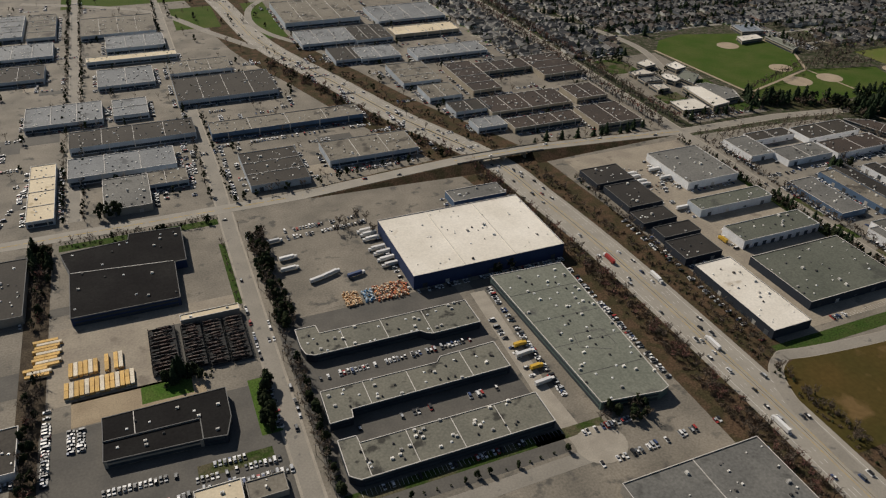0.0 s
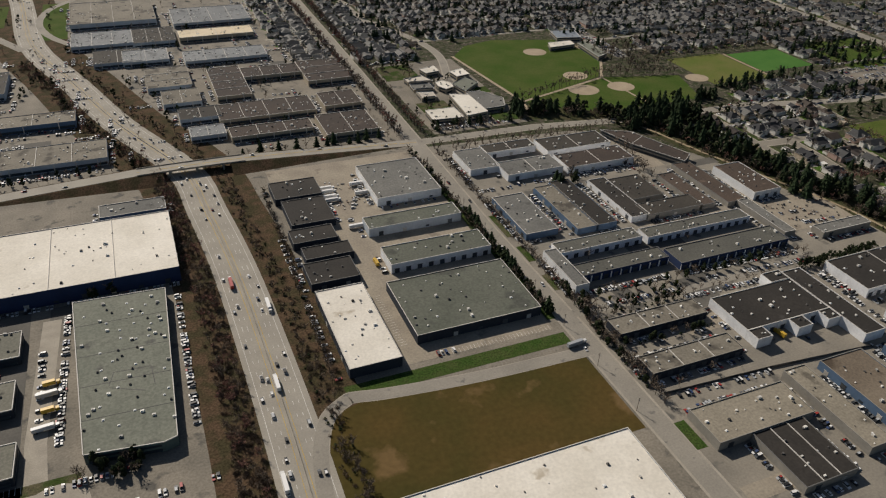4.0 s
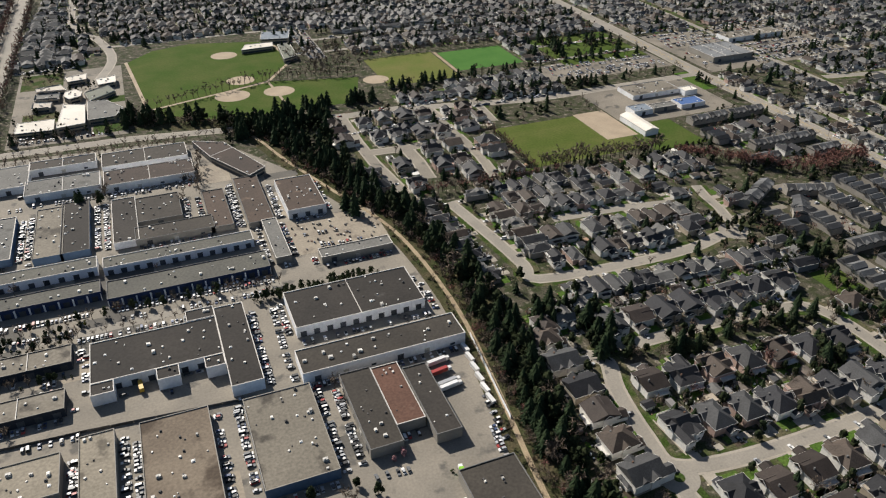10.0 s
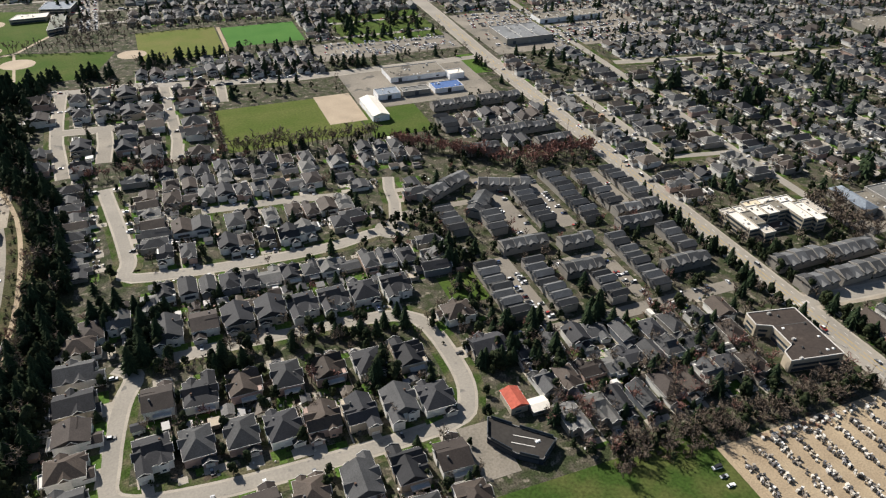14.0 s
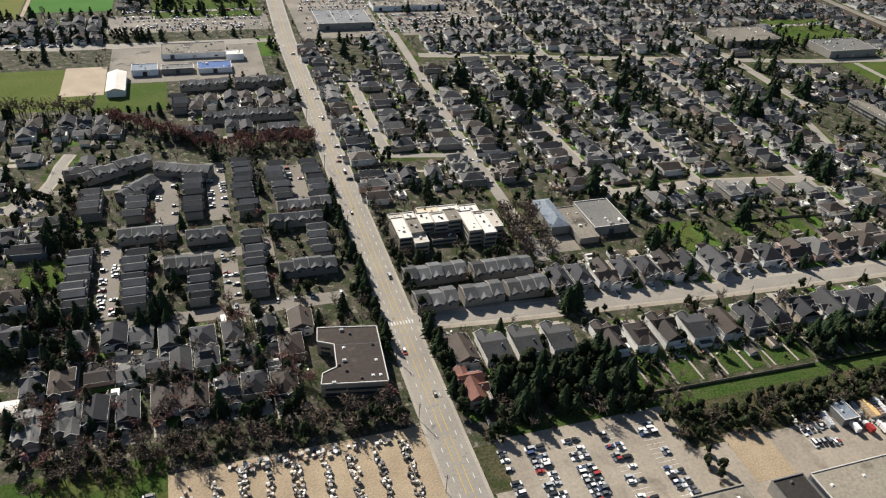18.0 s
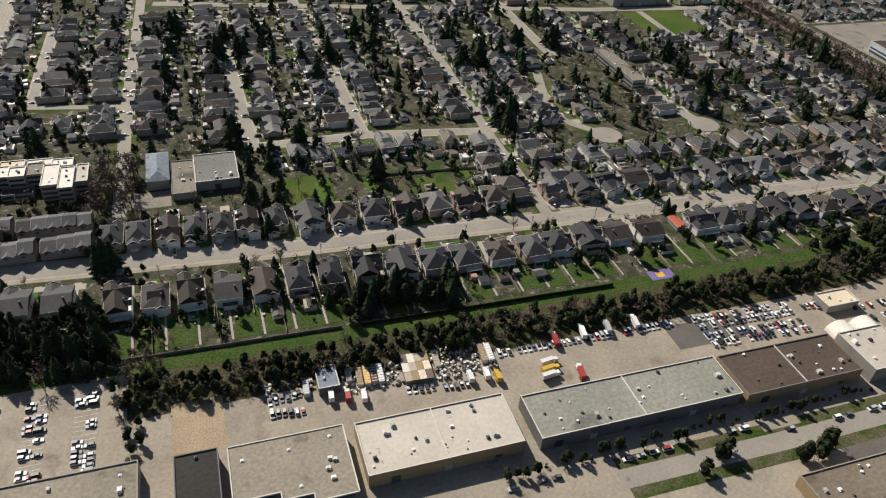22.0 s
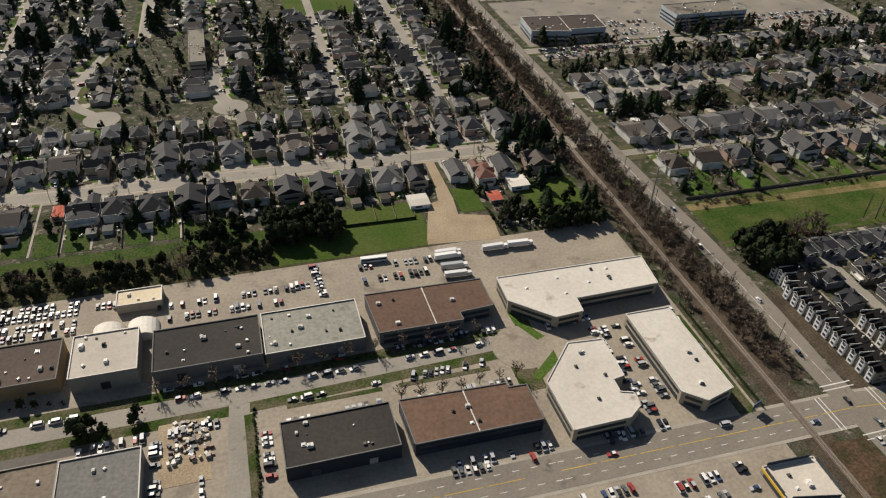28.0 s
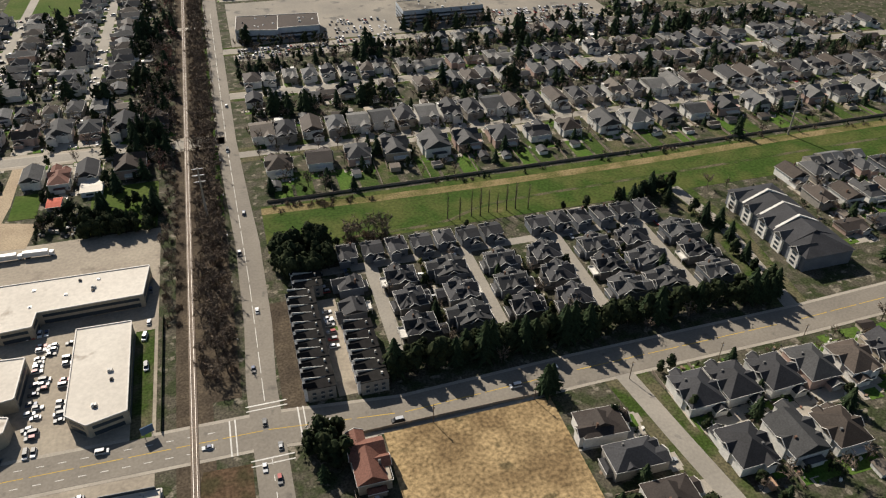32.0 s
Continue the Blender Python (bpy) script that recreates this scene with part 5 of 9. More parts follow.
angled_hall([(2052, -107), (2051.6, -126), (2070.5, -143.5), (2085.8, -142.5), (2086.6, -132.5), (2134, -131.5), (2136.5, -108)], 8, "shell", "cream", "L-shaped hall with cut corners")
angled_hall([(2105.8, -150), (2106.3, -203.4), (2115, -211), (2130.3, -207), (2129.6, -150.4)], 8, "shell", "cream", "long hall with cut corners")
angled_hall([(2049.5, -183), (2050.2, -211.3), (2077, -211), (2084.3, -206), (2085, -198.6), (2079.2, -196.6), (2079.5, -189), (2085.4, -188), (2086.1, -163.5), (2068.7, -162)], 8, "shell", "cream", "notched hall with cut corners")
angled_hall([(1981.3, -104), (1983, -133.5), (2025.3, -134), (2025, -128.3), (2043, -127.2), (2043, -105.5)], 8, "russet", "grey", "stepped hall", [((2011, -104.6), (2011.5, -133.6))])
angled_hall([(1982.4, -177), (1983.6, -201.8), (2040.2, -202.5), (2040, -182), (2031.6, -181.6), (2031.4, -179)], 8, "russet", "dark", "stepped hall", [((2011, -178.2), (2011.5, -202.2))])
angled_hall([(66.3, 416.5), (66, 396), (67.6, 388.3), (73, 385.1), (149.6, 384.2), (153.3, 380.2), (157.5, 378), (194.7, 378), (194.8, 405.6), (81.7, 406.7), (81.2, 416.3)], 7, "streak", "dark", "long stepped hall", [((96.5, 406.2), (96.2, 385.6)), ((126.5, 406), (126.5, 385)), ((158.5, 405.5), (158, 378.5))], 70)
angled_hall([(67.3, 349.4), (66.1, 320.3), (80.9, 320.5), (81.9, 327.5), (193.8, 327.5), (194.1, 354.3), (152.9, 353.4), (148.3, 348.6)], 7, "streak", "dark", "long stepped hall", [((95.4, 348.8), (95.4, 328)), ((125.8, 348.6), (125.4, 328)), ((167, 353.5), (166.5, 328))], 85)
angled_hall([(66.5, 305.5), (65.6, 277.7), (71.2, 272.7), (197.4, 272.3), (197.8, 298.8), (78.6, 299.2), (78, 305.3)], 7, "streak", "dark", "long stepped hall", [((78.3, 299), (77.8, 273)), ((107.6, 298.5), (107.3, 273)), ((137.3, 298.5), (137, 273)), ((167.2, 298.4), (166.8, 273))], 75)
angled_hall([(226.2, 426), (232.5, 274.5), (275.3, 269), (282.5, 271.2), (288.6, 423)], 8, "green", "green", "large greenish hall with cut corners", [((228, 396), (287, 394)), ((229.5, 362), (285.5, 360)), ((231, 332), (284, 330)), ((232, 302), (283, 300)), ((250, 340), (273, 338.5)), ((273, 338), (274, 320)), ((250.5, 339), (247.5, 328)), ((248, 326), (268, 316.5))], 110, "unit dark")
for h, roof, what, pts in ((6, "white", "long school wing", [(594.6, 684.2), (629.7, 683.5), (629.5, 653), (593, 656)]), (8.5, "white", "tall school hall", [(638.2, 718), (659.7, 709), (660, 654), (632.7, 650)]), (6.2, "grey", "angular school wing", [(662, 722), (680.5, 722), (697.9, 691.8), (689.3, 669), (662, 667.6)]),
                            (5, "chalk", "small school block", [(606, 745), (626, 740), (624.3, 723), (605.5, 723.2)]), (7, "white", "eight-sided school hall", [(638.8, 763), (648.9, 768), (656, 757), (654.9, 743), (642.8, 737.4), (637.2, 749.3)]), (5.6, "green", "slanting school wing", [(658.2, 755.9), (683.4, 773), (691.5, 750.4), (664.1, 727)]),
                            (6.4, "white", "school block", [(671.6, 796), (692.7, 804), (692.9, 780.2), (673.6, 776)]), (6.1, "white", "school block", [(637.4, 817), (660.5, 824.5), (660.3, 803.6), (640.5, 800)]), (5.3, "chalk", "school block", [(606.3, 790), (632.8, 795), (639.6, 774), (607.4, 778)]), (4.6, "grey", "low school wing", [(607.5, 772), (632.5, 769), (632.2, 749), (606.4, 752.6)]),
                            (6, "white", "school wing", [(857.8, 868), (894.7, 868.4), (892, 850.2), (850, 847.4)]), (6.6, "sheet", "school wing", [(889.2, 919), (926.6, 909.6), (918.4, 876), (881.4, 883.7)]), (6.3, "green", "school wing", [(898.6, 852.8), (914.9, 856.7), (913.6, 799), (894.3, 790)])):
    angled_hall(pts, h, roof, "cream", what, (), 300, name="school")
angled_hall([(757, 570), (785.7, 556), (813.4, 487), (797, 474.5), (769, 528)], 7, "umber", "pale", "bent hall by the path", [((769, 528), (792, 541))])
angled_hall([(1316.8, 61), (1314.9, 49.8), (1323.4, 45.5), (1321.6, 27.8), (1313.6, 24.6), (1311.5, 17), (1345.5, 11.3), (1349.2, 55)], 9.5, "umber", "cream", "three-storey notched apartment block", (((1324, 45), (1348, 41)),), 90, "unit dark", name="apartment block")
angled_hall([(1133, 43), (1144, 32), (1160, 17), (1147, 7.5), (1136, 16), (1127, 30)], 4.5, "black", "dark", "low dark-roofed workshop among the houses", [((1140, 27), (1150, 20)), ((1137, 23), (1147, 16))], 200, name="workshop")
slab("workshop_yard", 1116, 8, 1136, 44, 0.11, "lot asphalt", "paved yard beside the workshop", "pavement")
angled_hall([(-81, 485), (-5, 484), (-4, 534), (5, 534), (6, 587), (-36, 590), (-37, 580.5), (-89, 576), (-82, 547)], 8, "tar", "navy", "large L-shaped works hall", [((-81, 545), (-5, 536))], 420)
angled_hall([(2200, 221), (2236, 213), (2236.5, 218), (2273, 217), (2276, 250), (2203, 257)], 11, "umber", "mist", "three-storey office block with window bands", [((2236, 216), (2240, 254))], 180, name="office block")
angled_hall([(1526, -94), (1526, -122), (1545, -122), (1545, -126), (1558, -126), (1558, -130), (1576, -130), (1576, -94)], 7, "sandy", "grey", "stepped hall", (), 120)
angled_hall([(-63.1, 375.2), (-63.2, 355.1), (-7.2, 353.8), (-7.4, 336), (6.3, 334), (10.8, 348.7), (11.3, 375.7)], 7, "tar", "dark", "L-shaped works building", (((-45, 375), (-45, 355.3)),), 150)
angled_hall([(-63.2, 354.9), (-63.6, 339.5), (-7.7, 336.3), (-7.4, 353.6)], 6.3, "tar", "pale", "low front works wing", (), 120)
shop = angled_hall([(2119.6, -245.8), (2119.5, -262), (2143, -267), (2143.5, -246.8)], 4.2, "chalk", "pale", "low shop beside the junction", (), 300, name="shop")
part("fascia", Geo().box(-12.6, -8, 3.2, -12.1, 9, 4.3), "car paint yellow", shop, "bright yellow fascia board")
board = thing("billboard", 2137.5, -216.5, "pale blue roadside billboard on two posts", "billboard", "", 20)
part("panel", Geo().box(-2.6, -0.15, 2.2, 2.6, 0.15, 6.2), "wall blue", board)
for k in (-1.6, 1.6):
    part("post", Geo().box(k - 0.12, -0.1, 0, k + 0.12, 0.1, 2.2), "steel", board)
row_houses(2202, -216, 2214, -148, 11)
row_houses(2224.5, -218, 2236.5, -178, 6)
row_houses(2206, -147, 2219, -131, 3)
slab("bare_verge", 2191.5, -222, 2201, -146, 0.085, "brush soil", "bare trodden verge beside the town houses", "ground")
slab("terrace_yard", 2215, -216, 2224, -150, 0.09, "dusty asphalt", "tan paved yard between the town houses", "pavement")
arch = thing("storage_tent", 1865, -97, "white arched storage tent behind the warehouse", "tent")
for k in (-8, 8):
    g = Geo()
    g.prism([(7.5 * math.cos(a * math.pi / 10), 5.5 * math.sin(a * math.pi / 10)) for a in range(11)], -6, 6)
    g.v = [(x + k, -z, y) for x, y, z in g.v]
    part("canopy", g, "roof white", arch)
spire = thing("church_roof", 1501, 152, "pale sheet-metal pyramid roof of the church", "church")
part("wall", Geo().box(-7, -19, 0, 7, 18, 7), "wall pale", spire)
part("roof", Geo().hip(-7, -19, 7, 18, 7, 3.2, 0.4), "roof sheet", spire)
block(1493, 132, 1509, 171)

# ---- houses ----
HOUSES = []   # x, y, turn, kind
CELLS = {}


SIZED = ("big", "deep", "town", "red")
GARDEN = (None, "big", "deep", "red")   # kinds with a drive, lawns and a garage


def house_at(x, y, turn, r=6.8, kind=None):
    if y > far_edge(x) or y < near_edge(x) - 15 or not is_free(x, y, r - 1.2):
        return
    cx, cy = int(x // 12), int(y // 12)
    for i in (-1, 0, 1):
        for j in (-1, 0, 1):
            for ox, oy in CELLS.get((cx + i, cy + j), ()):
                if math.hypot(x - ox, y - oy) < (14.5 if kind in SIZED else 11.6):
                    return
    CELLS.setdefault((cx, cy), []).append((x, y))
    HOUSES.append((x, y, turn, kind))


def row(x0, y0, x1, y1, turn, step=15.0, wob=2.4, kind=None):
    """Houses side by side along a line, fronts turned one way."""
    n = max(1, int(math.hypot(x1 - x0, y1 - y0) / step))
    for k in range(n + 1):
        t = k / n
        house_at(x0 + (x1 - x0) * t + rng.uniform(-wob, wob), y0 + (y1 - y0) * t + rng.uniform(-wob, wob), turn + rng.uniform(-3, 3), kind=kind)


S_, N_, E_, W_ = 0, 180, 90, -90
row(985, 212, 1142, 199, N_, 12.2, 0.8)
row(976, 254, 1110, 255, S_, 13)
row(1000, 287, 1120, 282, N_, 12.4)
row(1000, 333, 1145, 326, S_, 12.4)
row(933, 252, 925, 372, E_, 14)
row(984, 268, 978, 372, W_, 14)
row(1000, 352, 1200, 347, N_, 13)
row(1000, 373, 1190, 368, S_, 13)
row(1120, 262, 1143, 310, W_, 14)
row(1178, 262, 1182, 300, W_, 14)
row(969, 79, 1113, 67, S_, 20.5, 1.2, "big")
row(973, 114, 1110, 103, N_, 20.5, 1.2, "big")
row(966, 27, 1106, 24, N_, 20.5, 1.2, "big")
row(984, 173, 1124, 169, S_, 19.5, 1.2, "big")
row(1158, 178, 1166, 246, W_, 15)
row(929, 60, 934, 172, E_, 21, 1.5, "big")
row(1156, 92, 1152, 128, W_, 19, 1.5, "big")
row(940, 185, 975, 200, S_, 17)
row(964, 1, 1106, -3, S_, 20.5, 1.2, "big")
row(964, -26, 1100, -30, N_, 20.5, 1.2, "big")
row(1236, 76, 1310, 74, S_, 15)
row(1175, 84, 1225, 84, S_, 15)
row(1175, 55, 1315, 58, N_, 14)
row(1175, 28, 1310, 30, S_, 14)
for x, y, t in ((934, 520, S_), (954, 520, S_), (977, 513, S_), (998, 510, S_), (996, 475, N_), (972, 470, N_), (970, 436, N_), (990, 440, S_), (1030, 468, W_), (1030, 446, W_), (1028, 406, W_), (902, 466, E_), (898, 440, E_), (901, 417, E_), (934, 410, S_), (934, 448, S_), (1030, 512, W_), (1030, 540, W_), (990, 412, N_), (930, 560, N_), (952, 562, N_), (975, 560, N_), (996, 558, N_), (1044, 560, N_), (897, 520, E_), (896, 560, E_)):
    house_at(x, y, t + rng.uniform(-3, 3), kind="big")
row(1266, 402, 1352, 400, N_, 13)
row(1266, 384, 1352, 383, S_, 13)
row(1290, 340, 1305, 340, N_, 13)
# east of the north-south road
row(1474, 80, 1568, 78, S_, 15.2, 0.8, "deep")
row(1588, 74, 2136, 69, S_, 20.3, 1.5, "big")
row(1479, 17, 1592, 15, N_, 16.2, 0.6, "deep")
row(1612, 15, 2018, 12, N_, 20.3, 1.5, "big")
house_at(1388.5, 0, N_, kind="red")
row(1392, 28, 1468, 25, N_, 19, 1.0, "deep")
for x, y, kind in ((2037, 10, "red"), (2064.5, 10, "deep"), (2081, 3, "red"), (2096.5, 8, "deep"), (2122, 8, "big")):
    house_at(x, y, N_, kind=kind)
row(1386, 205, 1386, 540, W_, 14.5)
for x, ya, yb in ((1410, 285, 440), (1480, 215, 900), (1565, 196, 460), (1648, 200, 470), (1747, 70, 880), (1816, 172, 300), (1840, 310, 420), (1921, 168, 420), (2012, 142, 420), (2089, 142, 400), (1864, 430, 700), (1645, 480, 900)):
    row(x - 18, ya, x - 18, yb, E_, 15.5)
    row(x + 18, ya, x + 18, yb, W_, 15.5)
row(1580, 160, 1740, 154, N_, 16)
row(1772, 112, 1990, 108, N_, 17)
row(2000, 106, 2112, 105, N_, 14.5, 0.8)
row(2112, 420, 2112, 640, E_, 15)
row(2085, 420, 2085, 640, W_, 15)
row(1400, 232, 1470, 230, N_, 15)
# beyond the railway
row(2212, -14, 2740, -12, N_, 25, 1.5, "big")
row(2205, 33, 2740, 37, S_, 16.5, 0.8, "deep")
row(2205, 88, 2780, 84, N_, 14)
row(2205, 128, 2780, 122, S_, 15)
row(2205, 178, 2740, 172, N_, 15)
row(2205, 218, 2600, 214, S_, 15)
for x in (2259, 2285, 2312, 2338, 2366, 2390, 2418):
    row(x, -186, x, -148, E_ if x in (2259, 2312, 2366, 2418) else W_, 18.6, 0.4, kind="town")
row(2236, -120, 2412, -120, S_, 12.6, 0.5, kind="row")
row(2231, -165, 2233, -147, W_, 18, 0.3, kind="row")
row(2361, -257, 2560, -262, S_, 19.5, 1.0, "big")
row(2364, -290, 2560, -296, N_, 20, 1.0, "big")
row(2314, -263, 2324, -302, E_, 18.5, 0.8, "deep")
house_at(2220, -257, N_, kind="red")
house_at(2205, -268, N_)
house_at(2216, -288, N_)
row(2520, -112, 2700, -116, S_, 17)
row(2520, -140, 2640, -142, N_, 17)
row(2520, -168, 2600, -170, S_, 17)


back_cars = []


def fill(x0, y0, x1, y1, pitch=60.0, step=15.0, upright=False):
    """Rows of houses back to back over a quarter, with streets between."""
    a = y0 if not upright else x0
    k = 0
    while a < (y1 if not upright else x1):
        if upright:
            setting("back_street", ribbon([(a, y0), (a, min(y1, far_edge(a)))], 7, 0.1), "road asphalt", "narrow suburban street", "road")
            row(a - 15, y0, a - 15, y1, E_, step)
            row(a + 15, y0, a + 15, y1, W_, step)
        else:
            setting("back_street", ribbon([(x0, a), (x1, a)], 7, 0.1), "road asphalt", "narrow suburban street", "road")
            row(x0, a - 15, x1, a - 15, N_, step)
            row(x0, a + 15, x1, a + 15, S_, step)
        for _ in range(26):
            u = rng.random()
            back_cars.append((a + rng.choice((-2.6, 2.6)), y0 + (y1 - y0) * u, 90) if upright else (x0 + (x1 - x0) * u, a + rng.choice((-2.6, 2.6)), 0))
        a += pitch
        k += 1


for k in range(5):
    row(968, 898 + 22 * k, 1145, 898 + 22 * k, S_ if k % 2 else N_, 11.8, 0.8, kind="pale")
for k in range(7):
    row(506 + 21 * k, 900, 512 + 21 * k, 1140, E_ if k % 2 else W_, 11.8, 0.8, kind="pale")
fill(600, 945, 1350, 1280, 56, 13.5)
fill(905, 820, 1350, 935, 56, 14)
fill(1195, 675, 1350, 820, 56, 14)
fill(1384, 735, 1480, 1040, 56, 14)
fill(1520, 500, 1630, 900, 56, 14)
fill(1670, 500, 1735, 900, 56, 14)
fill(1770, 440, 1850, 800, 56, 14)
fill(1890, 540, 2140, 720, 56, 14)
fill(1060, 568, 1170, 650, 50, 14)
fill(2200, 340, 2560, 660, 56, 15)
fill(490, 1010, 555, 1450, 56, 14)
fill(575, 870, 650, 940, 45, 14)
fill(905, 545, 1050, 600, 50, 14)


def house_geo(seed, kind=None):
    """Walls, roof, garage door, chimney and white eaves of one house, front towards -y."""
    r = random.Random(seed)
    style = seed % 6
    low = style == 5
    w, d = (r.uniform(13, 15), r.uniform(10, 12)) if low else (r.uniform(10, 13), r.uniform(13, 19))
    if kind:
        low = False
        w, d = {"row": (r.uniform(9.4, 10.2), r.uniform(10.5, 12)), "town": (r.uniform(12.6, 13.6), r.uniform(13.8, 15.2)), "deep": (r.uniform(12.6, 13.8), r.uniform(18.5, 21)), "big": (r.uniform(15, 17), r.uniform(17, 20)), "red": (r.uniform(12, 13), r.uniform(19, 21))}[kind]
    e = 3.3 if low else r.choice((5.2, 5.4, 5.6, 5.4)) + (0.6 if kind in SIZED else 0)
    hx, hy = w / 2, d / 2
    wall, roof, trim = Geo(), Geo(), Geo()
    wall.box(-hx, -hy, 0, hx, hy, e)
    trim.ring(-hx - 0.58, -hy - 0.58, hx + 0.58, hy + 0.58, 0.12, e - 0.24, e + 0.02)
    wing = r.uniform(5.0, 6.2) * (1.2 if kind in SIZED else 1.0)
    side = r.choice((-1, 1))
    wx0, wx1 = (-hx, -hx + wing) if side < 0 else (hx - wing, hx)
    wd = r.uniform(2.5, 5.5)
    we = e if r.random() < 0.4 else min(e, 3.2)
    wall.box(wx0 + 0.01, -hy - wd, 0, wx1 - 0.01, -hy + 0.5, we)
    trim.box(wx0 - 0.45, -hy - wd - 0.5, we - 0.2, wx1 + 0.45, -hy - wd - 0.3, we + 0.08)
    rise = min(w, d) / 2 * r.uniform(0.52, 0.68) * (0.85 if low else 1.0)
    if style in (0, 2):
        roof.hip(-hx, -hy, hx, hy, e, rise)
    elif style == 1:
        roof.gable(-hx, -hy, hx, hy, e, rise * 0.9, 0.5, "y")
    elif style == 5:
        roof.gable(-hx, -hy, hx, hy, e, rise * 0.7, 0.6, "x")
    elif style == 4:
        roof.hip(-hx, -hy, hx, hy, e, rise * 0.6).gable(-hx * 0.55, -hy * 0.5, hx * 0.55, hy * 0.6, e + 0.5, rise * 0.9, 0.2, "x")
    else:
        roof.gable(-hx, -hy, hx, -hy * 0.1, e, rise * 0.85, 0.5, "x").gable(-hx * 0.72, -hy * 0.4, hx, hy, e - 0.01, rise, 0.4, "y")
    roof.gable(wx0, -hy - wd, wx1, 0 if we > 4 else -hy + 1.5, we, r.uniform(1.5, 2.2), 0.4, "y")
    trim.rake(wx0 - 0.5, wx1 + 0.5, -hy - wd - 0.6, -hy - wd - 0.42, we + 0.12, 2.0)
    bx = -side * hx * 0.45
    if r.random() < 0.7 and not low:
        wall.box(bx - 2.2, -hy - 1.4, 0, bx + 2.2, -hy + 0.3, e - 0.02)
        roof.gable(bx - 2.2, -hy - 1.4, bx + 2.2, 0, e, 1.7, 0.35, "y")
        trim.rake(bx - 2.6, bx + 2.6, -hy - 1.95, -hy - 1.77, e + 0.12, 1.75)
    k = r.random()
    if k < 0.4:
        wall.box(-hx * 0.6, hy - 0.2, 0, hx * 0.5, hy + 2.6, 3.0)
        roof.hip(-hx * 0.6, hy - 0.2, hx * 0.5, hy + 2.6, 3.0, 0.9, 0.3)
        trim.box(-hx * 0.6 - 0.4, hy + 2.85, 2.8, hx * 0.5 + 0.4, hy + 3.05, 3.05)
    elif k < 0.6:
        wall.box(bx - 2.6, hy - 0.2, 0, bx + 2.6, hy + 1.8, e - 0.03)
        roof.gable(bx - 2.6, 0, bx + 2.6, hy + 1.8, e - 0.02, 2.0, 0.4, "y")
        trim.rake(bx - 3.0, bx + 3.0, hy + 2.22, hy + 2.4, e + 0.1, 2.02)
    elif not low:
        trim.box(-hx * 0.8, hy + 0.1, 2.7, hx * 0.4, hy + 3.2, 2.85).ring(-hx * 0.8, hy + 0.1, hx * 0.4, hy + 3.2, 0.12, 2.85, 3.7)
        for px in (-hx * 0.78, hx * 0.36):
            trim.box(px, hy + 3.0, 0, px + 0.2, hy + 3.2, 2.7)
    if r.random() < 0.5 and not low:
        roof.gable(-hx - 0.2, hy * 0.15, 0, hy * 0.15 + 4.4, e + 0.1, 1.7, 0.2, "x")
    if kind in ("town", "big", "red"):
        for sx in (-1, 1):
            y0 = r.uniform(-hy * 0.7, -hy * 0.1)
            y1 = y0 + r.uniform(5.0, 6.4)
            xa, xb = (hx * 0.1, hx + 0.9) if sx > 0 else (-hx - 0.9, -hx * 0.1)
            wall.box(hx - 0.2 if sx > 0 else -hx - 0.7, y0, 0, hx + 0.7 if sx > 0 else -hx + 0.2, y1, e + 0.3)
            roof.gable(xa, y0, xb, y1, e + 0.32, 2.3, 0.3, "x")
            xe = hx + 1.24 if sx > 0 else -hx - 1.42
            trim.rake_side(y0 - 0.35, y1 + 0.35, xe, xe + 0.18, e + 0.42, 2.35)
    if kind == "town":
        y0 = hy * 0.15
        roof.gable(-hx * 0.5, y0, hx * 0.5, hy + 0.4, e + 0.9, 2.4, 0.2, "y")
        trim.rake(-hx * 0.5 - 0.3, hx * 0.5 + 0.3, hy + 0.62, hy + 0.8, e + 1.0, 2.4)
        for dx, dy in ((-0.55, -0.62), (0.5, -0.3), (-0.1, 0.45)):
            cx, cy = dx * hx, dy * hy
            wall.box(cx - 1.1, cy - 1.2, e, cx + 1.1, cy + 1.6, e + 2.3)
            roof.gable(cx - 1.1, cy - 1.2, cx + 1.1, cy + 2.6, e + 2.3, 1.1, 0.3, "y")
            trim.rake(cx - 1.5, cx + 1.5, cy - 1.72, cy - 1.54, e + 2.4, 1.15)
        # White ridge strip: the sunlit ridge line, put in as pale trim.
        trim.box(-0.14, -hy * 0.12, e + rise - 0.1, 0.14, hy * 0.12, e + rise + 0.16)
    garage = Geo().box((wx0 + wx1) / 2 - 2.2, -hy - wd - 0.08, 0, (wx0 + wx1) / 2 + 2.2, -hy - wd, 2.2)
    chimney = Geo().box(side * -hx * 0.5 - 0.45, hy * 0.3, e, side * -hx * 0.5 + 0.45, hy * 0.3 + 0.8, e + 3.6)
    return wall, roof, garage, chimney, (w, d, wd, (wx0 + wx1) / 2, hy), trim


def islands(verts, faces):
    """The separate pieces of a mesh, largest first, each as (corners, faces)."""
    root = list(range(len(verts)))

    def find(a):
        while root[a] != a:
            root[a] = root[root[a]]
            a = root[a]
        return a

    for f in faces:
        for b in f[1:]:
            root[find(f[0])] = find(b)
    groups = {}
    for f in faces:
        groups.setdefault(find(f[0]), []).append(f)
    out = []
    for fs in groups.values():
        used = sorted({i for f in fs for i in f})
        at = {i: k for k, i in enumerate(used)}
        out.append(([verts[i] for i in used], [tuple(at[i] for i in f) for f in fs]))
    return sorted(out, key=lambda p: -max(v[0] for v in p[0]) + min(v[0] for v in p[0]))


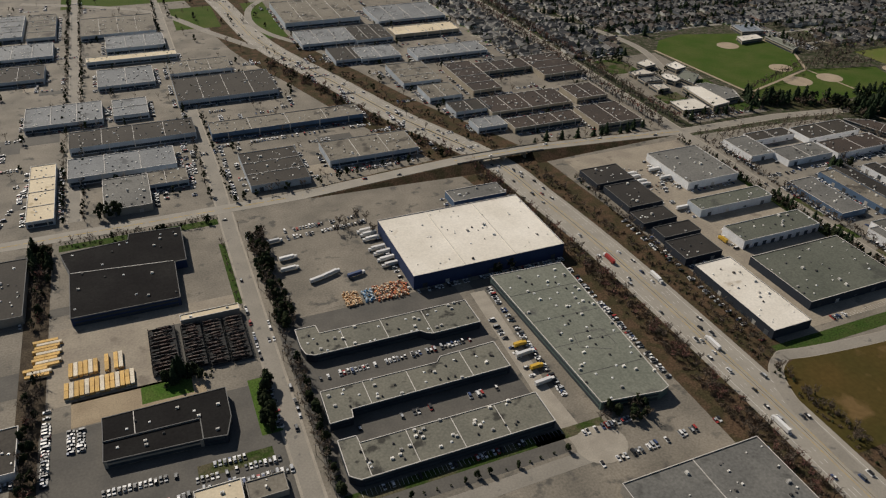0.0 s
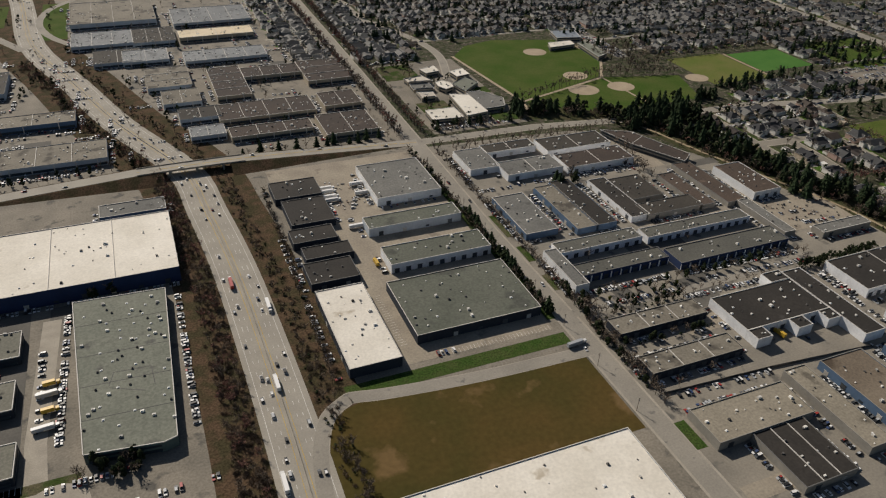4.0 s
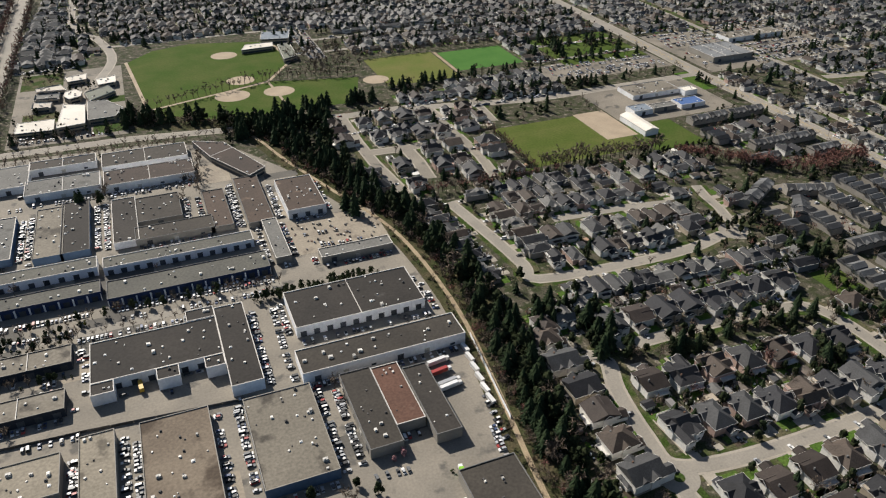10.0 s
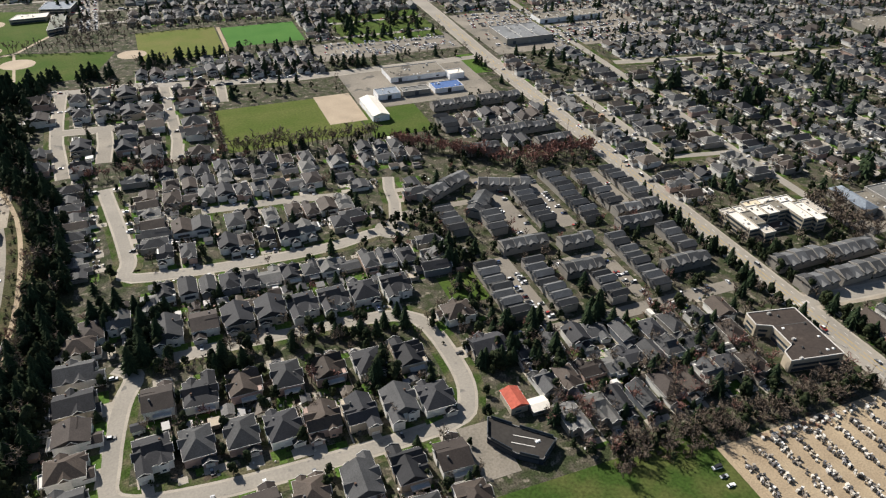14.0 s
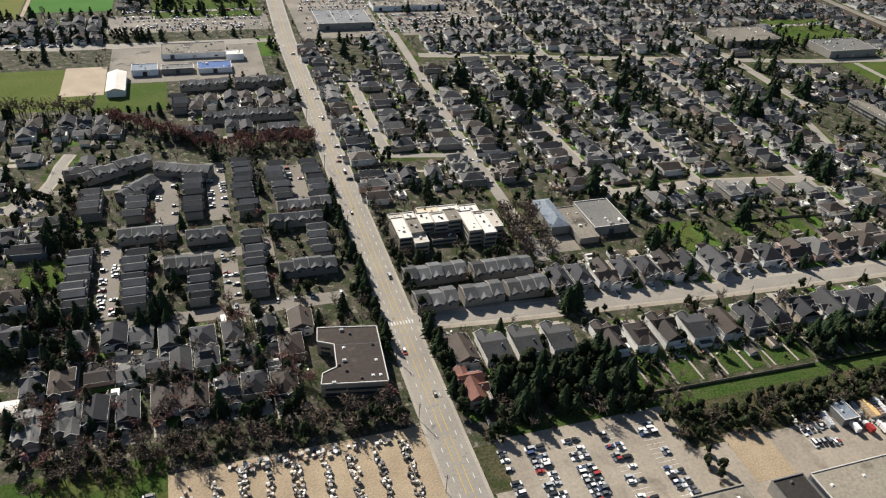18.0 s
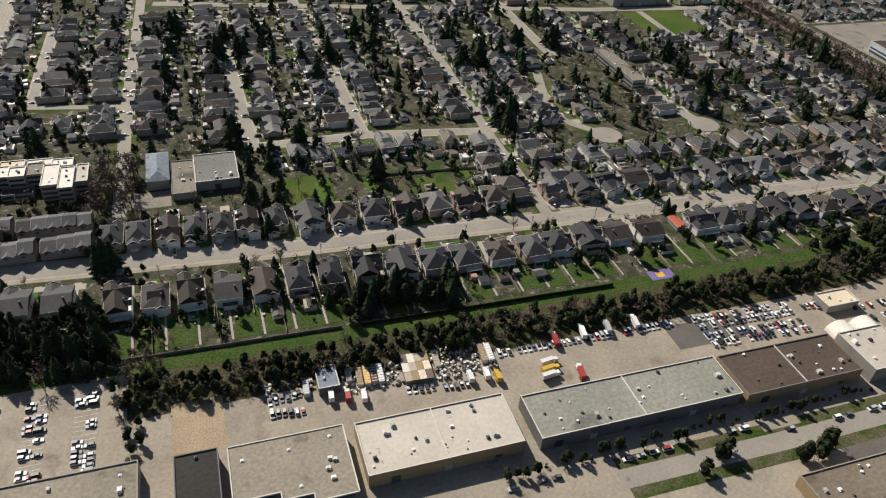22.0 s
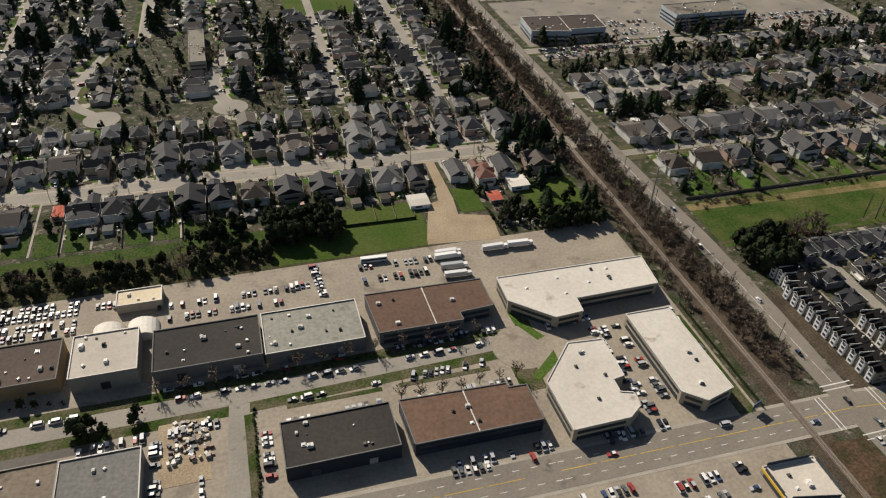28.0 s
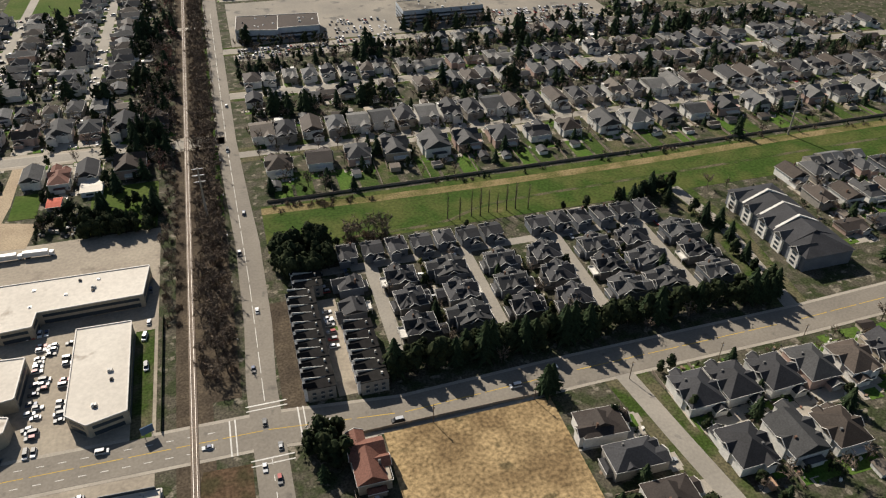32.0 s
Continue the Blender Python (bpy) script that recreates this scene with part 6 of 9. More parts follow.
def welded_roof(geo, material):
    """Roof slopes that cut into one another become one shell; lean-to roofs lower down stay apart."""
    obs = []
    pieces = islands(geo.v, geo.f)
    for verts, faces in ((pieces[0]), Geo.joined(pieces[1:])):
        g = Geo()
        g.v, g.f = list(verts), list(faces)
        obs.append(new("roof", g.mesh("roof", material)))
    mod = obs[0].modifiers.new("join", "BOOLEAN")
    mod.operation, mod.solver, mod.use_self, mod.object = "UNION", "EXACT", True, obs[1]
    me = bpy.data.meshes.new_from_object(obs[0].evaluated_get(bpy.context.evaluated_depsgraph_get()))
    found = islands([tuple(v.co) for v in me.vertices], [tuple(p.vertices) for p in me.polygons])
    out = []
    for verts, faces in found:
        m = bpy.data.meshes.new("roof" if not out else "side_roof")
        m.from_pydata(verts, [], faces)
        m.materials.append(MATS[material])
        out.append(m)
    for ob in obs:
        old = ob.data
        bpy.data.objects.remove(ob)
        bpy.data.meshes.remove(old)
    bpy.data.meshes.remove(me)
    return out


WIN = Geo().box(-0.9, -0.06, 0, 0.9, 0.04, 1.3).mesh("window", "window glass")
VAR = []
FAR_MATS = ["trim white"] + ["siding " + k for k in SIDING] + ["shingle " + k for k in SHINGLES]
KIND_OF = [None] * 24 + ["row"] * 3 + ["big"] * 9 + ["deep"] * 6 + ["town"] * 4 + ["red"] * 2
for k, kind in enumerate(KIND_OF):
    wall, roof, garage, chimney, dims, trim = house_geo(100 + k, kind)
    sh, sd = rng.choice(("charcoal", "charcoal", "grey", "grey", "charcoal", "umber", "grey", "silver", "brown", "charcoal")), rng.choice(("white", "white", "white", "pink", "slate", "beige", "greige"))
    if kind == "row":
        sh, sd = "charcoal", "slate"
    elif kind == "town":
        sh, sd = ("charcoal", "grey", "charcoal", "grey")[k % 4], ("stone", "slate")[k % 2]
    elif kind == "red":
        sh = "red"
    elif kind:
        sh = ("charcoal", "umber", "grey", "charcoal", "brown")[k % 5]
    VAR.append(dict(wall=wall.mesh("wall", "siding " + sd), roof=welded_roof(roof, "shingle " + sh), garage=garage.mesh("garage_door", "paint white"), chimney=chimney.mesh("chimney", "wall brown" if k % 3 == 0 else "wall grey"),
                    gutter=trim.mesh("gutter", "trim white"), dims=dims, tri=(wall.tris(), roof.tris(), trim.tris()), slots=(FAR_MATS.index("siding " + sd), FAR_MATS.index("shingle " + sh)),
                    words=f"{'low' if dims[1] < 12.5 and k < 24 else 'large two-storey' if kind in SIZED else 'two-storey'} suburban house with {sh if sh != 'red' else 'red-brown'} shingle roof and {sd} walls"))

OF_KIND = {kind: [v for v, q in zip(VAR, KIND_OF) if q == kind] for kind in ("row", "big", "deep", "town", "red")}
PLAIN = VAR[:24]
HOUSES.sort(key=lambda p: p[1] + 0.2 * p[0])
drive = Geo()
lawn = Geo()
patio = Geo()
soil = Geo()
shed = Geo()
clutter = Geo()
HEDGES = []
GARAGES = []
for i, (x, y, turn, kind) in enumerate(HOUSES):
    v = rng.choice(OF_KIND.get(kind, PLAIN))
    HOUSES[i] = (x, y, turn, kind, v)
    w, d, wd, gx, hy = v["dims"]
    c, s = math.cos(radians(turn)), math.sin(radians(turn))
    if kind in GARDEN and rng.random() < 0.95:
        dw = rng.choice((2.4, 2.8, 3.6, 5.0))
        p = [(gx - dw, -hy - wd - 7), (gx + dw, -hy - wd - 7), (gx + dw, -hy - wd), (gx - dw, -hy - wd)]
        drive.prism([(x + a * c - b * s, y + a * s + b * c) for a, b in p], -0.1, 0.09)
        if rng.random() < 0.45:
            p = [(-w / 2 - 0.9, -hy - wd - 2), (-w / 2, -hy - wd - 2), (-w / 2, hy + 3), (-w / 2 - 0.9, hy + 3)]
            drive.prism([(x + a * c - b * s, y + a * s + b * c) for a, b in p], -0.1, 0.085)
        if x > 1370 and y < 100 and rng.random() < 0.5:
            p = [(-w / 2, -hy - wd - 5.5), (w / 2, -hy - wd - 5.5), (w / 2, -hy - 0.4), (-w / 2, -hy - 0.4)]
            patio.prism([(x + a * c - b * s, y + a * s + b * c) for a, b in p], -0.1, 0.078)
        elif rng.random() < 0.75:
            sgn = -1 if gx > 0 else 1
            p = [(-sgn * 0.3, -hy - 6.5), (sgn * w * 0.6, -hy - 6.5), (sgn * w * 0.6, -hy - 0.4), (-sgn * 0.3, -hy - 0.4)]
            p = p if sgn > 0 else p[::-1]
            lawn.prism([(x + a * c - b * s, y + a * s + b * c) for a, b in p], -0.1, 0.07)
    if kind in GARDEN and rng.random() < 0.75 and is_free(x - s * -(hy + 8), y + c * (hy + 8), 3):
        ln = rng.uniform(6, 12)
        p = [(-w / 2 - 1, hy + 1.5), (w / 2 + 1, hy + 1.5), (w / 2 + 1, hy + ln), (-w / 2 - 1, hy + ln)]
        lawn.prism([(x + a * c - b * s, y + a * s + b * c) for a, b in p], -0.1, 0.066)
    if kind in GARDEN and rng.random() < 0.72:
        a, b = rng.choice((-1, 1)) * (w / 2 - 3.2), hy + rng.uniform(9, 13)
        gx2, gy2 = x + a * c - b * s, y + a * s + b * c
        if is_free(gx2, gy2, 3.0) and all(math.hypot(gx2 - ox, gy2 - oy) > (13 if kind in SIZED else 9.5) for i2 in (-1, 0, 1) for j2 in (-1, 0, 1) for ox, oy in CELLS.get((int(gx2 // 12) + i2, int(gy2 // 12) + j2), ())):
            GARAGES.append((gx2, gy2, turn + rng.choice((0, 90))))
    if kind in GARDEN and y < 330:
        for k2 in range(7):
            a, b = rng.uniform(-w / 2 - 2.5, w / 2 + 2.5), hy + rng.uniform(2.5, 11) if k2 < 5 else -hy - wd - rng.uniform(0.5, 6)
            px, py = x + a * c - b * s, y + a * s + b * c
            if is_free(px, py, 1.2):
                q, th = rng.uniform(0.3, 1.1), rng.uniform(0, 1.5)
                clutter.prism([(px + q * math.cos(th + t0) * f, py + q * math.sin(th + t0) * f) for t0, f in ((0, 1), (1.4, 0.7), (3.1, 1.1), (4.6, 0.8))], -0.05, rng.uniform(0.2, 1.5))
        for sd in (-1, 1):
            if rng.random() < 0.6:
                a, b0, b1 = sd * (w / 2 + 1.7), hy + 1, hy + rng.uniform(6, 11)
                if is_free(x + a * c - b1 * s, y + a * s + b1 * c, 1.0):
                    HEDGES.append((x + a * c - b0 * s, y + a * s + b0 * c, x + a * c - b1 * s, y + a * s + b1 * c))
    for _ in range((7 if x > 1370 and y < 480 else 3 if y < 300 else 5) if kind in GARDEN else 1):
        a, b = rng.uniform(-w / 2 - 2.5, w / 2 + 2.5), rng.choice((rng.uniform(hy + 2, hy + 9), -hy - wd - rng.uniform(1, 6)))
        p, q = rng.uniform(1.5, 3.5), rng.uniform(1.2, 3.0)
        if is_free(x + a * c - b * s, y + a * s + b * c, 2.5):
            rng.choice((patio, soil, lawn, patio, lawn)).prism([(x + (a + u) * c - (b + k2) * s, y + (a + u) * s + (b + k2) * c) for u, k2 in ((-p, -q), (p, -q), (p, q), (-p, q))], -0.1, rng.uniform(0.075, 0.12))
    if kind in GARDEN and rng.random() < 0.4:
        a, b = rng.uniform(-w / 2, w / 2), hy + rng.uniform(6, 9)
        if is_free(x + a * c - b * s, y + a * s + b * c, 2.5):
            p, q = rng.uniform(1.2, 2.2), rng.uniform(1.2, 3.0)
            shed.prism([(x + (a + u) * c - (b + k2) * s, y + (a + u) * s + (b + k2) * c) for u, k2 in ((-p, -q), (p, -q), (p, q), (-p, q))], 0, rng.uniform(2.2, 2.8))
tagged(setting("garden_beds", soil, "brush soil", "dug brown garden beds beside the houses", "garden bed"), kind="stuff")
tagged(setting("patios", patio, "side concrete", "pale concrete patios and paths", "patio"), kind="stuff")
tagged(part("garden_sheds", shed, "shed paint"), "small flat-roofed garden sheds behind the houses", "sheds", kind="stuff")
gw, gr = Geo().box(-3, -3.4, 0, 3, 3.4, 2.6), Geo().gable(-3, -3.4, 3, 3.4, 2.6, 1.5, 0.4, "y")
fw, fr = Geo().box(-2.8, -3, 0, 2.8, 3, 2.7), Geo().box(-3.0, -3.2, 2.7, 3.0, 3.2, 2.9)
sheds = []
for gx2, gy2, turn in GARAGES:
    g, r = (gw, gr) if rng.random() < 0.7 else (fw, fr)
    for q, slot in ((g, FAR_MATS.index("siding " + rng.choice(("white", "beige", "greige", "white")))), (r, FAR_MATS.index("shingle " + rng.choice(("grey", "charcoal", "silver", "taupe", "umber"))))):
        v, f = q.tris()
        sheds.append((v, f, slot, gx2, gy2, 0, turn, rng.uniform(0.85, 1.1)))
bake("back_garages", sheds, FAR_MATS, "small detached garages and sheds behind the houses", "garages")
tagged(part("garden_clutter", clutter, "junk mix"), "tubs, benches, toys and boxes in the gardens", "clutter", kind="stuff")
tagged(setting("driveways", drive, "side concrete", "pale concrete driveways in front of the houses", "driveway"), kind="stuff")
tagged(setting("garden_lawns", lawn, "grass", "small green front and back lawns", "lawn"), kind="stuff")
NEAR_HOUSES = 184
for x, y, turn, kind, v in HOUSES[:NEAR_HOUSES]:
    root = thing("house", x, y, v["words"] if kind not in ("town", "row") else "dark-roofed two-storey town house in a close row", "house", "suburban houses", turn)
    part("wall", v["wall"], "", root)
    part("chimney", v["chimney"], "", root)
    for k, me in enumerate(v["roof"]):
        part("side_roof" if k else "roof", me, "", root)
    if kind in GARDEN:
        part("garage_door", v["garage"], "", root)
    part("gutter", v["gutter"], "", root, "white gutters and eaves")
    w, d, wd, gx, hy = v["dims"]
    ob = part("window", WIN, "", root)
    ob.matrix_basis = pose((-1 if gx > 0 else 1) * w * 0.22 * U, (-hy - 1.45 if kind in GARDEN else -hy) * U, 1.0 * U)
far = []
for x, y, turn, kind, v in HOUSES[NEAR_HOUSES:]:
    (wv, wf), (rv, rf), (tv, tf) = v["tri"]
    size = rng.uniform(0.88, 1.06)
    slot = FAR_MATS.index("shingle " + rng.choice(("silver", "silver", "grey"))) if kind == "pale" else v["slots"][1] if rng.random() < (0.6 if y < 300 else 0.35) else FAR_MATS.index("shingle " + rng.choice(("grey", "charcoal", "charcoal", "umber", "silver", "brown", "grey") if x < 1370 else ("grey", "terrace", "silver", "charcoal", "taupe", "terrace", "silver", "grey")))
    far += [(wv, wf, v["slots"][0], x, y, 0, turn, size), (rv, rf, slot, x, y, 0, turn, size), (tv, tf, 0, x, y, 0, turn, size)]
bake("distant_houses", far, FAR_MATS, "distant dark-roofed suburban houses in rows", "houses")


def townhouses(x0, y0, x1, y1, e=6.0, turn=0.0):
    """A terrace: one long body with a stepped row of pitched roofs."""
    block(x0, y0, x1, y1, 1)
    root = thing("terrace", (x0 + x1) / 2, (y0 + y1) / 2, "long terrace of town houses with stepped dark shingle roofs", "terrace", "terraces", turn)
    w, d = x1 - x0, y1 - y0
    hx, hy = w / 2, d / 2
    part("wall", Geo().box(-hx, -hy, 0, hx, hy, e), "siding greige", root)
    n = max(2, int(max(w, d) / 7.5))
    for k in range(n):
        g = Geo()
        lift = rng.choice((0.0, 0.6, 1.2))
        jog = rng.choice((-1.5, 0.0, 1.5))
        if w > d:
            u0, u1 = -hx + w * k / n, -hx + w * (k + 1) / n
            g.gable(u0, -hy, u1, hy, e + lift, 2.6, 0.0, "x").gable(u0 + 1, -hy - 1.4, u1 - 1.5, 0, e - 0.3 + lift, 1.7, 0.2, "y")
            g.box(u0, -hy - 0.4, e - 0.2, u1, hy + 0.4, e + lift)
        else:
            u0, u1 = -hy + d * k / n, -hy + d * (k + 1) / n
            g.gable(-hx - 0.4 + jog, u0, hx + 0.4 + jog, u1, e + lift, 2.3, 0.0, "x").gable(hx * 0.2, u0 + 1.4, hx + 1.4 + jog, u1 - 1.4, e - 0.5 + lift, 1.6, 0.2, "x").gable(-hx - 1.6 + jog, u0 + 1.2, -hx * 0.1, u1 - 2.0, e - 0.3 + lift, 1.8, 0.2, "x")
            g.box(-hx - 0.4, u0, e - 0.2, hx + 0.4, u1, e + lift)
        part("roof", g, "shingle terrace" if k % 3 else "shingle grey", root)
        edge = Geo().gable(u0 - 0.02, -hy - 0.2, u0 + 0.38, hy + 0.2, e + lift + 0.12, 2.6, 0.0, "x") if w > d else Geo().box(-hx - 0.3, u0 - 0.02, e - 0.2, hx + 0.3, u0 + 0.2, e + 0.35)
        part("party_wall", edge, "siding greige" if w > d else "shingle silver", root)
        ob = part("window", WIN, "", root)
        ob.matrix_basis = pose((u0 + 3) * U, -(hy + 0.03) * U, 3.6 * U) if w > d else pose((hx + 0.03) * U, (u0 + 3) * U, 3.6 * U, 0, 0, 90)


for q in ((1250, 203, 1262, 258), (1286, 199, 1298, 278), (1312, 209, 1323, 268), (1339, 209, 1350, 268), (1312, 196, 1350, 207), (1181, 113, 1193, 172), (1214, 109, 1226, 165), (1208, 180, 1244, 191), (1304, 180, 1341, 189),
          (1285, 107, 1296, 173), (1328, 137, 1339, 172), (1304, 122, 1340, 133), (1236, 140, 1266, 152), (1250, 106, 1261, 136), (1250, 171, 1276, 181), (1184, 214, 1196, 250), (1212, 206, 1224, 250), (1378, 96, 1419, 110), (1422, 93, 1463, 106), (1378, 70, 1404, 84), (1408, 70, 1434, 84), (1437, 70, 1464, 84),
          (2540, -108, 2580, -97), (1252, 430, 1297, 442), (1301, 430, 1346, 442), (1269, 356, 1346, 367), (1312, 324, 1346, 335), (1245, 380, 1257, 410), (1243, 329, 1276, 340)):
    townhouses(*q)
hall = thing("apartment_house", 2480, -160, "long three-storey apartment house with a dark hipped roof and white gables", "apartment house")
body = part("wall", Geo().box(-15, -35, 0, 15, 35, 9), "siding slate", hall)
part("roof", Geo().hip(-15, -35, 15, 35, 9, 5.5, 0.8), "shingle charcoal", hall)
for k in range(5):
    y = -28 + 14 * k
    gable = part("gable", Geo().box(-16.4, y - 3.6, 0, -14, y + 3.6, 9.3), "siding white", hall, "white gabled bay")
    part("gable_roof", Geo().gable(-16.6, y - 3.6, -4, y + 3.6, 9.3, 3.0, 0.3, "x"), "shingle grey", gable)
    part("bargeboard", Geo().rake_side(y - 3.95, y + 3.95, -17.1, -16.92, 9.4, 3.1), "trim white", gable)
    for z in (1.2, 4.0, 6.8):
        part("window", Geo().box(-16.46, y - 1.8, z, -16.4, y + 1.8, z + 1.5), "window glass", gable)
    if 0 < k < 4:
        part("raised_roof" if k != 2 else "ridge_roof", Geo().gable(-15, y - 7 + 0.3, 15, y + 6.6, 9, 6.1 if k != 2 else 6.9, 0.8, "y"), "shingle charcoal", hall)
        part("fire_wall", Geo().gable(-15, y + 6.7, 15, y + 7.0, 9.05, 7.1, 0.6, "y"), "trim white", hall)
block(2464, -196, 2496, -124, 1)
for cx, cy, length, turn in ((1203, 281, 52, 29), (1219, 247, 32, 50), (1251, 270, 42, -22)):
    townhouses(cx - length / 2, cy - 6, cx + length / 2, cy + 6, 6.0, turn)

# gardens behind the row that backs onto the tree belt
lots = Geo()
paths = Geo()
for k in range(29):
    x = 1478 + 16.2 * k
    if k % 5 != 3:
        lots.box(x - 6.6, -21 + (k % 3), -0.1, x + 6.6, 3 - 2 * (k % 2), 0.09)
    paths.box(x + 7.2, -20, -0.1, x + 8.4, 36, 0.1)
setting("back_gardens", lots, "rough grass", "long green back gardens in a row", "lawn")
setting("garden_paths", paths, "side concrete", "pale concrete paths between the gardens", "path")

# gardens between the street and the road behind it
for k in (0, 2, 3, 5, 6):
    x = 1606 + 16.4 * k
    slab("long_lawn", x - 5.6, 96 + 3 * (k % 3), x + 4.4, 122 + 4 * ((k * 2) % 4), 0.074 + 0.001 * (k % 4), ("grass", "rough grass", "grass", "patchy verge")[k % 4], "long green fenced back garden", "lawn")
# lawns behind the row that backs onto the greenway
for k in range(40):
    x = 2211 + 13.2 * k
    if k % 4 != 2:
        slab("back_lawn", x - 5.6, -51, x + 5.4, -24 + 4 * (k % 3), 0.075 + 0.001 * (k % 5), ("grass", "rough grass", "patchy verge")[k % 3], "green fenced back lawn", "lawn")

# ---- trees ----
def conifer_geo(seed, tiers=9, n=9, sides=6):
    r = random.Random(seed)
    h = 15.0
    crown = Geo()
    for k in range(tiers):
        t = k / tiers
        z = 1.2 + (h - 2.2) * t
        rad = 4.6 * (1 - t) ** 0.75 + 0.35
        top = z + (2.6 - t) * 9 / tiers * (0.8 if tiers < 9 else 1.0)
        v = [(0, 0, top)]
        a0 = r.uniform(0, 1)
        for i in range(2 * n):
            a = a0 + i * math.pi / n
            q = rad * (r.uniform(0.85, 1.2) if i % 2 == 0 else r.uniform(0.5, 0.65))
            v.append((q * math.cos(a), q * math.sin(a), z + (r.uniform(-0.6, 0.1) if i % 2 == 0 else 0.4)))
        crown.add(v, [(0, 1 + i, 1 + (i + 1) % (2 * n)) for i in range(2 * n)])
    return Geo().tube((0, 0, 0), (0, 0, h * 0.8), 0.35, 0.08, sides), crown


def bare_geo(seed, limbs=10, twigs_each=26, thick=0.8, sides=6):
    """Trunk, rising limbs and a haze of thin twigs."""
    r = random.Random(seed)
    trunk, twigs = Geo(), Geo()
    h = 11.5
    trunk.tube((0, 0, 0), (0, 0, h * 0.45), 0.28, 0.16, sides)
    for k in range(limbs):
        a, up = k * 2.4 + r.uniform(-0.4, 0.4), r.uniform(0.65, 1.3)
        p = Vector((0, 0, h * r.uniform(0.22, 0.45)))
        q = p + Vector((math.cos(a) * (1.2 - up * 0.6), math.sin(a) * (1.2 - up * 0.6), up)) * h * 0.42
        trunk.tube(p, q, 0.12, 0.04, 3)
        for j in range(twigs_each):
            c = p.lerp(q, r.uniform(0.3, 1.08))
            d = Vector((r.gauss(0, 1), r.gauss(0, 1), r.gauss(0.6, 0.7))).normalized() * r.uniform(1.0, 2.6)
            s = d.cross(Vector((r.gauss(0, 1), r.gauss(0, 1), r.gauss(0, 1)))).normalized() * r.uniform(0.10, 0.2) * thick
            twigs.add([tuple(c - s), tuple(c + s), tuple(c + d)], [(0, 1, 2)])
    return trunk, twigs


def brush_geo(seed, stems=90, thick=1.0):
    """A thicket of thin stems leaning outwards from several roots."""
    r = random.Random(seed)
    g = Geo()
    roots = [(r.gauss(0, 1.1), r.gauss(0, 1.1)) for _ in range(5)]
    for k in range(stems):
        x, y = roots[k % 5]
        c = Vector((x + r.gauss(0, 0.5), y + r.gauss(0, 0.5), r.uniform(0.0, 1.3)))
        d = Vector((r.gauss(0, 0.75), r.gauss(0, 0.75), abs(r.gauss(0.9, 0.4)))).normalized() * r.uniform(1.0, 2.6)
        s = d.cross(Vector((r.gauss(0, 1), r.gauss(0, 1), r.gauss(0, 1)))).normalized() * r.uniform(0.1, 0.22) * thick
        g.add([tuple(c - s), tuple(c + s), tuple(c + d)], [(0, 1, 2)])
    return Geo().tube((0, 0, 0), (0, 0, 1.6), 0.12, 0.05, 3), g


def poplar_geo(seed):
    """A tall straight trunk with short steep twigs close to it."""
    r = random.Random(seed)
    trunk, crown = Geo(), Geo()
    h = r.uniform(15, 18)
    trunk.tube((0, 0, 0), (r.uniform(-0.4, 0.4), r.uniform(-0.4, 0.4), h), 0.35, 0.06, 5)
    for _ in range(46):
        z, a = r.uniform(3, h - 1), r.uniform(0, math.tau)
        ln = r.uniform(0.7, 1.7) * (1.1 - 0.5 * z / h)
        crown.tube((0, 0, z), (ln * math.cos(a), ln * math.sin(a), z + r.uniform(1.2, 2.4)), 0.09, 0.03, 3)
    return trunk, crown


def lump(g, c, rx, rz, r, n=5):
    """An uneven closed clump inside a crown, so that no light falls through it."""
    v = [(c.x, c.y, c.z + rz * r.uniform(0.85, 1.15))]
    for ring, zz in ((0, 0.4), (1, -0.45)):
        for i in range(n):
            a, q = (i + 0.5 * ring) * math.tau / n, rx * r.uniform(0.72, 1.1)
            v.append((c.x + q * math.cos(a), c.y + q * math.sin(a), c.z + rz * (zz + r.uniform(-0.15, 0.15))))
    v.append((c.x, c.y, c.z - rz * 0.9))
    f = []
    for i in range(n):
        j = (i + 1) % n
        f += [(0, 1 + i, 1 + j), (1 + i, 1 + n + i, 1 + j), (1 + j, 1 + n + i, 1 + n + j), (1 + n + j, 1 + n + i, 2 * n + 1)]
    g.add([(x, y, max(z, 0.1)) for x, y, z in v], f)


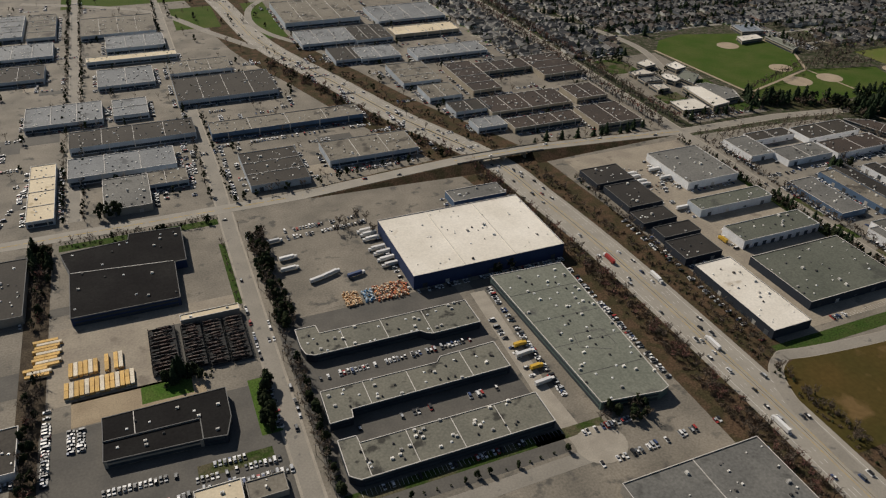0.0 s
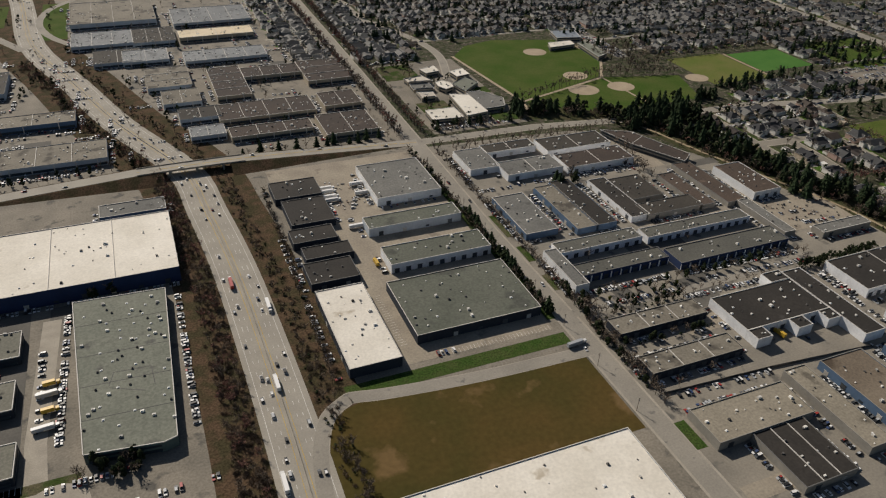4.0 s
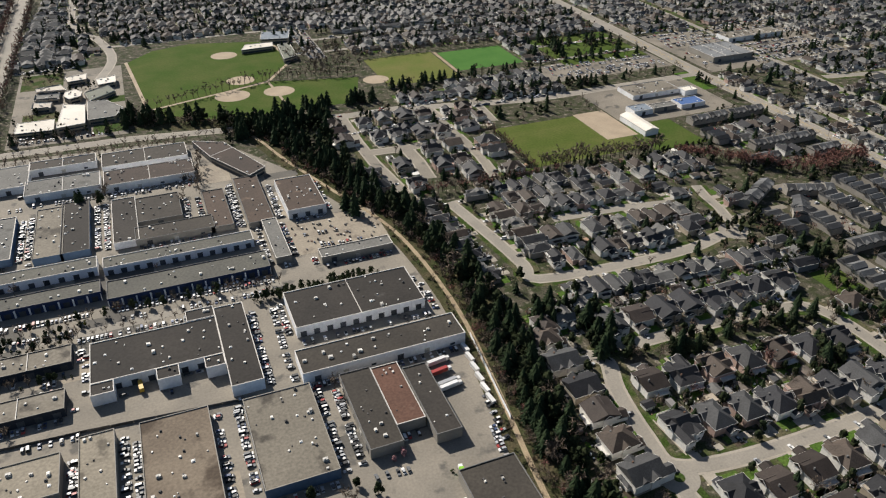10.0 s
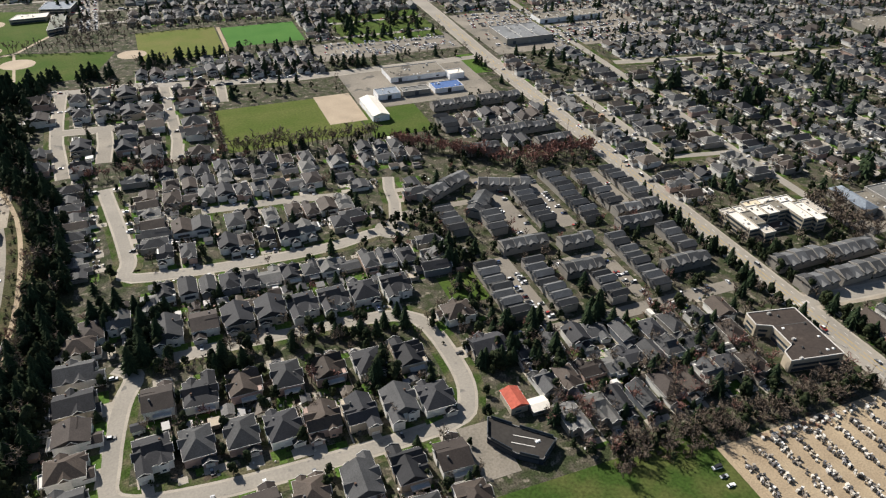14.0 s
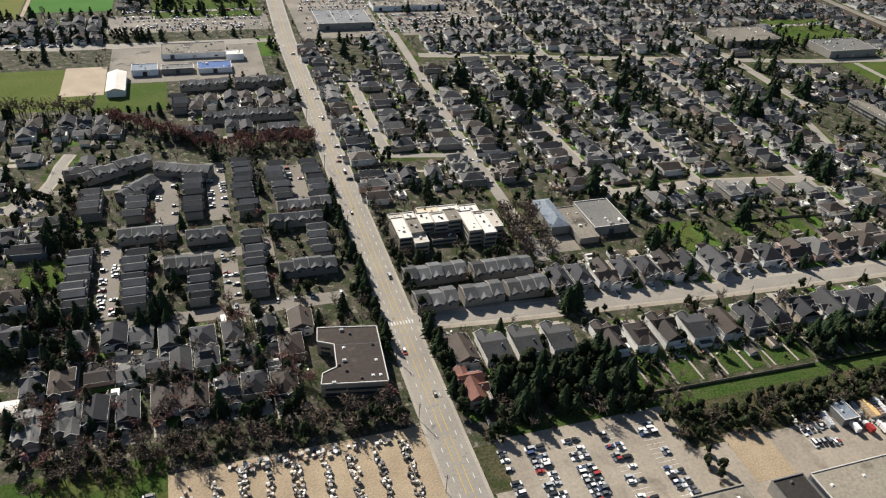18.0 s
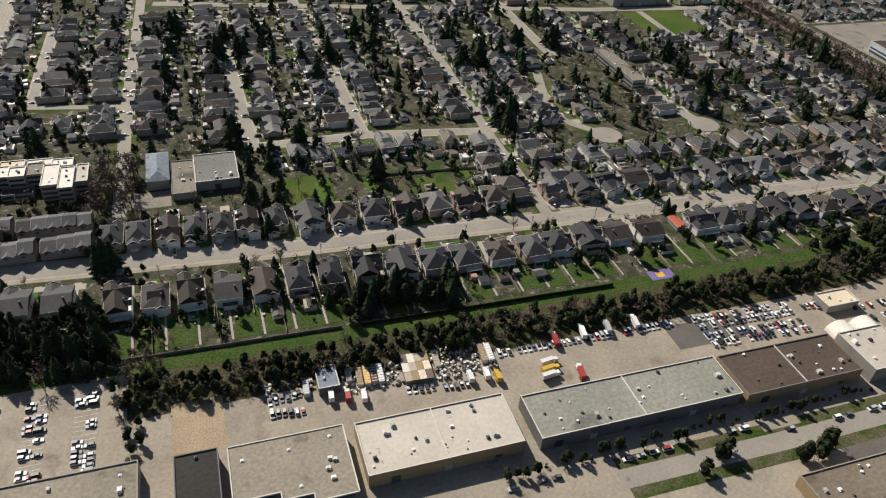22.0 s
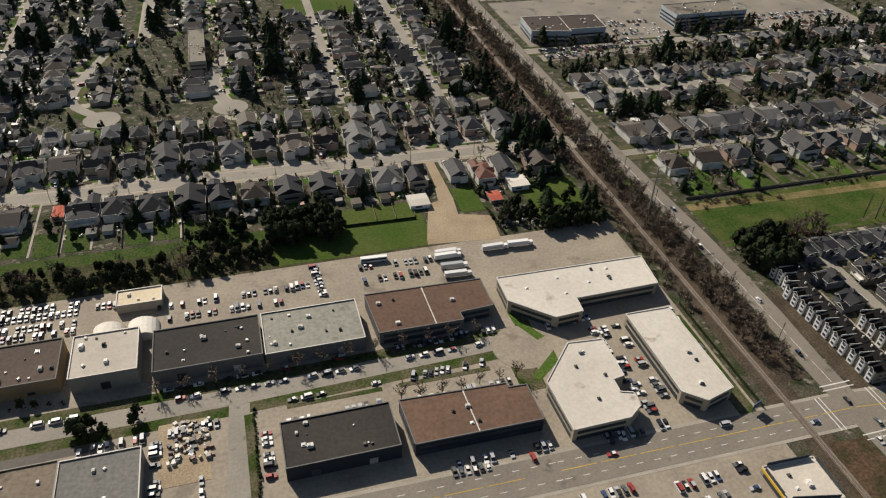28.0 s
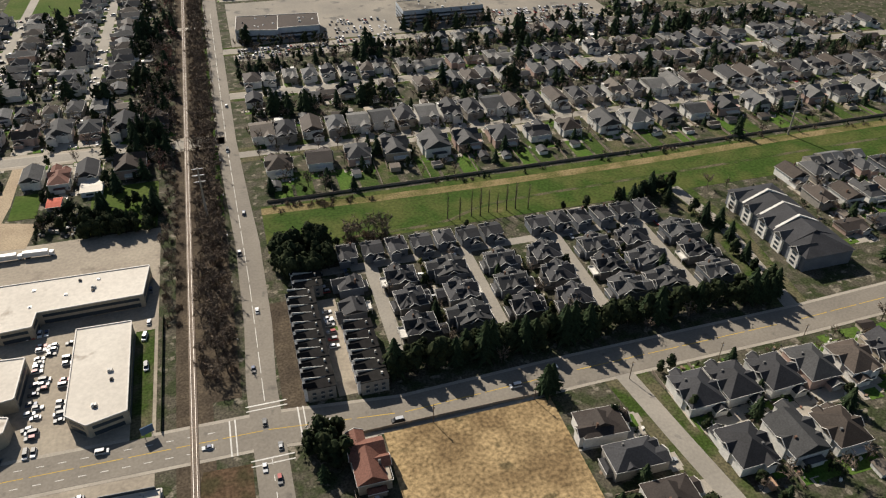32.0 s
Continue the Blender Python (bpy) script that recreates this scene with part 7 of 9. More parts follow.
def leafy_geo(seed, h=10.0, wide=4.4, low=0.25, count=420, leaf=0.85, cores=9, n=5, sides=6):
    """A broad crown of many leaf clumps over an uneven, closed inside."""
    r = random.Random(seed)
    trunk, crown = Geo().tube((0, 0, 0), (0, 0, h * 0.6), 0.3, 0.12, sides), Geo()
    clumps = []
    for k in range(9):
        z = low + (0.86 - low) * (k + r.random()) / 9
        a, q = k * 2.4 + r.uniform(-0.5, 0.5), r.uniform(0.15, 0.62) * (1.15 - 0.75 * z)
        clumps.append((Vector((q * math.cos(a), q * math.sin(a), z)), r.uniform(0.34, 0.5)))
    for k in range(cores):
        c, q = clumps[(k * 4) % 9]
        lump(crown, Vector((c.x * wide, c.y * wide, c.z * h)), wide * q * 0.86, h * q * 0.46, r, n)
    for k in range(count):
        c, q = clumps[k % 9]
        d = Vector((r.gauss(0, 1), r.gauss(0, 1), r.gauss(0.25, 0.9))).normalized()
        p = Vector((c.x * wide, c.y * wide, c.z * h)) + Vector((d.x * wide * q, d.y * wide * q, d.z * h * q * 0.55)) * r.uniform(0.75, 1.08)
        p.z = max(p.z, 0.15)
        a = d.orthogonal().normalized()
        a.rotate(Matrix.Rotation(r.uniform(0, math.tau), 3, d))
        b = (d + Vector((r.gauss(0, 0.5), r.gauss(0, 0.5), r.gauss(0, 0.5)))).normalized().cross(a)
        s = r.uniform(0.35, 0.85) * leaf
        crown.add([tuple(p - a * s), tuple(p - b * s * 0.7), tuple(p + a * s), tuple(p + b * s * 0.7)], [(0, 1, 2, 3)])
    return trunk, crown


KINDS = {"conifer": ("conifer needles", "tall dark green conifer", [conifer_geo(k) for k in range(5)]),
         "bare": ("bare twigs", "bare grey-brown deciduous tree", [bare_geo(k) for k in range(5)]),
         "red": ("red twigs", "bare reddish-brown deciduous tree", [bare_geo(20 + k) for k in range(3)]),
         "evergreen": ("evergreen leaves", "dark broad evergreen tree", [leafy_geo(k) for k in range(5)]),
         "shrub": ("evergreen leaves", "low dense dark green shrub", [leafy_geo(30 + k, 3.2, 2.0, 0.1, 150, 0.6, 6) for k in range(4)]),
         "spring": ("spring leaves", "yellow-green budding tree", [leafy_geo(40 + k, 6.5, 2.8) for k in range(2)]),
         "brush": ("brush twigs", "low tangled brown brush", [brush_geo(60 + k, 150, 0.8) for k in range(4)]),
         "poplar": ("bare twigs", "tall thin bare poplar", [poplar_geo(70 + k) for k in range(3)]),
         "blossom": ("blossom", "pink blossoming cherry tree", [leafy_geo(50 + k, 5.0, 2.6) for k in range(2)])}
MESHES = {k: [(t.mesh("trunk", "bark"), c.mesh("crown", m), t.tris(), c.tris()) for t, c in g] for k, (m, _, g) in KINDS.items()}
# three grades of detail for the joined trees: near the flight line, further back, far off
GRADES = []
for g in range(3):
    tiers, n = ((9, 8), (6, 6), (4, 5))[g]
    limbs, each, thick = ((8, 17, 1.25), (6, 11, 1.95), (4, 8, 3.0))[g]
    leaves, leaf, cores, ring = ((112, 1.1, 7, 5), (36, 1.6, 4, 4), (14, 2.2, 3, 4))[g]
    low_leaves, low_leaf, low_cores = ((30, 0.9, 3), (10, 1.4, 2), (4, 1.8, 2))[g]
    GRADES.append({"conifer": [conifer_geo(k, tiers, n, 3) for k in range(5)], "bare": [bare_geo(k, limbs, each, thick, 3) for k in range(6)], "red": [bare_geo(20 + k, limbs, each, thick, 3) for k in range(4)],
                   "evergreen": [leafy_geo(k, count=leaves, leaf=leaf, cores=cores, n=ring, sides=3) for k in range(7)], "shrub": [leafy_geo(30 + k, 3.2, 2.0, 0.1, low_leaves, low_leaf, low_cores, 4, 3) for k in range(5)],
                   "spring": [leafy_geo(40 + k, 6.5, 2.8, count=90, leaf=1.0, cores=3, sides=3) for k in range(2)], "brush": [brush_geo(60 + k, (70, 34, 16)[g], (1.15, 1.8, 2.8)[g]) for k in range(4)], "poplar": [poplar_geo(70 + k) for k in range(2)], "blossom": [leafy_geo(50 + k, 5.0, 2.6, count=110, leaf=0.9, cores=4, sides=3) for k in range(2)]})
GRADES = [{k: [(t.tris(), c.tris()) for t, c in kinds] for k, kinds in g.items()} for g in GRADES]
TREES = []


def tree(kind, x, y, size=1.0, force=False):
    if y > far_edge(x) or y < near_edge(x) - 20:
        return
    if -114 < x < -84 and 430 < y < 482:   # the timber stacks stand clear
        return
    if not force and not is_free(x, y, 1.5):
        return
    TREES.append((kind, x, y, size * rng.uniform(0.8, 1.2)))


def line(kinds, x0, y0, x1, y1, step, size=1.0, wob=1.5):
    n = max(1, int(math.hypot(x1 - x0, y1 - y0) / step))
    for k in range(n + 1):
        tree(rng.choice(kinds), x0 + (x1 - x0) * k / n + rng.uniform(-wob, wob), y0 + (y1 - y0) * k / n + rng.uniform(-wob, wob), size, True)


def grove(kinds, x0, y0, x1, y1, n, size=1.0):
    for _ in range(n):
        tree(rng.choice(kinds), rng.uniform(x0, x1), rng.uniform(y0, y1), size, True)


# tree belt along the gravel path
for x, y in BELT:
    for _ in range(13):
        tree(rng.choice(("conifer", "evergreen", "evergreen", "evergreen", "conifer", "bare")), x + rng.uniform(9, 30), y + rng.uniform(-12, 12), rng.uniform(1.0, 1.55), True)
    for _ in range(5):
        tree(rng.choice(("bare", "shrub", "bare", "red")), x + rng.uniform(2, 10), y + rng.uniform(-10, 10), 0.75, True)
    for _ in range(7):
        tree(rng.choice(("brush", "brush", "bare")), x + rng.uniform(2, 13), y + rng.uniform(-11, 11), 0.9, True)
    for _ in range(5):
        tree(rng.choice(("brush", "bare", "brush", "shrub")), x - rng.uniform(2.5, 6), y + rng.uniform(-10, 10), 0.6, True)
grove(("conifer", "conifer", "evergreen"), 800, 572, 900, 604, 70, 1.3)
grove(("evergreen", "conifer", "evergreen"), 862, 380, 894, 600, 70, 1.3)
line(("red", "bare", "red"), 938, 392, 1040, 384, 4, 1.0, 3)
line(("red", "bare"), 1046, 400, 1049, 500, 4, 0.9, 2)
grove(("conifer", "evergreen"), 850, 618, 965, 636, 26, 1.1)
grove(("conifer",), 690, 650, 712, 690, 10, 1.2)
# highway sides
for x, y in HWY:
    if 630 < y < 1000:
        for _ in range(7):
            tree(rng.choice(("evergreen", "shrub", "bare")), x - rng.uniform(24, 34), y + rng.uniform(-14, 14), 0.75, True)
    if 20 < y < 1000:
        for _ in range(34):
            tree(rng.choice(("bare", "brush", "brush", "brush", "brush", "brush", "red")), x - rng.uniform(19.5, 36), y + rng.uniform(-16, 16), 0.75, True)
        for _ in range(18):
            tree(rng.choice(("bare", "brush", "brush", "shrub", "brush")), x + rng.uniform(20, 32), y + rng.uniform(-16, 16), 0.65, True)
line(("bare", "shrub", "bare"), 379, 290, 386, 560, 4, 0.85)
line(("bare", "shrub", "evergreen"), -88, 598, 36, 598, 5, 0.7, 3)
line(("shrub", "shrub", "bare"), -90, 604.5, 38, 604.5, 3, 0.6, 0.5)
line(("bare", "evergreen", "evergreen"), 60, 430, 66, 560, 5, 1.0, 4)
grove(("bare", "bare", "evergreen"), 57, 425, 70, 560, 55, 1.05)
grove(("evergreen", "shrub", "brush"), 1484, -88, 1491, -64, 9, 0.7)
grove(("bare", "evergreen", "shrub"), 1380, 112, 1462, 128, 22, 0.8)
grove(("bare", "evergreen"), 1455, 60, 1475, 110, 12, 0.8)
grove(("bare", "evergreen", "shrub"), -108, 300, -97, 600, 70, 0.9)
line(("evergreen",), 33, 335, 37, 380, 4.5, 1.1, 2)
line(("bare",), 56, 280, 57, 420, 9, 0.9)
grove(("evergreen",), -60, 634, -38, 652, 9, 1.2)
grove(("evergreen", "conifer"), -112, 560, -98, 600, 12, 1.1)
grove(("bare",), 130, 528, 165, 560, 10, 1.0)
grove(("evergreen", "shrub"), -30, 396, 10, 408, 12, 0.9)
line(("bare", "evergreen"), 60, 630, 290, 655, 10, 0.9, 4)
line(("bare", "conifer"), 380, 642, 550, 638, 9, 0.9, 4)
line(("bare", "evergreen", "brush", "bare"), 544, 310, 544, 600, 3.2, 0.85, 1.8)
line(("bare", "bare", "brush"), 569, 200, 571, 600, 4, 0.85, 1)
line(("bare", "shrub"), 573, 215, 573, 300, 4, 0.8, 2)
line(("bare", "bare", "red"), 546, 640, 552, 1250, 4.5, 1.25, 2)
line(("bare", "bare", "red"), 572, 640, 580, 1250, 5, 1.25, 2)
grove(("bare", "bare", "evergreen", "conifer"), 586, 636, 700, 660, 26, 0.9)
grove(("bare", "shrub", "evergreen"), 588, 690, 632, 722, 14, 0.8)
grove(("bare", "evergreen", "shrub"), 640, 775, 670, 800, 10, 0.8)
grove(("bare", "evergreen"), 588, 805, 634, 860, 16, 0.9)
line(("bare",), 580, 594, 790, 588, 9, 0.9, 3)
line(("bare",), 580, 632, 690, 632, 8, 0.9, 3)
line(("bare", "spring"), 585, 306, 660, 304, 11, 0.7, 2)
line(("bare", "shrub"), 582, 288, 650, 286, 7, 0.7, 2)
grove(("conifer",), 652, 475, 660, 490, 5, 1.0)
grove(("bare",), 735, 440, 752, 500, 8, 0.8)
grove(("shrub", "evergreen"), 770, 285, 850, 292, 18, 0.9)
line(("bare",), 655, 292, 740, 290, 8, 0.7, 2)
grove(("blossom",), 811, 114, 819, 122, 3, 1.0)
grove(("blossom",), 1174, 8, 1178, 12, 1, 1.0)
grove(("conifer", "evergreen", "bare", "bare"), 1230, 652, 1346, 760, 40, 1.1)
grove(("evergreen", "bare"), 735, 96, 800, 112, 14, 0.8)
line(("bare", "red", "bare", "evergreen"), -106, 270, -105, 600, 4, 0.8, 4)
line(("evergreen", "shrub"), 70, 256, 195, 253, 8, 0.55, 1)
line(("shrub", "evergreen", "bare"), 60, 270, 62, 390, 3, 0.9, 2)
grove(("evergreen", "bare"), 228, 258, 262, 274, 22, 0.8)
line(("evergreen", "shrub"), 30, 338, 36, 380, 2.5, 0.9, 3)
line(("shrub", "bare"), 36, 465, 36, 560, 7, 0.5, 1)
grove(("conifer",), -20, 398, -12, 406, 4, 1.1)
grove(("bare", "evergreen"), 232, 434, 262, 444, 12, 0.9)
line(("bare", "evergreen", "shrub"), 38, 640, 37, 1400, 9, 0.8, 1.5)
line(("bare", "evergreen", "shrub"), 56, 640, 55, 960, 9, 0.8, 1.5)
line(("bare", "evergreen"), -72, 640, -71, 1400, 10, 0.8, 1.5)
line(("bare", "evergreen"), -89, 640, -88, 1400, 10, 0.8, 1.5)
for x0, y0, x1, y1, h in ROOF_TOPS:
    if x0 < 540 and y0 > 630 and x1 < 552:
        for _ in range(5):
            tree(rng.choice(("bare", "evergreen", "shrub", "bare")), rng.uniform(x0 - 14, x1 + 14), rng.choice((y0 - rng.uniform(8, 12), y1 + rng.uniform(5, 10))), 0.75)
for _ in range(230):
    tree(rng.choice(("bare", "evergreen", "shrub", "bare", "red", "evergreen")), rng.uniform(1140, 1352), rng.uniform(98, 300), rng.uniform(0.6, 0.95))
grove(("evergreen", "evergreen", "bare", "shrub"), 1140, 178, 1182, 262, 40, 0.85)
grove(("evergreen", "shrub", "bare"), 1128, 96, 1180, 140, 22, 0.75)
line(("evergreen", "shrub", "evergreen"), 770, 288, 858, 290, 3, 0.85, 2)
line(("shrub", "evergreen"), 600, 300, 660, 302, 5, 0.6, 1)
line(("bare", "bare", "evergreen"), 590, 313, 790, 306, 9, 0.85, 2)
line(("bare",), 752, 480, 760, 540, 7, 1.2, 2)
line(("bare",), 590, 582, 750, 580, 8, 1.1, 2)
grove(("bare", "evergreen"), 668, 478, 676, 496, 5, 1.1)
grove(("evergreen", "conifer", "evergreen", "bare"), 975, 128, 1118, 150, 44, 0.95)
for _ in range(110):
    tree(rng.choice(("evergreen", "bare", "red", "bare", "conifer")), rng.uniform(1165, 1350), rng.uniform(0, 98), rng.uniform(0.8, 1.15))
for x in (2272, 2325, 2378):
    line(("shrub", "brush", "shrub", "bare", "spring"), x, -200, x, -136, 2.6, 0.6, 1.0)
line(("evergreen", "shrub", "evergreen", "conifer"), 546, 306, 546, 470, 3.4, 0.9, 1.2)
line(("evergreen", "bare", "shrub"), 571, 296, 571, 345, 3.4, 0.8, 1.2)
line(("evergreen", "shrub", "bare"), 574, 255, 652, 253, 4.5, 0.7, 1.5)
line(("evergreen", "bare", "shrub"), 568, 215, 568, 285, 4, 0.85, 1.2)
line(("evergreen", "bare", "shrub"), 574, 293, 656, 289, 4, 0.85, 1.5)
grove(("evergreen", "bare"), 572, 300, 580, 312, 6, 0.9)
# dark rows of trees along the back lanes of the far quarters
for k in range(6):
    line(("evergreen", "conifer", "evergreen", "bare"), 600, 973 + 56 * k, 1350, 973 + 56 * k, 8, 0.95, 3)
for k in range(2):
    line(("evergreen", "conifer", "bare"), 905, 848 + 56 * k, 1350, 848 + 56 * k, 8, 0.95, 3)
for k in range(7):
    line(("evergreen", "conifer", "bare"), 1520, 528 + 56 * k, 1735, 528 + 56 * k, 9, 0.95, 3)
    line(("evergreen", "conifer", "bare"), 1770, 468 + 56 * k, 2130, 468 + 56 * k, 9, 0.95, 3)
grove(("evergreen", "evergreen", "bare"), 57, 425, 67, 560, 26, 1.25)
# park trees
for y in (590, 660, 681, 705):
    line(("bare", "evergreen"), 1470, y, 1610, y, 16, 0.7, 3)
line(("bare", "conifer", "evergreen"), 1180, 662, 1355, 660, 9, 0.9, 3)
line(("bare",), 724, 690, 862, 738, 7, 1.2)
line(("bare",), 868, 735, 968, 716, 5, 1.2, 4)
grove(("bare",), 900, 740, 985, 830, 70, 1.1)
line(("bare",), 990, 775, 1185, 770, 6, 1.1, 3)
line(("conifer", "bare"), 985, 655, 1080, 655, 7, 1.0, 3)
grove(("conifer", "bare", "evergreen"), 1190, 680, 1340, 860, 60, 1.1)
line(("conifer", "evergreen"), 1080, 590, 1240, 575, 8, 1.1, 5)
line(("bare",), 1055, 401, 1180, 390, 4.2, 1.6, 0.8)
for k in range(70):
    u = rng.random()
    tree("red", 1193 + 90 * u + rng.uniform(-6, 6), 376 - 75 * u + rng.uniform(-8, 8), 1.0, True)
grove(("red",), 1290, 292, 1355, 318, 50, 1.0)
line(("red",), 1195, 376, 1235, 335, 4.5, 1.2, 3)
line(("red",), 1235, 335, 1285, 298, 4.5, 1.2, 4)
line(("red",), 1292, 312, 1355, 306, 4.5, 1.2, 4)
line(("evergreen",), 1180, 385, 1240, 388, 7, 0.8)
# western quarter
grove(("conifer", "evergreen"), 945, 190, 985, 215, 14, 1.1)
grove(("conifer", "evergreen"), 960, 148, 986, 186, 16, 1.25)
grove(("conifer", "evergreen"), 1000, 128, 1014, 141, 6, 1.2)
grove(("evergreen", "conifer"), 915, 150, 950, 200, 16, 1.1)
grove(("evergreen", "conifer"), 1144, 68, 1172, 92, 9, 1.0)
grove(("evergreen", "conifer"), 1172, 92, 1200, 112, 8, 1.1)
grove(("conifer", "evergreen"), 1085, 84, 1102, 112, 9, 1.2)
grove(("conifer", "evergreen"), 1168, 70, 1182, 90, 6, 1.1)
grove(("conifer",), 1222, 90, 1236, 104, 6, 1.2)
grove(("evergreen", "conifer"), 1165, 180, 1200, 205, 14, 1.1)
grove(("red", "bare"), 1230, 18, 1312, 50, 30, 1.0)
grove(("red", "bare"), 1165, 22, 1200, 45, 10, 1.0)
line(("evergreen", "bare", "bare"), 1180, 2, 1352, -8, 3.2, 0.9, 4)
line(("conifer", "evergreen"), 1353, 40, 1352, 210, 5.5, 0.9, 1.5)
line(("evergreen", "conifer"), 1380, -10, 1381, 60, 5, 1.0, 2)
line(("bare", "evergreen"), 1380, 60, 1380, 190, 6, 1.0, 2)
line(("bare",), 1380, 200, 1381, 540, 11, 0.8, 1)
grove(("bare",), 1464, 108, 1486, 165, 34, 1.35)
# eastern quarter: the dark belt behind the gardens
grove(("evergreen", "evergreen", "conifer"), 1402, -20, 1474, 12, 60, 1.3)
grove(("evergreen", "bare", "conifer"), 1385, -32, 1478, -14, 30, 1.0)
grove(("bare", "bare", "shrub"), 1478, -36, 1500, -22, 14, 0.9)
grove(("brush", "shrub"), 1385, -34, 1500, -12, 40, 0.9)
for x in range(1480, 1940, 3):
    tree(rng.choice(("evergreen", "evergreen", "shrub", "bare")), x + rng.uniform(-2, 2), rng.uniform(-57, -38), rng.uniform(0.6, 0.9), True)
    tree(rng.choice(("shrub", "brush", "evergreen")), x + rng.uniform(-2, 2), rng.uniform(-60, -46), 0.7, True)
    tree(rng.choice(("shrub", "brush", "brush")), x + rng.uniform(-2, 2), rng.uniform(-61, -36), 0.9, True)
    tree(rng.choice(("evergreen", "bare", "evergreen")), x + rng.uniform(-2, 2), rng.uniform(-56, -40), 0.8, True)
grove(("evergreen", "conifer"), 1590, -22, 1660, 0, 26, 1.1)
grove(("evergreen", "conifer"), 1558, 60, 1575, 170, 8, 1.0)
grove(("evergreen",), 1940, -46, 1981, -18, 64, 1.2)
grove(("evergreen", "shrub"), 1895, -30, 1926, -18, 24, 1.0)
for x0, y0, x1, y1 in HEDGES:
    line(("shrub", "shrub", "brush"), x0, y0, x1, y1, 2.6, 0.55, 0.3)
grove(("evergreen",), 2098, -64, 2138, -58, 30, 0.9)
line(("shrub",), 2072, -33, 2074, -60, 2.2, 0.7, 0.3)
line(("shrub",), 2071, -4, 2071, -14, 2.2, 0.7, 0.3)
grove(("evergreen",), 2101, -60, 2120, -50, 12, 1.1)
grove(("shrub", "evergreen", "bare", "brush"), 2076, -60, 2098, -33, 26, 0.8)
grove(("bare", "brush", "brush", "bare", "shrub"), 1180, -14, 1350, 6, 150, 0.95)
grove(("evergreen", "evergreen", "bare"), 790, 560, 940, 602, 40, 1.0)
grove(("evergreen", "bare"), 940, 570, 1240, 596, 40, 0.9)
grove(("evergreen", "conifer"), 2105, -60, 2145, 60, 26, 1.1)
grove(("conifer", "evergreen", "bare"), 2120, 60, 2147, 420, 70, 1.0)
grove(("bare", "bare", "evergreen", "conifer"), 2200, 52, 2760, 76, 110, 0.9)
grove(("bare", "bare", "evergreen", "conifer"), 2200, 140, 2700, 170, 150, 1.0)
line(("bare",), 2200, 18, 2740, 20, 11, 0.7, 1)
line(("bare",), 2200, 5, 2740, 7, 13, 0.7, 1)
line(("bare", "bare", "evergreen"), 2198, 207, 2278, 200, 4.5, 1.0, 2)
line(("bare", "bare", "shrub"), 2198, 186, 2278, 180, 6, 0.9, 2)
grove(("conifer", "evergreen", "bare"), 2345, 196, 2440, 222, 40, 1.2)
grove(("conifer", "bare", "evergreen", "bare"), 2440, 185, 2620, 205, 40, 1.0)
line(("bare", "evergreen"), 2283, 174, 2345, 172, 6, 0.9, 2)
for y in range(-190, 420, 6):
    for _ in range(10):
        tree(rng.choice(("bare", "bare", "brush", "brush", "brush")), rng.uniform(2159, 2174.5), y + rng.uniform(-4, 4), rng.uniform(0.65, 0.95), True)
    for _ in range(3):
        if y > -150:
            tree(rng.choice(("brush", "bare", "brush")), rng.uniform(2141, 2150), y + rng.uniform(-3, 3), 0.7, True)
    if y > -40:
        tree(rng.choice(("bare", "red")), rng.uniform(2130, 2149), y, 1.0)
line(("evergreen", "conifer", "evergreen"), 2238, -209, 2440, -206, 3.6, 1.4, 2.5)
line(("evergreen", "evergreen", "shrub"), 2250, -203, 2440, -200, 4.4, 1.0, 2)
grove(("evergreen",), 2196, -250, 2212, -236, 9, 1.3)
grove(("conifer",), 2300, -243, 2308, -236, 3, 1.1)
grove(("evergreen",), 2199, -132, 2226, -104, 44, 1.45)
for k in range(9):
    tree("poplar", 2300 + 6 * k + rng.uniform(-1.5, 1.5), -98 + rng.uniform(-2, 2), 1.0, True)
grove(("brush",), 2204, -66, 2260, -57, 18, 0.9)
grove(("brush", "bare", "brush"), 2238, -108, 2262, -97, 30, 1.1)
grove(("brush", "shrub"), 2300, -60, 2640, -54, 40, 0.8)
line(("conifer", "evergreen"), 2400, -108, 2445, -100, 5, 1.0, 3)
line(("conifer", "evergreen"), 2444, -130, 2440, -210, 9, 1.0, 4)
grove(("evergreen", "bare"), 2470, -330, 2600, -235, 40, 1.1)
grove(("spring",), 2370, -212, 2374, -208, 1, 0.8)
grove(("evergreen",), 1770, -165, 1800, -156, 8, 1.0)
grove(("evergreen",), 1725, -158, 1745, -148, 6, 1.0)
line(("evergreen", "shrub"), 1640, -136, 1760, -134, 5, 0.7, 2)
line(("shrub", "evergreen"), 1770, -136, 1840, -135, 5, 0.6, 1)
grove(("evergreen",), 1835, -160, 1880, -150, 8, 0.9)
line(("shrub",), 1880, -142, 2030, -138, 5, 0.6, 1)
line(("bare",), 1880, -141, 2030, -137, 12, 0.8, 1)
line(("shrub",), 1921, -160, 1920, -205, 3, 0.6, 0.4)
line(("bare",), 1985, -172, 2040, -170, 8, 0.8, 1)
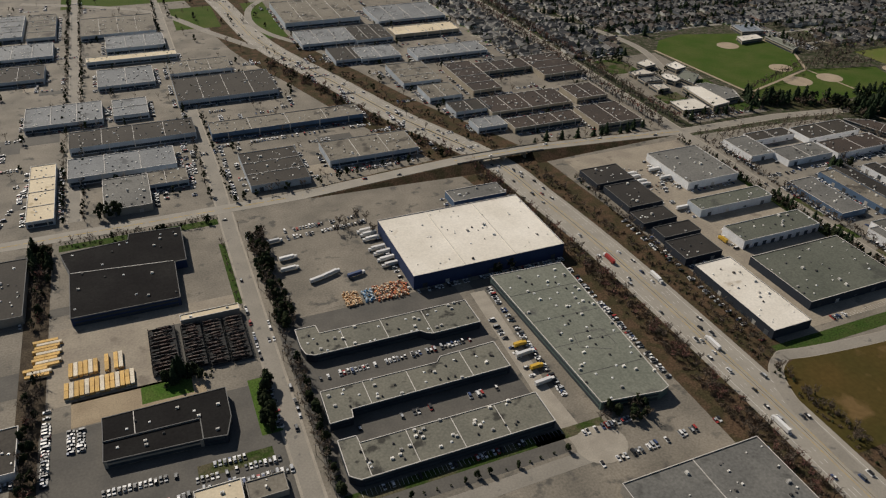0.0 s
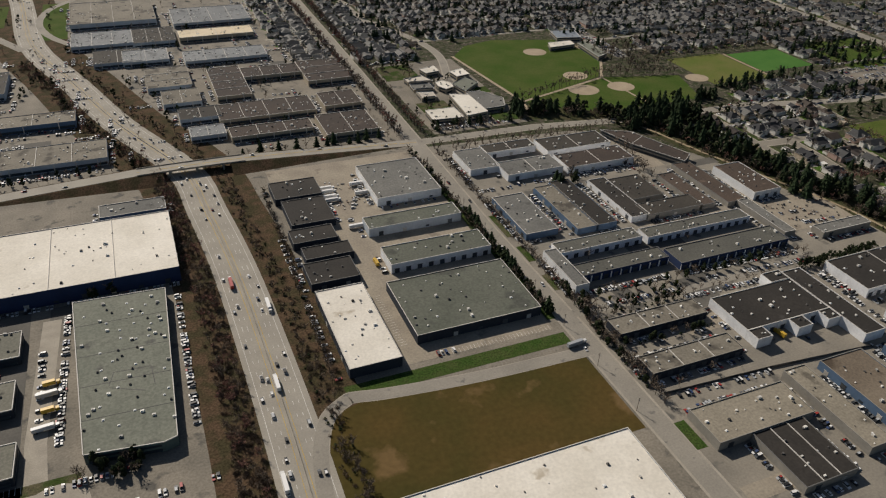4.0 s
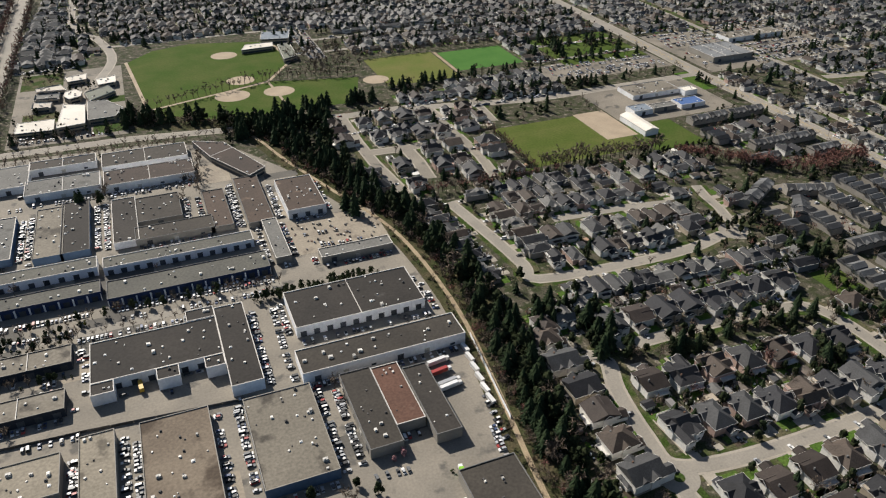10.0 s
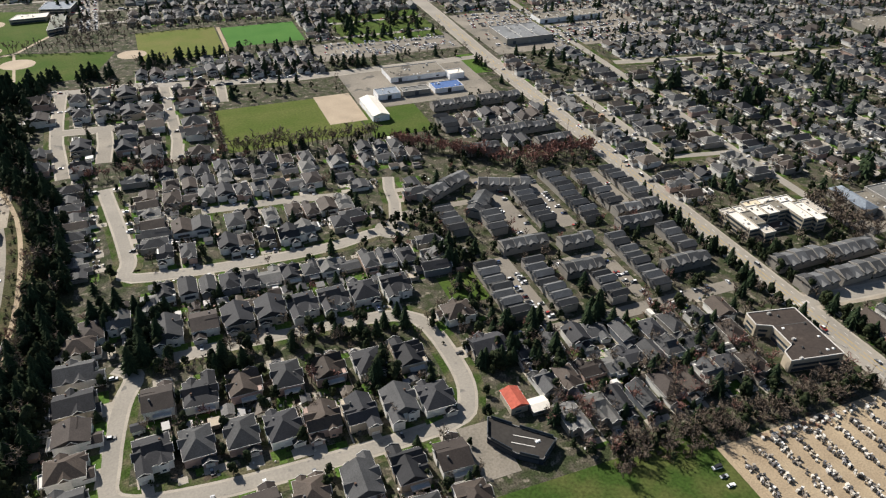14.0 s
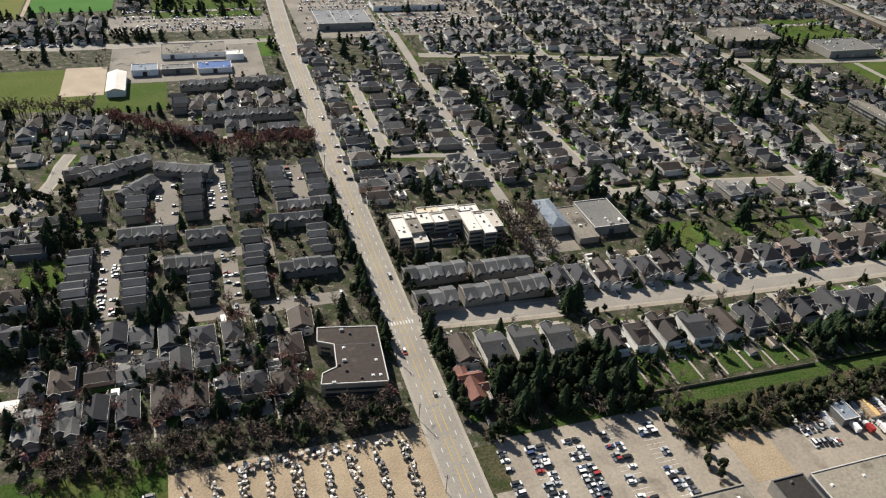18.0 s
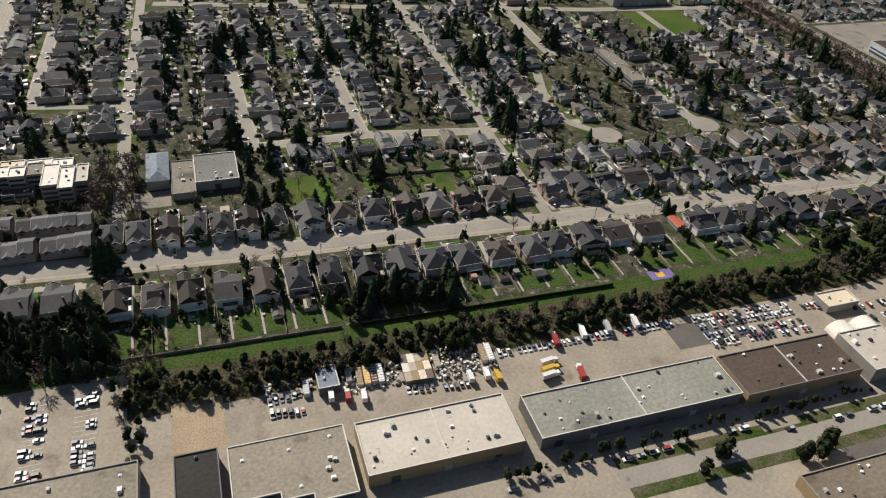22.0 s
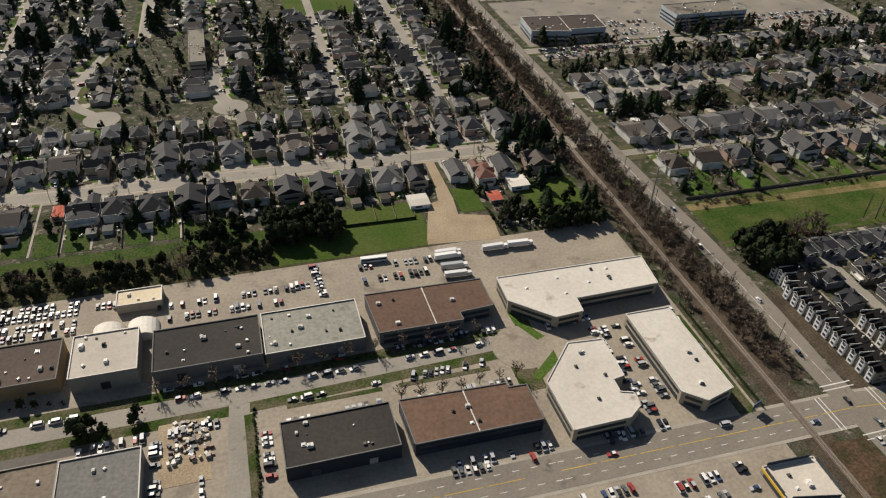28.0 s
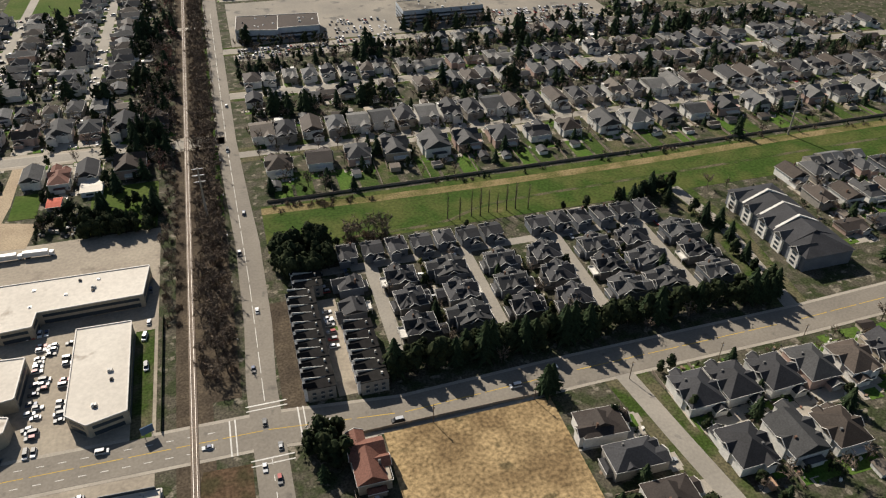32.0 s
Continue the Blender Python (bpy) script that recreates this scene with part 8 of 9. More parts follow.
# tall single trees and dark clumps that stand out among the houses
for x, y, n in ((1552, 344, 5), (1572, 342, 5), (1631, 275, 1), (1517, 357, 3), (1560, 382, 3), (1765, 340, 4), (1766, 292, 3), (1734, 422, 3), (1757, 204, 3), (1833, 327, 4), (1785, 289, 3), (1759, 178, 2), (1869, 323, 4),
                (1558, 103, 3), (1552, 188, 3), (1574, 160, 2), (1600, 170, 2), (1757, 160, 2), (1770, 186, 3), (1733, 98, 3), (1644, 118, 2), (1472, 52, 3), (1965, 203, 4), (1968, 240, 4), (1969, 275, 4), (1940, 168, 3), (2022, 138, 2), (2070, 130, 2),
                (2098, 120, 3), (2124, 136, 3), (2125, 32, 6), (2137, 40, 4), (2216, 73, 2), (2222, 60, 1), (2240, 68, 3), (2286, 70, 2), (2296, 71, 2), (2002, 200, 2), (2122, 239, 3), (2206, 212, 2), (2304, 163, 4), (2440, 160, 3), (2520, 70, 3), (2600, 150, 4), (2400, 66, 3)):
    for _ in range(n):
        tree(rng.choice(("conifer", "conifer", "evergreen")), x + rng.uniform(-5, 5), y + rng.uniform(-5, 5), rng.uniform(1.3, 1.7), True)
for x, y in ((1468, 130), (1466, 161), (1484, 153), (1920, 222), (1914, 236), (2129, 82), (2126, 96), (2132, 70), (2130, 110)):
    for _ in range(3):
        tree("bare", x + rng.uniform(-4, 4), y + rng.uniform(-4, 4), 1.4, True)
for _ in range(170):
    tree(rng.choice(("conifer", "evergreen", "evergreen", "evergreen")), rng.uniform(1400, 2140), rng.uniform(150, 520), rng.uniform(1.1, 1.6))
for _ in range(60):
    tree(rng.choice(("conifer", "evergreen", "bare")), rng.uniform(2200, 2740), rng.uniform(50, 340), rng.uniform(1.1, 1.5))
# gardens and streets: loose trees everywhere among the houses
for x0, y0, x1, y1, n, kinds in ((920, -20, 1355, 400, 900, ("conifer", "evergreen", "evergreen", "bare", "bare", "shrub", "red", "shrub", "evergreen")), (925, 390, 1360, 700, 520, ("conifer", "evergreen", "bare", "bare")), (600, 640, 1360, 1240, 1100, ("conifer", "evergreen", "bare", "bare", "bare")),
                                 (1380, -20, 2145, 300, 1500, ("conifer", "evergreen", "evergreen", "bare", "shrub", "evergreen", "bare", "shrub", "bare")), (1380, 300, 2145, 900, 1500, ("conifer", "evergreen", "bare", "bare", "evergreen", "shrub")), (2195, -320, 2760, 220, 900, ("conifer", "evergreen", "bare", "shrub", "bare")),
                                 (2195, 220, 2600, 660, 500, ("conifer", "bare", "evergreen", "bare")), (-300, 640, 540, 1400, 420, ("bare", "evergreen", "bare")), (560, 60, 860, 600, 60, ("bare", "shrub")), (1650, 250, 1850, 700, 130, ("conifer", "conifer", "evergreen"))):
    for _ in range(n):
        x, y = rng.uniform(x0, x1), rng.uniform(y0, y1)
        if all(math.hypot(x - ox, y - oy) > 8.0 for i in (-1, 0, 1) for j in (-1, 0, 1) for ox, oy in CELLS.get((int(x // 12) + i, int(y // 12) + j), ())):
            tree(rng.choice(kinds), x, y, rng.uniform(0.6, 1.0))

for x, y, turn, kind, v in HOUSES:
    w, d, wd, gx, hy = v["dims"]
    c, s = math.cos(radians(turn)), math.sin(radians(turn))
    for p in (0.95, 0.7, 0.4):
        if rng.random() < (p if kind in GARDEN else 0.3):
            a, b = (rng.uniform(-w / 2, w / 2), hy + rng.uniform(2.5, 11)) if p > 0.5 else (rng.choice((-1, 1)) * w * 0.45, -hy - wd - rng.uniform(1, 5))
            tree(rng.choice(("evergreen", "evergreen", "bare", "bare", "shrub", "shrub", "conifer", "evergreen")), x + a * c - b * s, y + a * s + b * c, rng.uniform(0.4, 0.85))
TREES.sort(key=lambda p: p[2] + 0.2 * p[1])
NEAR_TREES = 140
count = {}
rest = {k: [] for k in KINDS}
step_t = max(1, len(TREES) // 3 // NEAR_TREES)
near_ids = set(range(0, NEAR_TREES * step_t, step_t))
for i, (kind, x, y, size) in enumerate(TREES):
    k = rng.randrange(len(MESHES[kind]))
    tm, cm, tt, ct = MESHES[kind][k]
    if i in near_ids:
        root = thing("shrub" if kind == "shrub" else "tree", x, y, KINDS[kind][1] + " on the ground below", "shrub" if kind == "shrub" else "tree", kind + " trees", rng.uniform(0, 360))
        root.scale = (size, size, size)
        part("trunk", tm, "", root)
        part("crown", cm, "", root)
    else:
        turn = rng.uniform(0, 360)
        grade = GRADES[0 if i < len(TREES) * 0.24 else 1 if i < len(TREES) * 0.55 else 2]
        tt, ct = grade[kind][rng.randrange(len(grade[kind]))]
        rest[kind] += [(tt[0], tt[1], 0, x, y, 0, turn, size), (ct[0], ct[1], 1, x, y, 0, turn, size)]
for kind, pieces in rest.items():
    if pieces:
        bake(kind + "_trees" if kind != "shrub" else "shrubs", pieces, ["bark", KINDS[kind][0]], "many " + KINDS[kind][1] + "s among the houses and yards", "trees")

# ---- vehicles ----
def car_geo(kind, plain=False):
    L, W, H, c0, c1 = {"sedan": (4.6, 1.8, 1.42, 0.30, 0.86), "suv": (4.7, 1.9, 1.72, 0.27, 0.97), "van": (5.4, 2.0, 2.1, 0.16, 0.98)}[kind]
    body, glass, wheel = Geo(), Geo(), Geo()
    x0, x1, h = -L / 2, L / 2, H * 0.56
    body.add([(x0, -W / 2, 0.28), (x1, -W / 2, 0.28), (x1, W / 2, 0.28), (x0, W / 2, 0.28), (x0 + 0.05, -W / 2, h * 0.86), (x1 - 0.05, -W / 2, h), (x1 - 0.05, W / 2, h), (x0 + 0.05, W / 2, h * 0.86)],
             [(0, 3, 2, 1), (4, 5, 6, 7), (0, 1, 5, 4), (1, 2, 6, 5), (2, 3, 7, 6), (3, 0, 4, 7)])
    a, b = x0 + L * c0, x0 + L * c1
    glass.add([(a, -W / 2 + 0.06, h * 0.85), (b, -W / 2 + 0.06, h * 0.9), (b, W / 2 - 0.06, h * 0.9), (a, W / 2 - 0.06, h * 0.85), (a + 0.75, -W / 2 + 0.25, H - 0.05), (b - 0.3, -W / 2 + 0.25, H - 0.05), (b - 0.3, W / 2 - 0.25, H - 0.05), (a + 0.75, W / 2 - 0.25, H - 0.05)],
              [(4, 5, 6, 7), (0, 1, 5, 4), (1, 2, 6, 5), (2, 3, 7, 6), (3, 0, 4, 7)])
    body.box(a + 0.78, -W / 2 + 0.22, H - 0.05, b - 0.28, W / 2 - 0.22, H + 0.02)
    if plain:
        return body, glass, wheel, L, W
    for sx in (x0 + 0.85, x1 - 0.85):
        body.box(sx + 0.3, -W / 2 - 0.01, 0.3, sx + 0.5, W / 2 + 0.01, 0.5)
    wheel.tube((0, -0.11, 0), (0, 0.11, 0), 0.33, 0.33, 8)
    return body, glass, wheel, L, W


CARS = []   # x, y, turn, kind, paint


def car(x, y, turn, z=0.12):
    CARS.append((x, y, turn + rng.uniform(-2, 2), rng.choice(("sedan", "sedan", "suv", "suv", "van")), rng.choice(("white", "white", "white", "silver", "silver", "black", "black", "grey", "grey", "white", "silver", "black", "grey", "red", "blue")), z))


def parked(x0, y0, x1, y1, turn=90, full=0.8, pitch=2.75):
    """Cars side by side along a line of bays."""
    n = max(1, int(math.hypot(x1 - x0, y1 - y0) / pitch))
    for k in range(n + 1):
        if rng.random() < full:
            car(x0 + (x1 - x0) * k / n, y0 + (y1 - y0) * k / n, turn + (180 if rng.random() < 0.5 else 0))


bays = Geo()


def bay_lines(x0, y0, x1, y1, depth=5.0, pitch=2.75):
    n = int(math.hypot(x1 - x0, y1 - y0) / pitch)
    for k in range(n + 1):
        x, y = x0 + (x1 - x0) * k / n, y0 + (y1 - y0) * k / n
        if abs(x1 - x0) > abs(y1 - y0):
            bays.box(x - 0.1, y - depth / 2, 0.08, x + 0.1, y + depth / 2, 0.1)
        else:
            bays.box(x - depth / 2, y - 0.1, 0.08, x + depth / 2, y + 0.1, 0.1)


# strips between the western terraces
parked(72, 368, 185, 369, 90, 0.8)
parked(75, 316, 190, 317, 90, 0.35)
bay_lines(70, 268, 200, 268)
parked(72, 268, 198, 268, 90, 0.3)
parked(218, 290, 222, 420, 0, 0.75)
parked(207, 300, 207, 400, 0, 0.35)
parked(294, 285, 296, 420, 0, 0.7)
parked(210, 262, 260, 262, 90, 0.6)
parked(210, 236, 300, 240, 90, 0.6)
parked(-82, 359, -82, 377, 0, 1.0)
parked(-76.2, 359, -76.2, 376, 0, 1.0)
parked(-65, 320.8, -26, 319.2, 90, 0.9)
parked(-15, 311.3, 32, 310.7, 90, 0.9)
parked(-4, 320, 13, 319, 90, 0.9)
parked(-96, 338, -96, 382, 0, 0.75)
parked(57.5, 440, 58, 600, 90, 0.2, 6.5)
parked(38.8, 330, 39, 470, 90, 0.45, 6.5)
parked(51.4, 300, 51.5, 440, 90, 0.3, 6.5)
parked(-96, 340, -96, 400, 0, 0.8)
parked(38, 330, 39, 380, 0, 0.5)
parked(-40, 303, 40, 300, 90, 0.7)
parked(90, 548, 160, 552, 90, 0.8)
parked(90, 560, 160, 564, 90, 0.6)
parked(-60, 582, 10, 584, 0, 0.4, 6)
parked(-150, 620, -110, 760, 0, 0.4)
parked(60, 632, 62, 720, 0, 0.6)
parked(25, 650, 27, 840, 0, 0.6)
parked(140, 650, 250, 652, 90, 0.6)
parked(240, 660, 262, 720, 0, 0.6)
parked(60, 752, 230, 754, 90, 0.5)
parked(383, 292, 383, 470, 0, 0.4)
bay_lines(460, 292, 538, 292)
parked(450, 293, 470, 293, 90, 0.7)
bay_lines(434, 310, 434, 370)
parked(445, 478, 470, 540, 0, 0.25)
parked(545, 470, 546, 560, 0, 0.1)
# estate east of the main street
parked(572, 320, 572, 345, 0, 0.6)
parked(580, 318, 660, 316, 90, 0.85)
parked(680, 314, 785, 310, 90, 0.85)
parked(588, 301, 650, 299, 90, 0.6)
parked(680, 303, 790, 296, 90, 0.6)
parked(572, 405, 572, 470, 0, 0.9)
parked(612, 405, 612, 470, 0, 0.85)
parked(618, 405, 618, 470, 0, 0.7)
parked(668, 400, 668, 475, 0, 0.8)
parked(675, 400, 675, 475, 0, 0.8)
parked(576, 494, 608, 492, 90, 0.8)
parked(618, 495, 670, 493, 90, 0.7)
parked(680, 490, 745, 488, 90, 0.7)
parked(776, 400, 776, 470, 0, 0.7)
parked(808, 400, 810, 460, 0, 0.85)
parked(738, 425, 740, 460, 0, 0.6)
parked(830, 345, 870, 340, 90, 0.5)
parked(815, 365, 850, 362, 90, 0.4)
parked(575, 510, 576, 560, 0, 0.7)
parked(762, 210, 764, 280, 0, 0.75)
parked(776, 205, 778, 275, 0, 0.8)
parked(790, 232, 876, 231, 90, 0.4)
parked(655, 288, 735, 286, 90, 0.85)
parked(582, 252, 650, 250, 90, 0.35)
parked(580, 202, 655, 198.5, 90, 0.45)
parked(580, 189, 650, 188, 90, 0.2)
parked(678.5, 130, 678.5, 190, 0, 0.6)
parked(685, 125, 685, 185, 0, 0.75)
parked(728.5, 125, 728.5, 188, 0, 0.7)
parked(740.5, 125, 740.5, 188, 0, 0.75)
parked(786.5, 125, 787, 188, 0, 0.75)
parked(796, 122, 797, 186, 0, 0.75)
parked(866, 80, 872, 120, 0, 0.7)
parked(800, 110, 826, 108, 90, 0.7)
parked(812, 80, 840, 78, 90, 0.5)
parked(882, 200, 884, 280, 0, 0.25)
parked(590, 640, 680, 638, 90, 0.6)
parked(590, 650, 630, 648, 90, 0.6)
# car park by the north-south road
for k, x in enumerate((1403, 1408, 1423, 1428, 1443, 1448, 1464, 1469)):
    bay_lines(x, -88, x, -40)
    parked(x, -86, x, -42, 0, 0.8 if k < 4 else 0.45)
parked(1389, -90, 1389, -40, 0, 0.7)
# yards behind the eastern warehouses
parked(1664, -64, 1765, -66, 90, 0.85)
parked(1547, -67.5, 1561, -65.5, 90, 0.9)
parked(1547, -75, 1561, -76.5, 90, 0.9)
parked(1630, -79, 1641, -80, 90, 0.8)
parked(1606, -76, 1624, -77.5, 90, 0.6)
for y in (-66, -72, -80, -86):
    parked(1780, y, 1840, y - 2, 90, 0.85)
parked(1850, -72, 1870, -74, 90, 0.8)
parked(1880, -80, 1955, -80, 90, 0.75)
parked(1885, -90, 1940, -90, 90, 0.5)
parked(1890, -145.6, 1968, -146.6, 8, 0.75, 6.2)
parked(1938, -158.5, 1976, -158, 5, 0.6, 6.0)
parked(1988, -158, 2030, -157.6, 70, 0.55)
parked(1988, -146, 2030, -145.5, 10, 0.6, 6.5)
parked(1997, -214, 2031, -215, 90, 0.5)
parked(2080, -244, 2101, -243, 90, 0.85)
parked(2113, -240, 2113, -258, 0, 0.5)
parked(2055, -214.5, 2082, -215, 80, 0.6)
parked(2089, -146, 2090, -200, 5, 0.55)
parked(2101.5, -150, 2102, -205, 0, 0.45, 3.4)
parked(2133, -135, 2135, -170, 80, 0.4, 5)
parked(875, 110, 879, 150, 10, 0.5)
for x in (931, 939, 948):
    parked(x, 796, x, 934, 0, 0.6)
parked(1985, -72, 2030, -74, 90, 0.8)
parked(1985, -84, 2025, -84, 90, 0.6)
parked(1960, -66, 1962, -90, 0, 0.6)
parked(1885, -139, 1976, -138, 0, 0.75, 6.2)
parked(1985, -138, 2040, -137, 90, 0.6)
parked(1775, -146, 1860, -146, 0, 0.55, 7)
parked(1640, -142, 1760, -140, 0, 0.4, 7)
parked(1880, -166, 1880, -200, 0, 0.7)
parked(1898, -160, 1898, -205, 90, 0.6, 6)
parked(1925, -172, 1925, -200, 0, 0.4)
parked(1935, -172, 1975, -170, 90, 0.5)
parked(1990, -174, 2036, -172, 90, 0.6)
parked(2000, -211, 2040, -211, 90, 0.4)
parked(1850, -166, 1905, -164, 90, 0.6)
parked(2092, -205, 2094, -150, 0, 0.5)
parked(2062, -142, 2090, -140, 90, 0.5)
parked(2135, -200, 2136, -120, 90, 0.25, 6)
parked(2218, -200, 2219, -130, 0, 0.35, 5)
parked(2060, -214, 2100, -213, 90, 0.5)
parked(1395, 590, 1600, 600, 90, 0.6)
parked(1395, 615, 1600, 622, 90, 0.6)
parked(1400, 632, 1600, 634, 90, 0.6)
for y in (183, 190, 198):
    parked(2200, y, 2275, y - 3, 90, 0.55)
for y in (180, 188, 200, 208, 222, 230, 244, 252):
    parked(2286, y, 2338, y - 3, 90, 0.55)
for y in (206, 216, 232, 242):
    parked(2444, y, 2545, y - 4, 90, 0.5)
parked(1190, 625, 1350, 625, 90, 0.6)
for x0, y0, x1, y1 in ((1230, 200, 1246, 290), (1266, 200, 1280, 284), (1324, 212, 1338, 268), (1198, 106, 1210, 178), (1270, 109, 1280, 150)):
    parked(x0 + 2.6, y0, x0 + 2.6, y1, 0, 0.22, 3.4)
    parked(x1 - 2.6, y0, x1 - 2.6, y1, 0, 0.22, 3.4)
parked(1182, 101, 1338, 101, 80, 0.25, 3.4)
parked(1232, 156, 1282, 156, 90, 0.3, 3.4)
for y in (608, 617, 640, 650):
    parked(1195, y, 1345, y, 90, 0.5)
for y in (572, 582, 596, 606):
    parked(1466, y, 1612, y, 90, 0.55)
for y in (664, 674, 688, 698, 712):
    parked(1395, y, 1612, y, 90, 0.5)
parked(1226, -70, 1228, -22, 0, 0.6)
parked(2078, -254, 2100, -252, 90, 0.8)
parked(2076, -264, 2104, -262, 90, 0.7)
parked(2040, -240, 2070, -239, 90, 0.4)
tagged(setting("bay_lines", bays, "paint white", "thin white parking bay lines", "marking"), kind="stuff")
# small roof plant all over the flat roofs
bits = []
bit = Geo().box(-0.7, -0.6, 0, 0.7, 0.6, 0.8, 0.08).tris()
for x0, y0, x1, y1, h in ROOF_TOPS:
    for _ in range(int(min(34, (x1 - x0) * (y1 - y0) / 190) if y0 < 630 else min(60, (x1 - x0) * (y1 - y0) / 95))):
        bits.append((*bit, rng.choice((0, 0, 1)), rng.uniform(x0 + 2, x1 - 2), rng.uniform(y0 + 2, y1 - 2), h - 0.45, rng.choice((0, 45, 90)), rng.uniform(0.45, 1.1)))
bake("roof_vents", bits, ["unit metal", "unit dark"], "small pale vents and hoods on the flat roofs", "roof vents")
for x, y, t in back_cars:
    car(x, y, t, 0.11)
# loose cars along the warehouse walls
for x0, y0, x1, y1 in SIDES:
    if y0 < 100 or x0 > 900:
        continue
    for side in range(4):
        if rng.random() < (0.9 if y0 > 640 else 0.6):
            px, py = ((x0 + x1) / 2, y0 - 4) if side == 0 else ((x0 + x1) / 2, y1 + 4) if side == 1 else (x0 - 4, (y0 + y1) / 2) if side == 2 else (x1 + 4, (y0 + y1) / 2)
            if is_free(px, py, 1.5):
                if side < 2:
                    parked(x0 + 3, py, x1 - 3, py, 90, rng.uniform(0.35, 0.85))
                else:
                    parked(px, y0 + 3, px, y1 - 3, 0, rng.uniform(0.25, 0.7))
for x0, y0, x1, y1, n in ((-300, 640, 40, 1400, 90), (60, 640, 300, 1000, 60), (370, 640, 545, 1000, 60), (200, 940, 480, 1250, 60)):
    for _ in range(n):
        x, y = rng.uniform(x0, x1), rng.uniform(y0, y1)
        if is_free(x, y, 3):
            t = rng.choice((0, 90))
            parked(x, y, x + (22 if t else 0), y + (0 if t else 22), t, 0.7)
# traffic
for (x0, y0), (x1, y1) in zip(HWY, HWY[1:]):
    a = math.degrees(math.atan2(y1 - y0, x1 - x0))
    for off in (-11.3, -7.8, -4.4, 4.4, 7.8, 11.3):
        if rng.random() < 0.36 and y0 > 150:
            t = rng.random()
            car(x0 + (x1 - x0) * t + off, y0 + (y1 - y0) * t, a, 0.19)
for x, y, t in ((1362, 40, 90), (1369, 5, -90), (1371, 110, 90), (1363, 190, -90), (1370, 250, 90), (1362, 300, -90), (1370, 350, 90), (2181, -245, 90), (2186, -252, 90), (2188, -236, -90), (2183, -222, -90), (2181, -190, 90), (2186, -150, -90), (2181, -100, 90), (2186, -60, -90), (2181, 20, 90), (2184, 90, -90),
                (2160, -229, 0), (2210, -229, 180), (2236, -236, 0), (2310, -225, 180), (2290, -231, 0), (550, 262, 90), (559, 340, 90), (553, 400, -90), (560, 480, 90), (555, 520, -90), (48, 420, 90), (42, 500, -90), (47, 330, 90), (44, 598, 0), (2064, -222, 0), (1990, -226, 180), (2120, -220, 180)):
    car(x, y, t, 0.14)
for x in range(150, 540, 34):
    if rng.random() < 0.7:
        car(x, 619 + 6 * math.sin((x - 120) / 426 * math.pi) + rng.choice((-3.5, 3.5)), 0, bridge_z(x) + 0.02)
# cars on the drives
for x, y, turn, kind, v in HOUSES:
    if rng.random() < 0.5:
        w, d, wd, gx, hy = v["dims"]
        c, s = math.cos(radians(turn)), math.sin(radians(turn))
        b = -hy - wd - 3.6
        car(x + gx * c - b * s, y + gx * s + b * c, turn + 90, 0.1)

CARS.sort(key=lambda p: p[1] + 0.2 * p[0])
CAR_GEO = {k: car_geo(k) for k in ("sedan", "suv", "van")}
CAR_MESH = {}
for k, (b, g, w, L, W) in CAR_GEO.items():
    for p in PAINTS:
        CAR_MESH[k, p] = b.mesh("body", "car paint " + p)
    CAR_MESH[k, "glass"] = g.mesh("cabin_glass", "car glass")
WHEEL = CAR_GEO["sedan"][2].mesh("wheel", "tyre")
tri = {k: tuple(q.tris() for q in car_geo(k, True)[:2]) for k in CAR_GEO}
near_cars = set(range(0, 48 * 2, 2))
far_cars = []
for i, (x, y, turn, kind, paint, z) in enumerate(CARS):
    if y > far_edge(x) or y < near_edge(x) - 10:
        continue
    if i in near_cars:
        root = thing("car" if kind != "van" else "van", x, y, f"{paint} {kind} standing on the asphalt", "car", "cars", turn, z)
        part("body", CAR_MESH[kind, paint], "", root)
        part("cabin_glass", CAR_MESH[kind, "glass"], "", root)
        L, W = CAR_GEO[kind][3:]
        for sx in (-1, 1):
            for sy in (-1, 1):
                ob = part("wheel", WHEEL, "", root)
                ob.matrix_basis = pose(sx * (L / 2 - 0.85) * U, sy * (W / 2 - 0.08) * U, 0.33 * U)
    else:
        (bv, bf), (gv, gf) = tri[kind]
        far_cars += [(bv, bf, 0, x, y, z - 0.1, turn, 1.0), (gv, gf, 1, x, y, z - 0.1, turn, 1.0)]
bake("parked_cars", far_cars, ["car paint mix", "car glass"], "many parked cars in the yards and streets", "cars")


def trailer(x, y, turn, colour="white", L=12.5):
    """A box trailer with its wheels, and a cab in front where it is a lorry."""
    root = thing("lorry", x, y, f"{colour} box lorry parked in a yard", "lorry", "lorries", turn, 0.1)
    part("box", Geo().box(-L / 2, -1.28, 1.1, L / 2, 1.28, 3.9, 0.05), "car paint " + colour, root)
    part("chassis", Geo().box(-L / 2 + 0.4, -0.6, 0.7, L / 2 + 1.5, 0.6, 1.1), "tyre", root)
    cab = part("cab", Geo().box(L / 2 + 0.5, -1.2, 0.6, L / 2 + 2.7, 1.2, 2.9, 0.12), "car paint white" if colour != "yellow" else "car paint yellow", root)
    part("windscreen", Geo().box(L / 2 + 2.6, -1.05, 1.8, L / 2 + 2.72, 1.05, 2.6), "car glass", cab)
    for sx in (-L / 2 + 1.2, -L / 2 + 2.5, L / 2 + 1.6):
        for sy in (-1.1, 1.1):
            ob = part("wheel", WHEEL, "", root)
            ob.matrix_basis = Matrix.LocRotScale((sx * U, sy * U, 0.5 * U), None, Vector((1.5, 1.5, 1.5)))


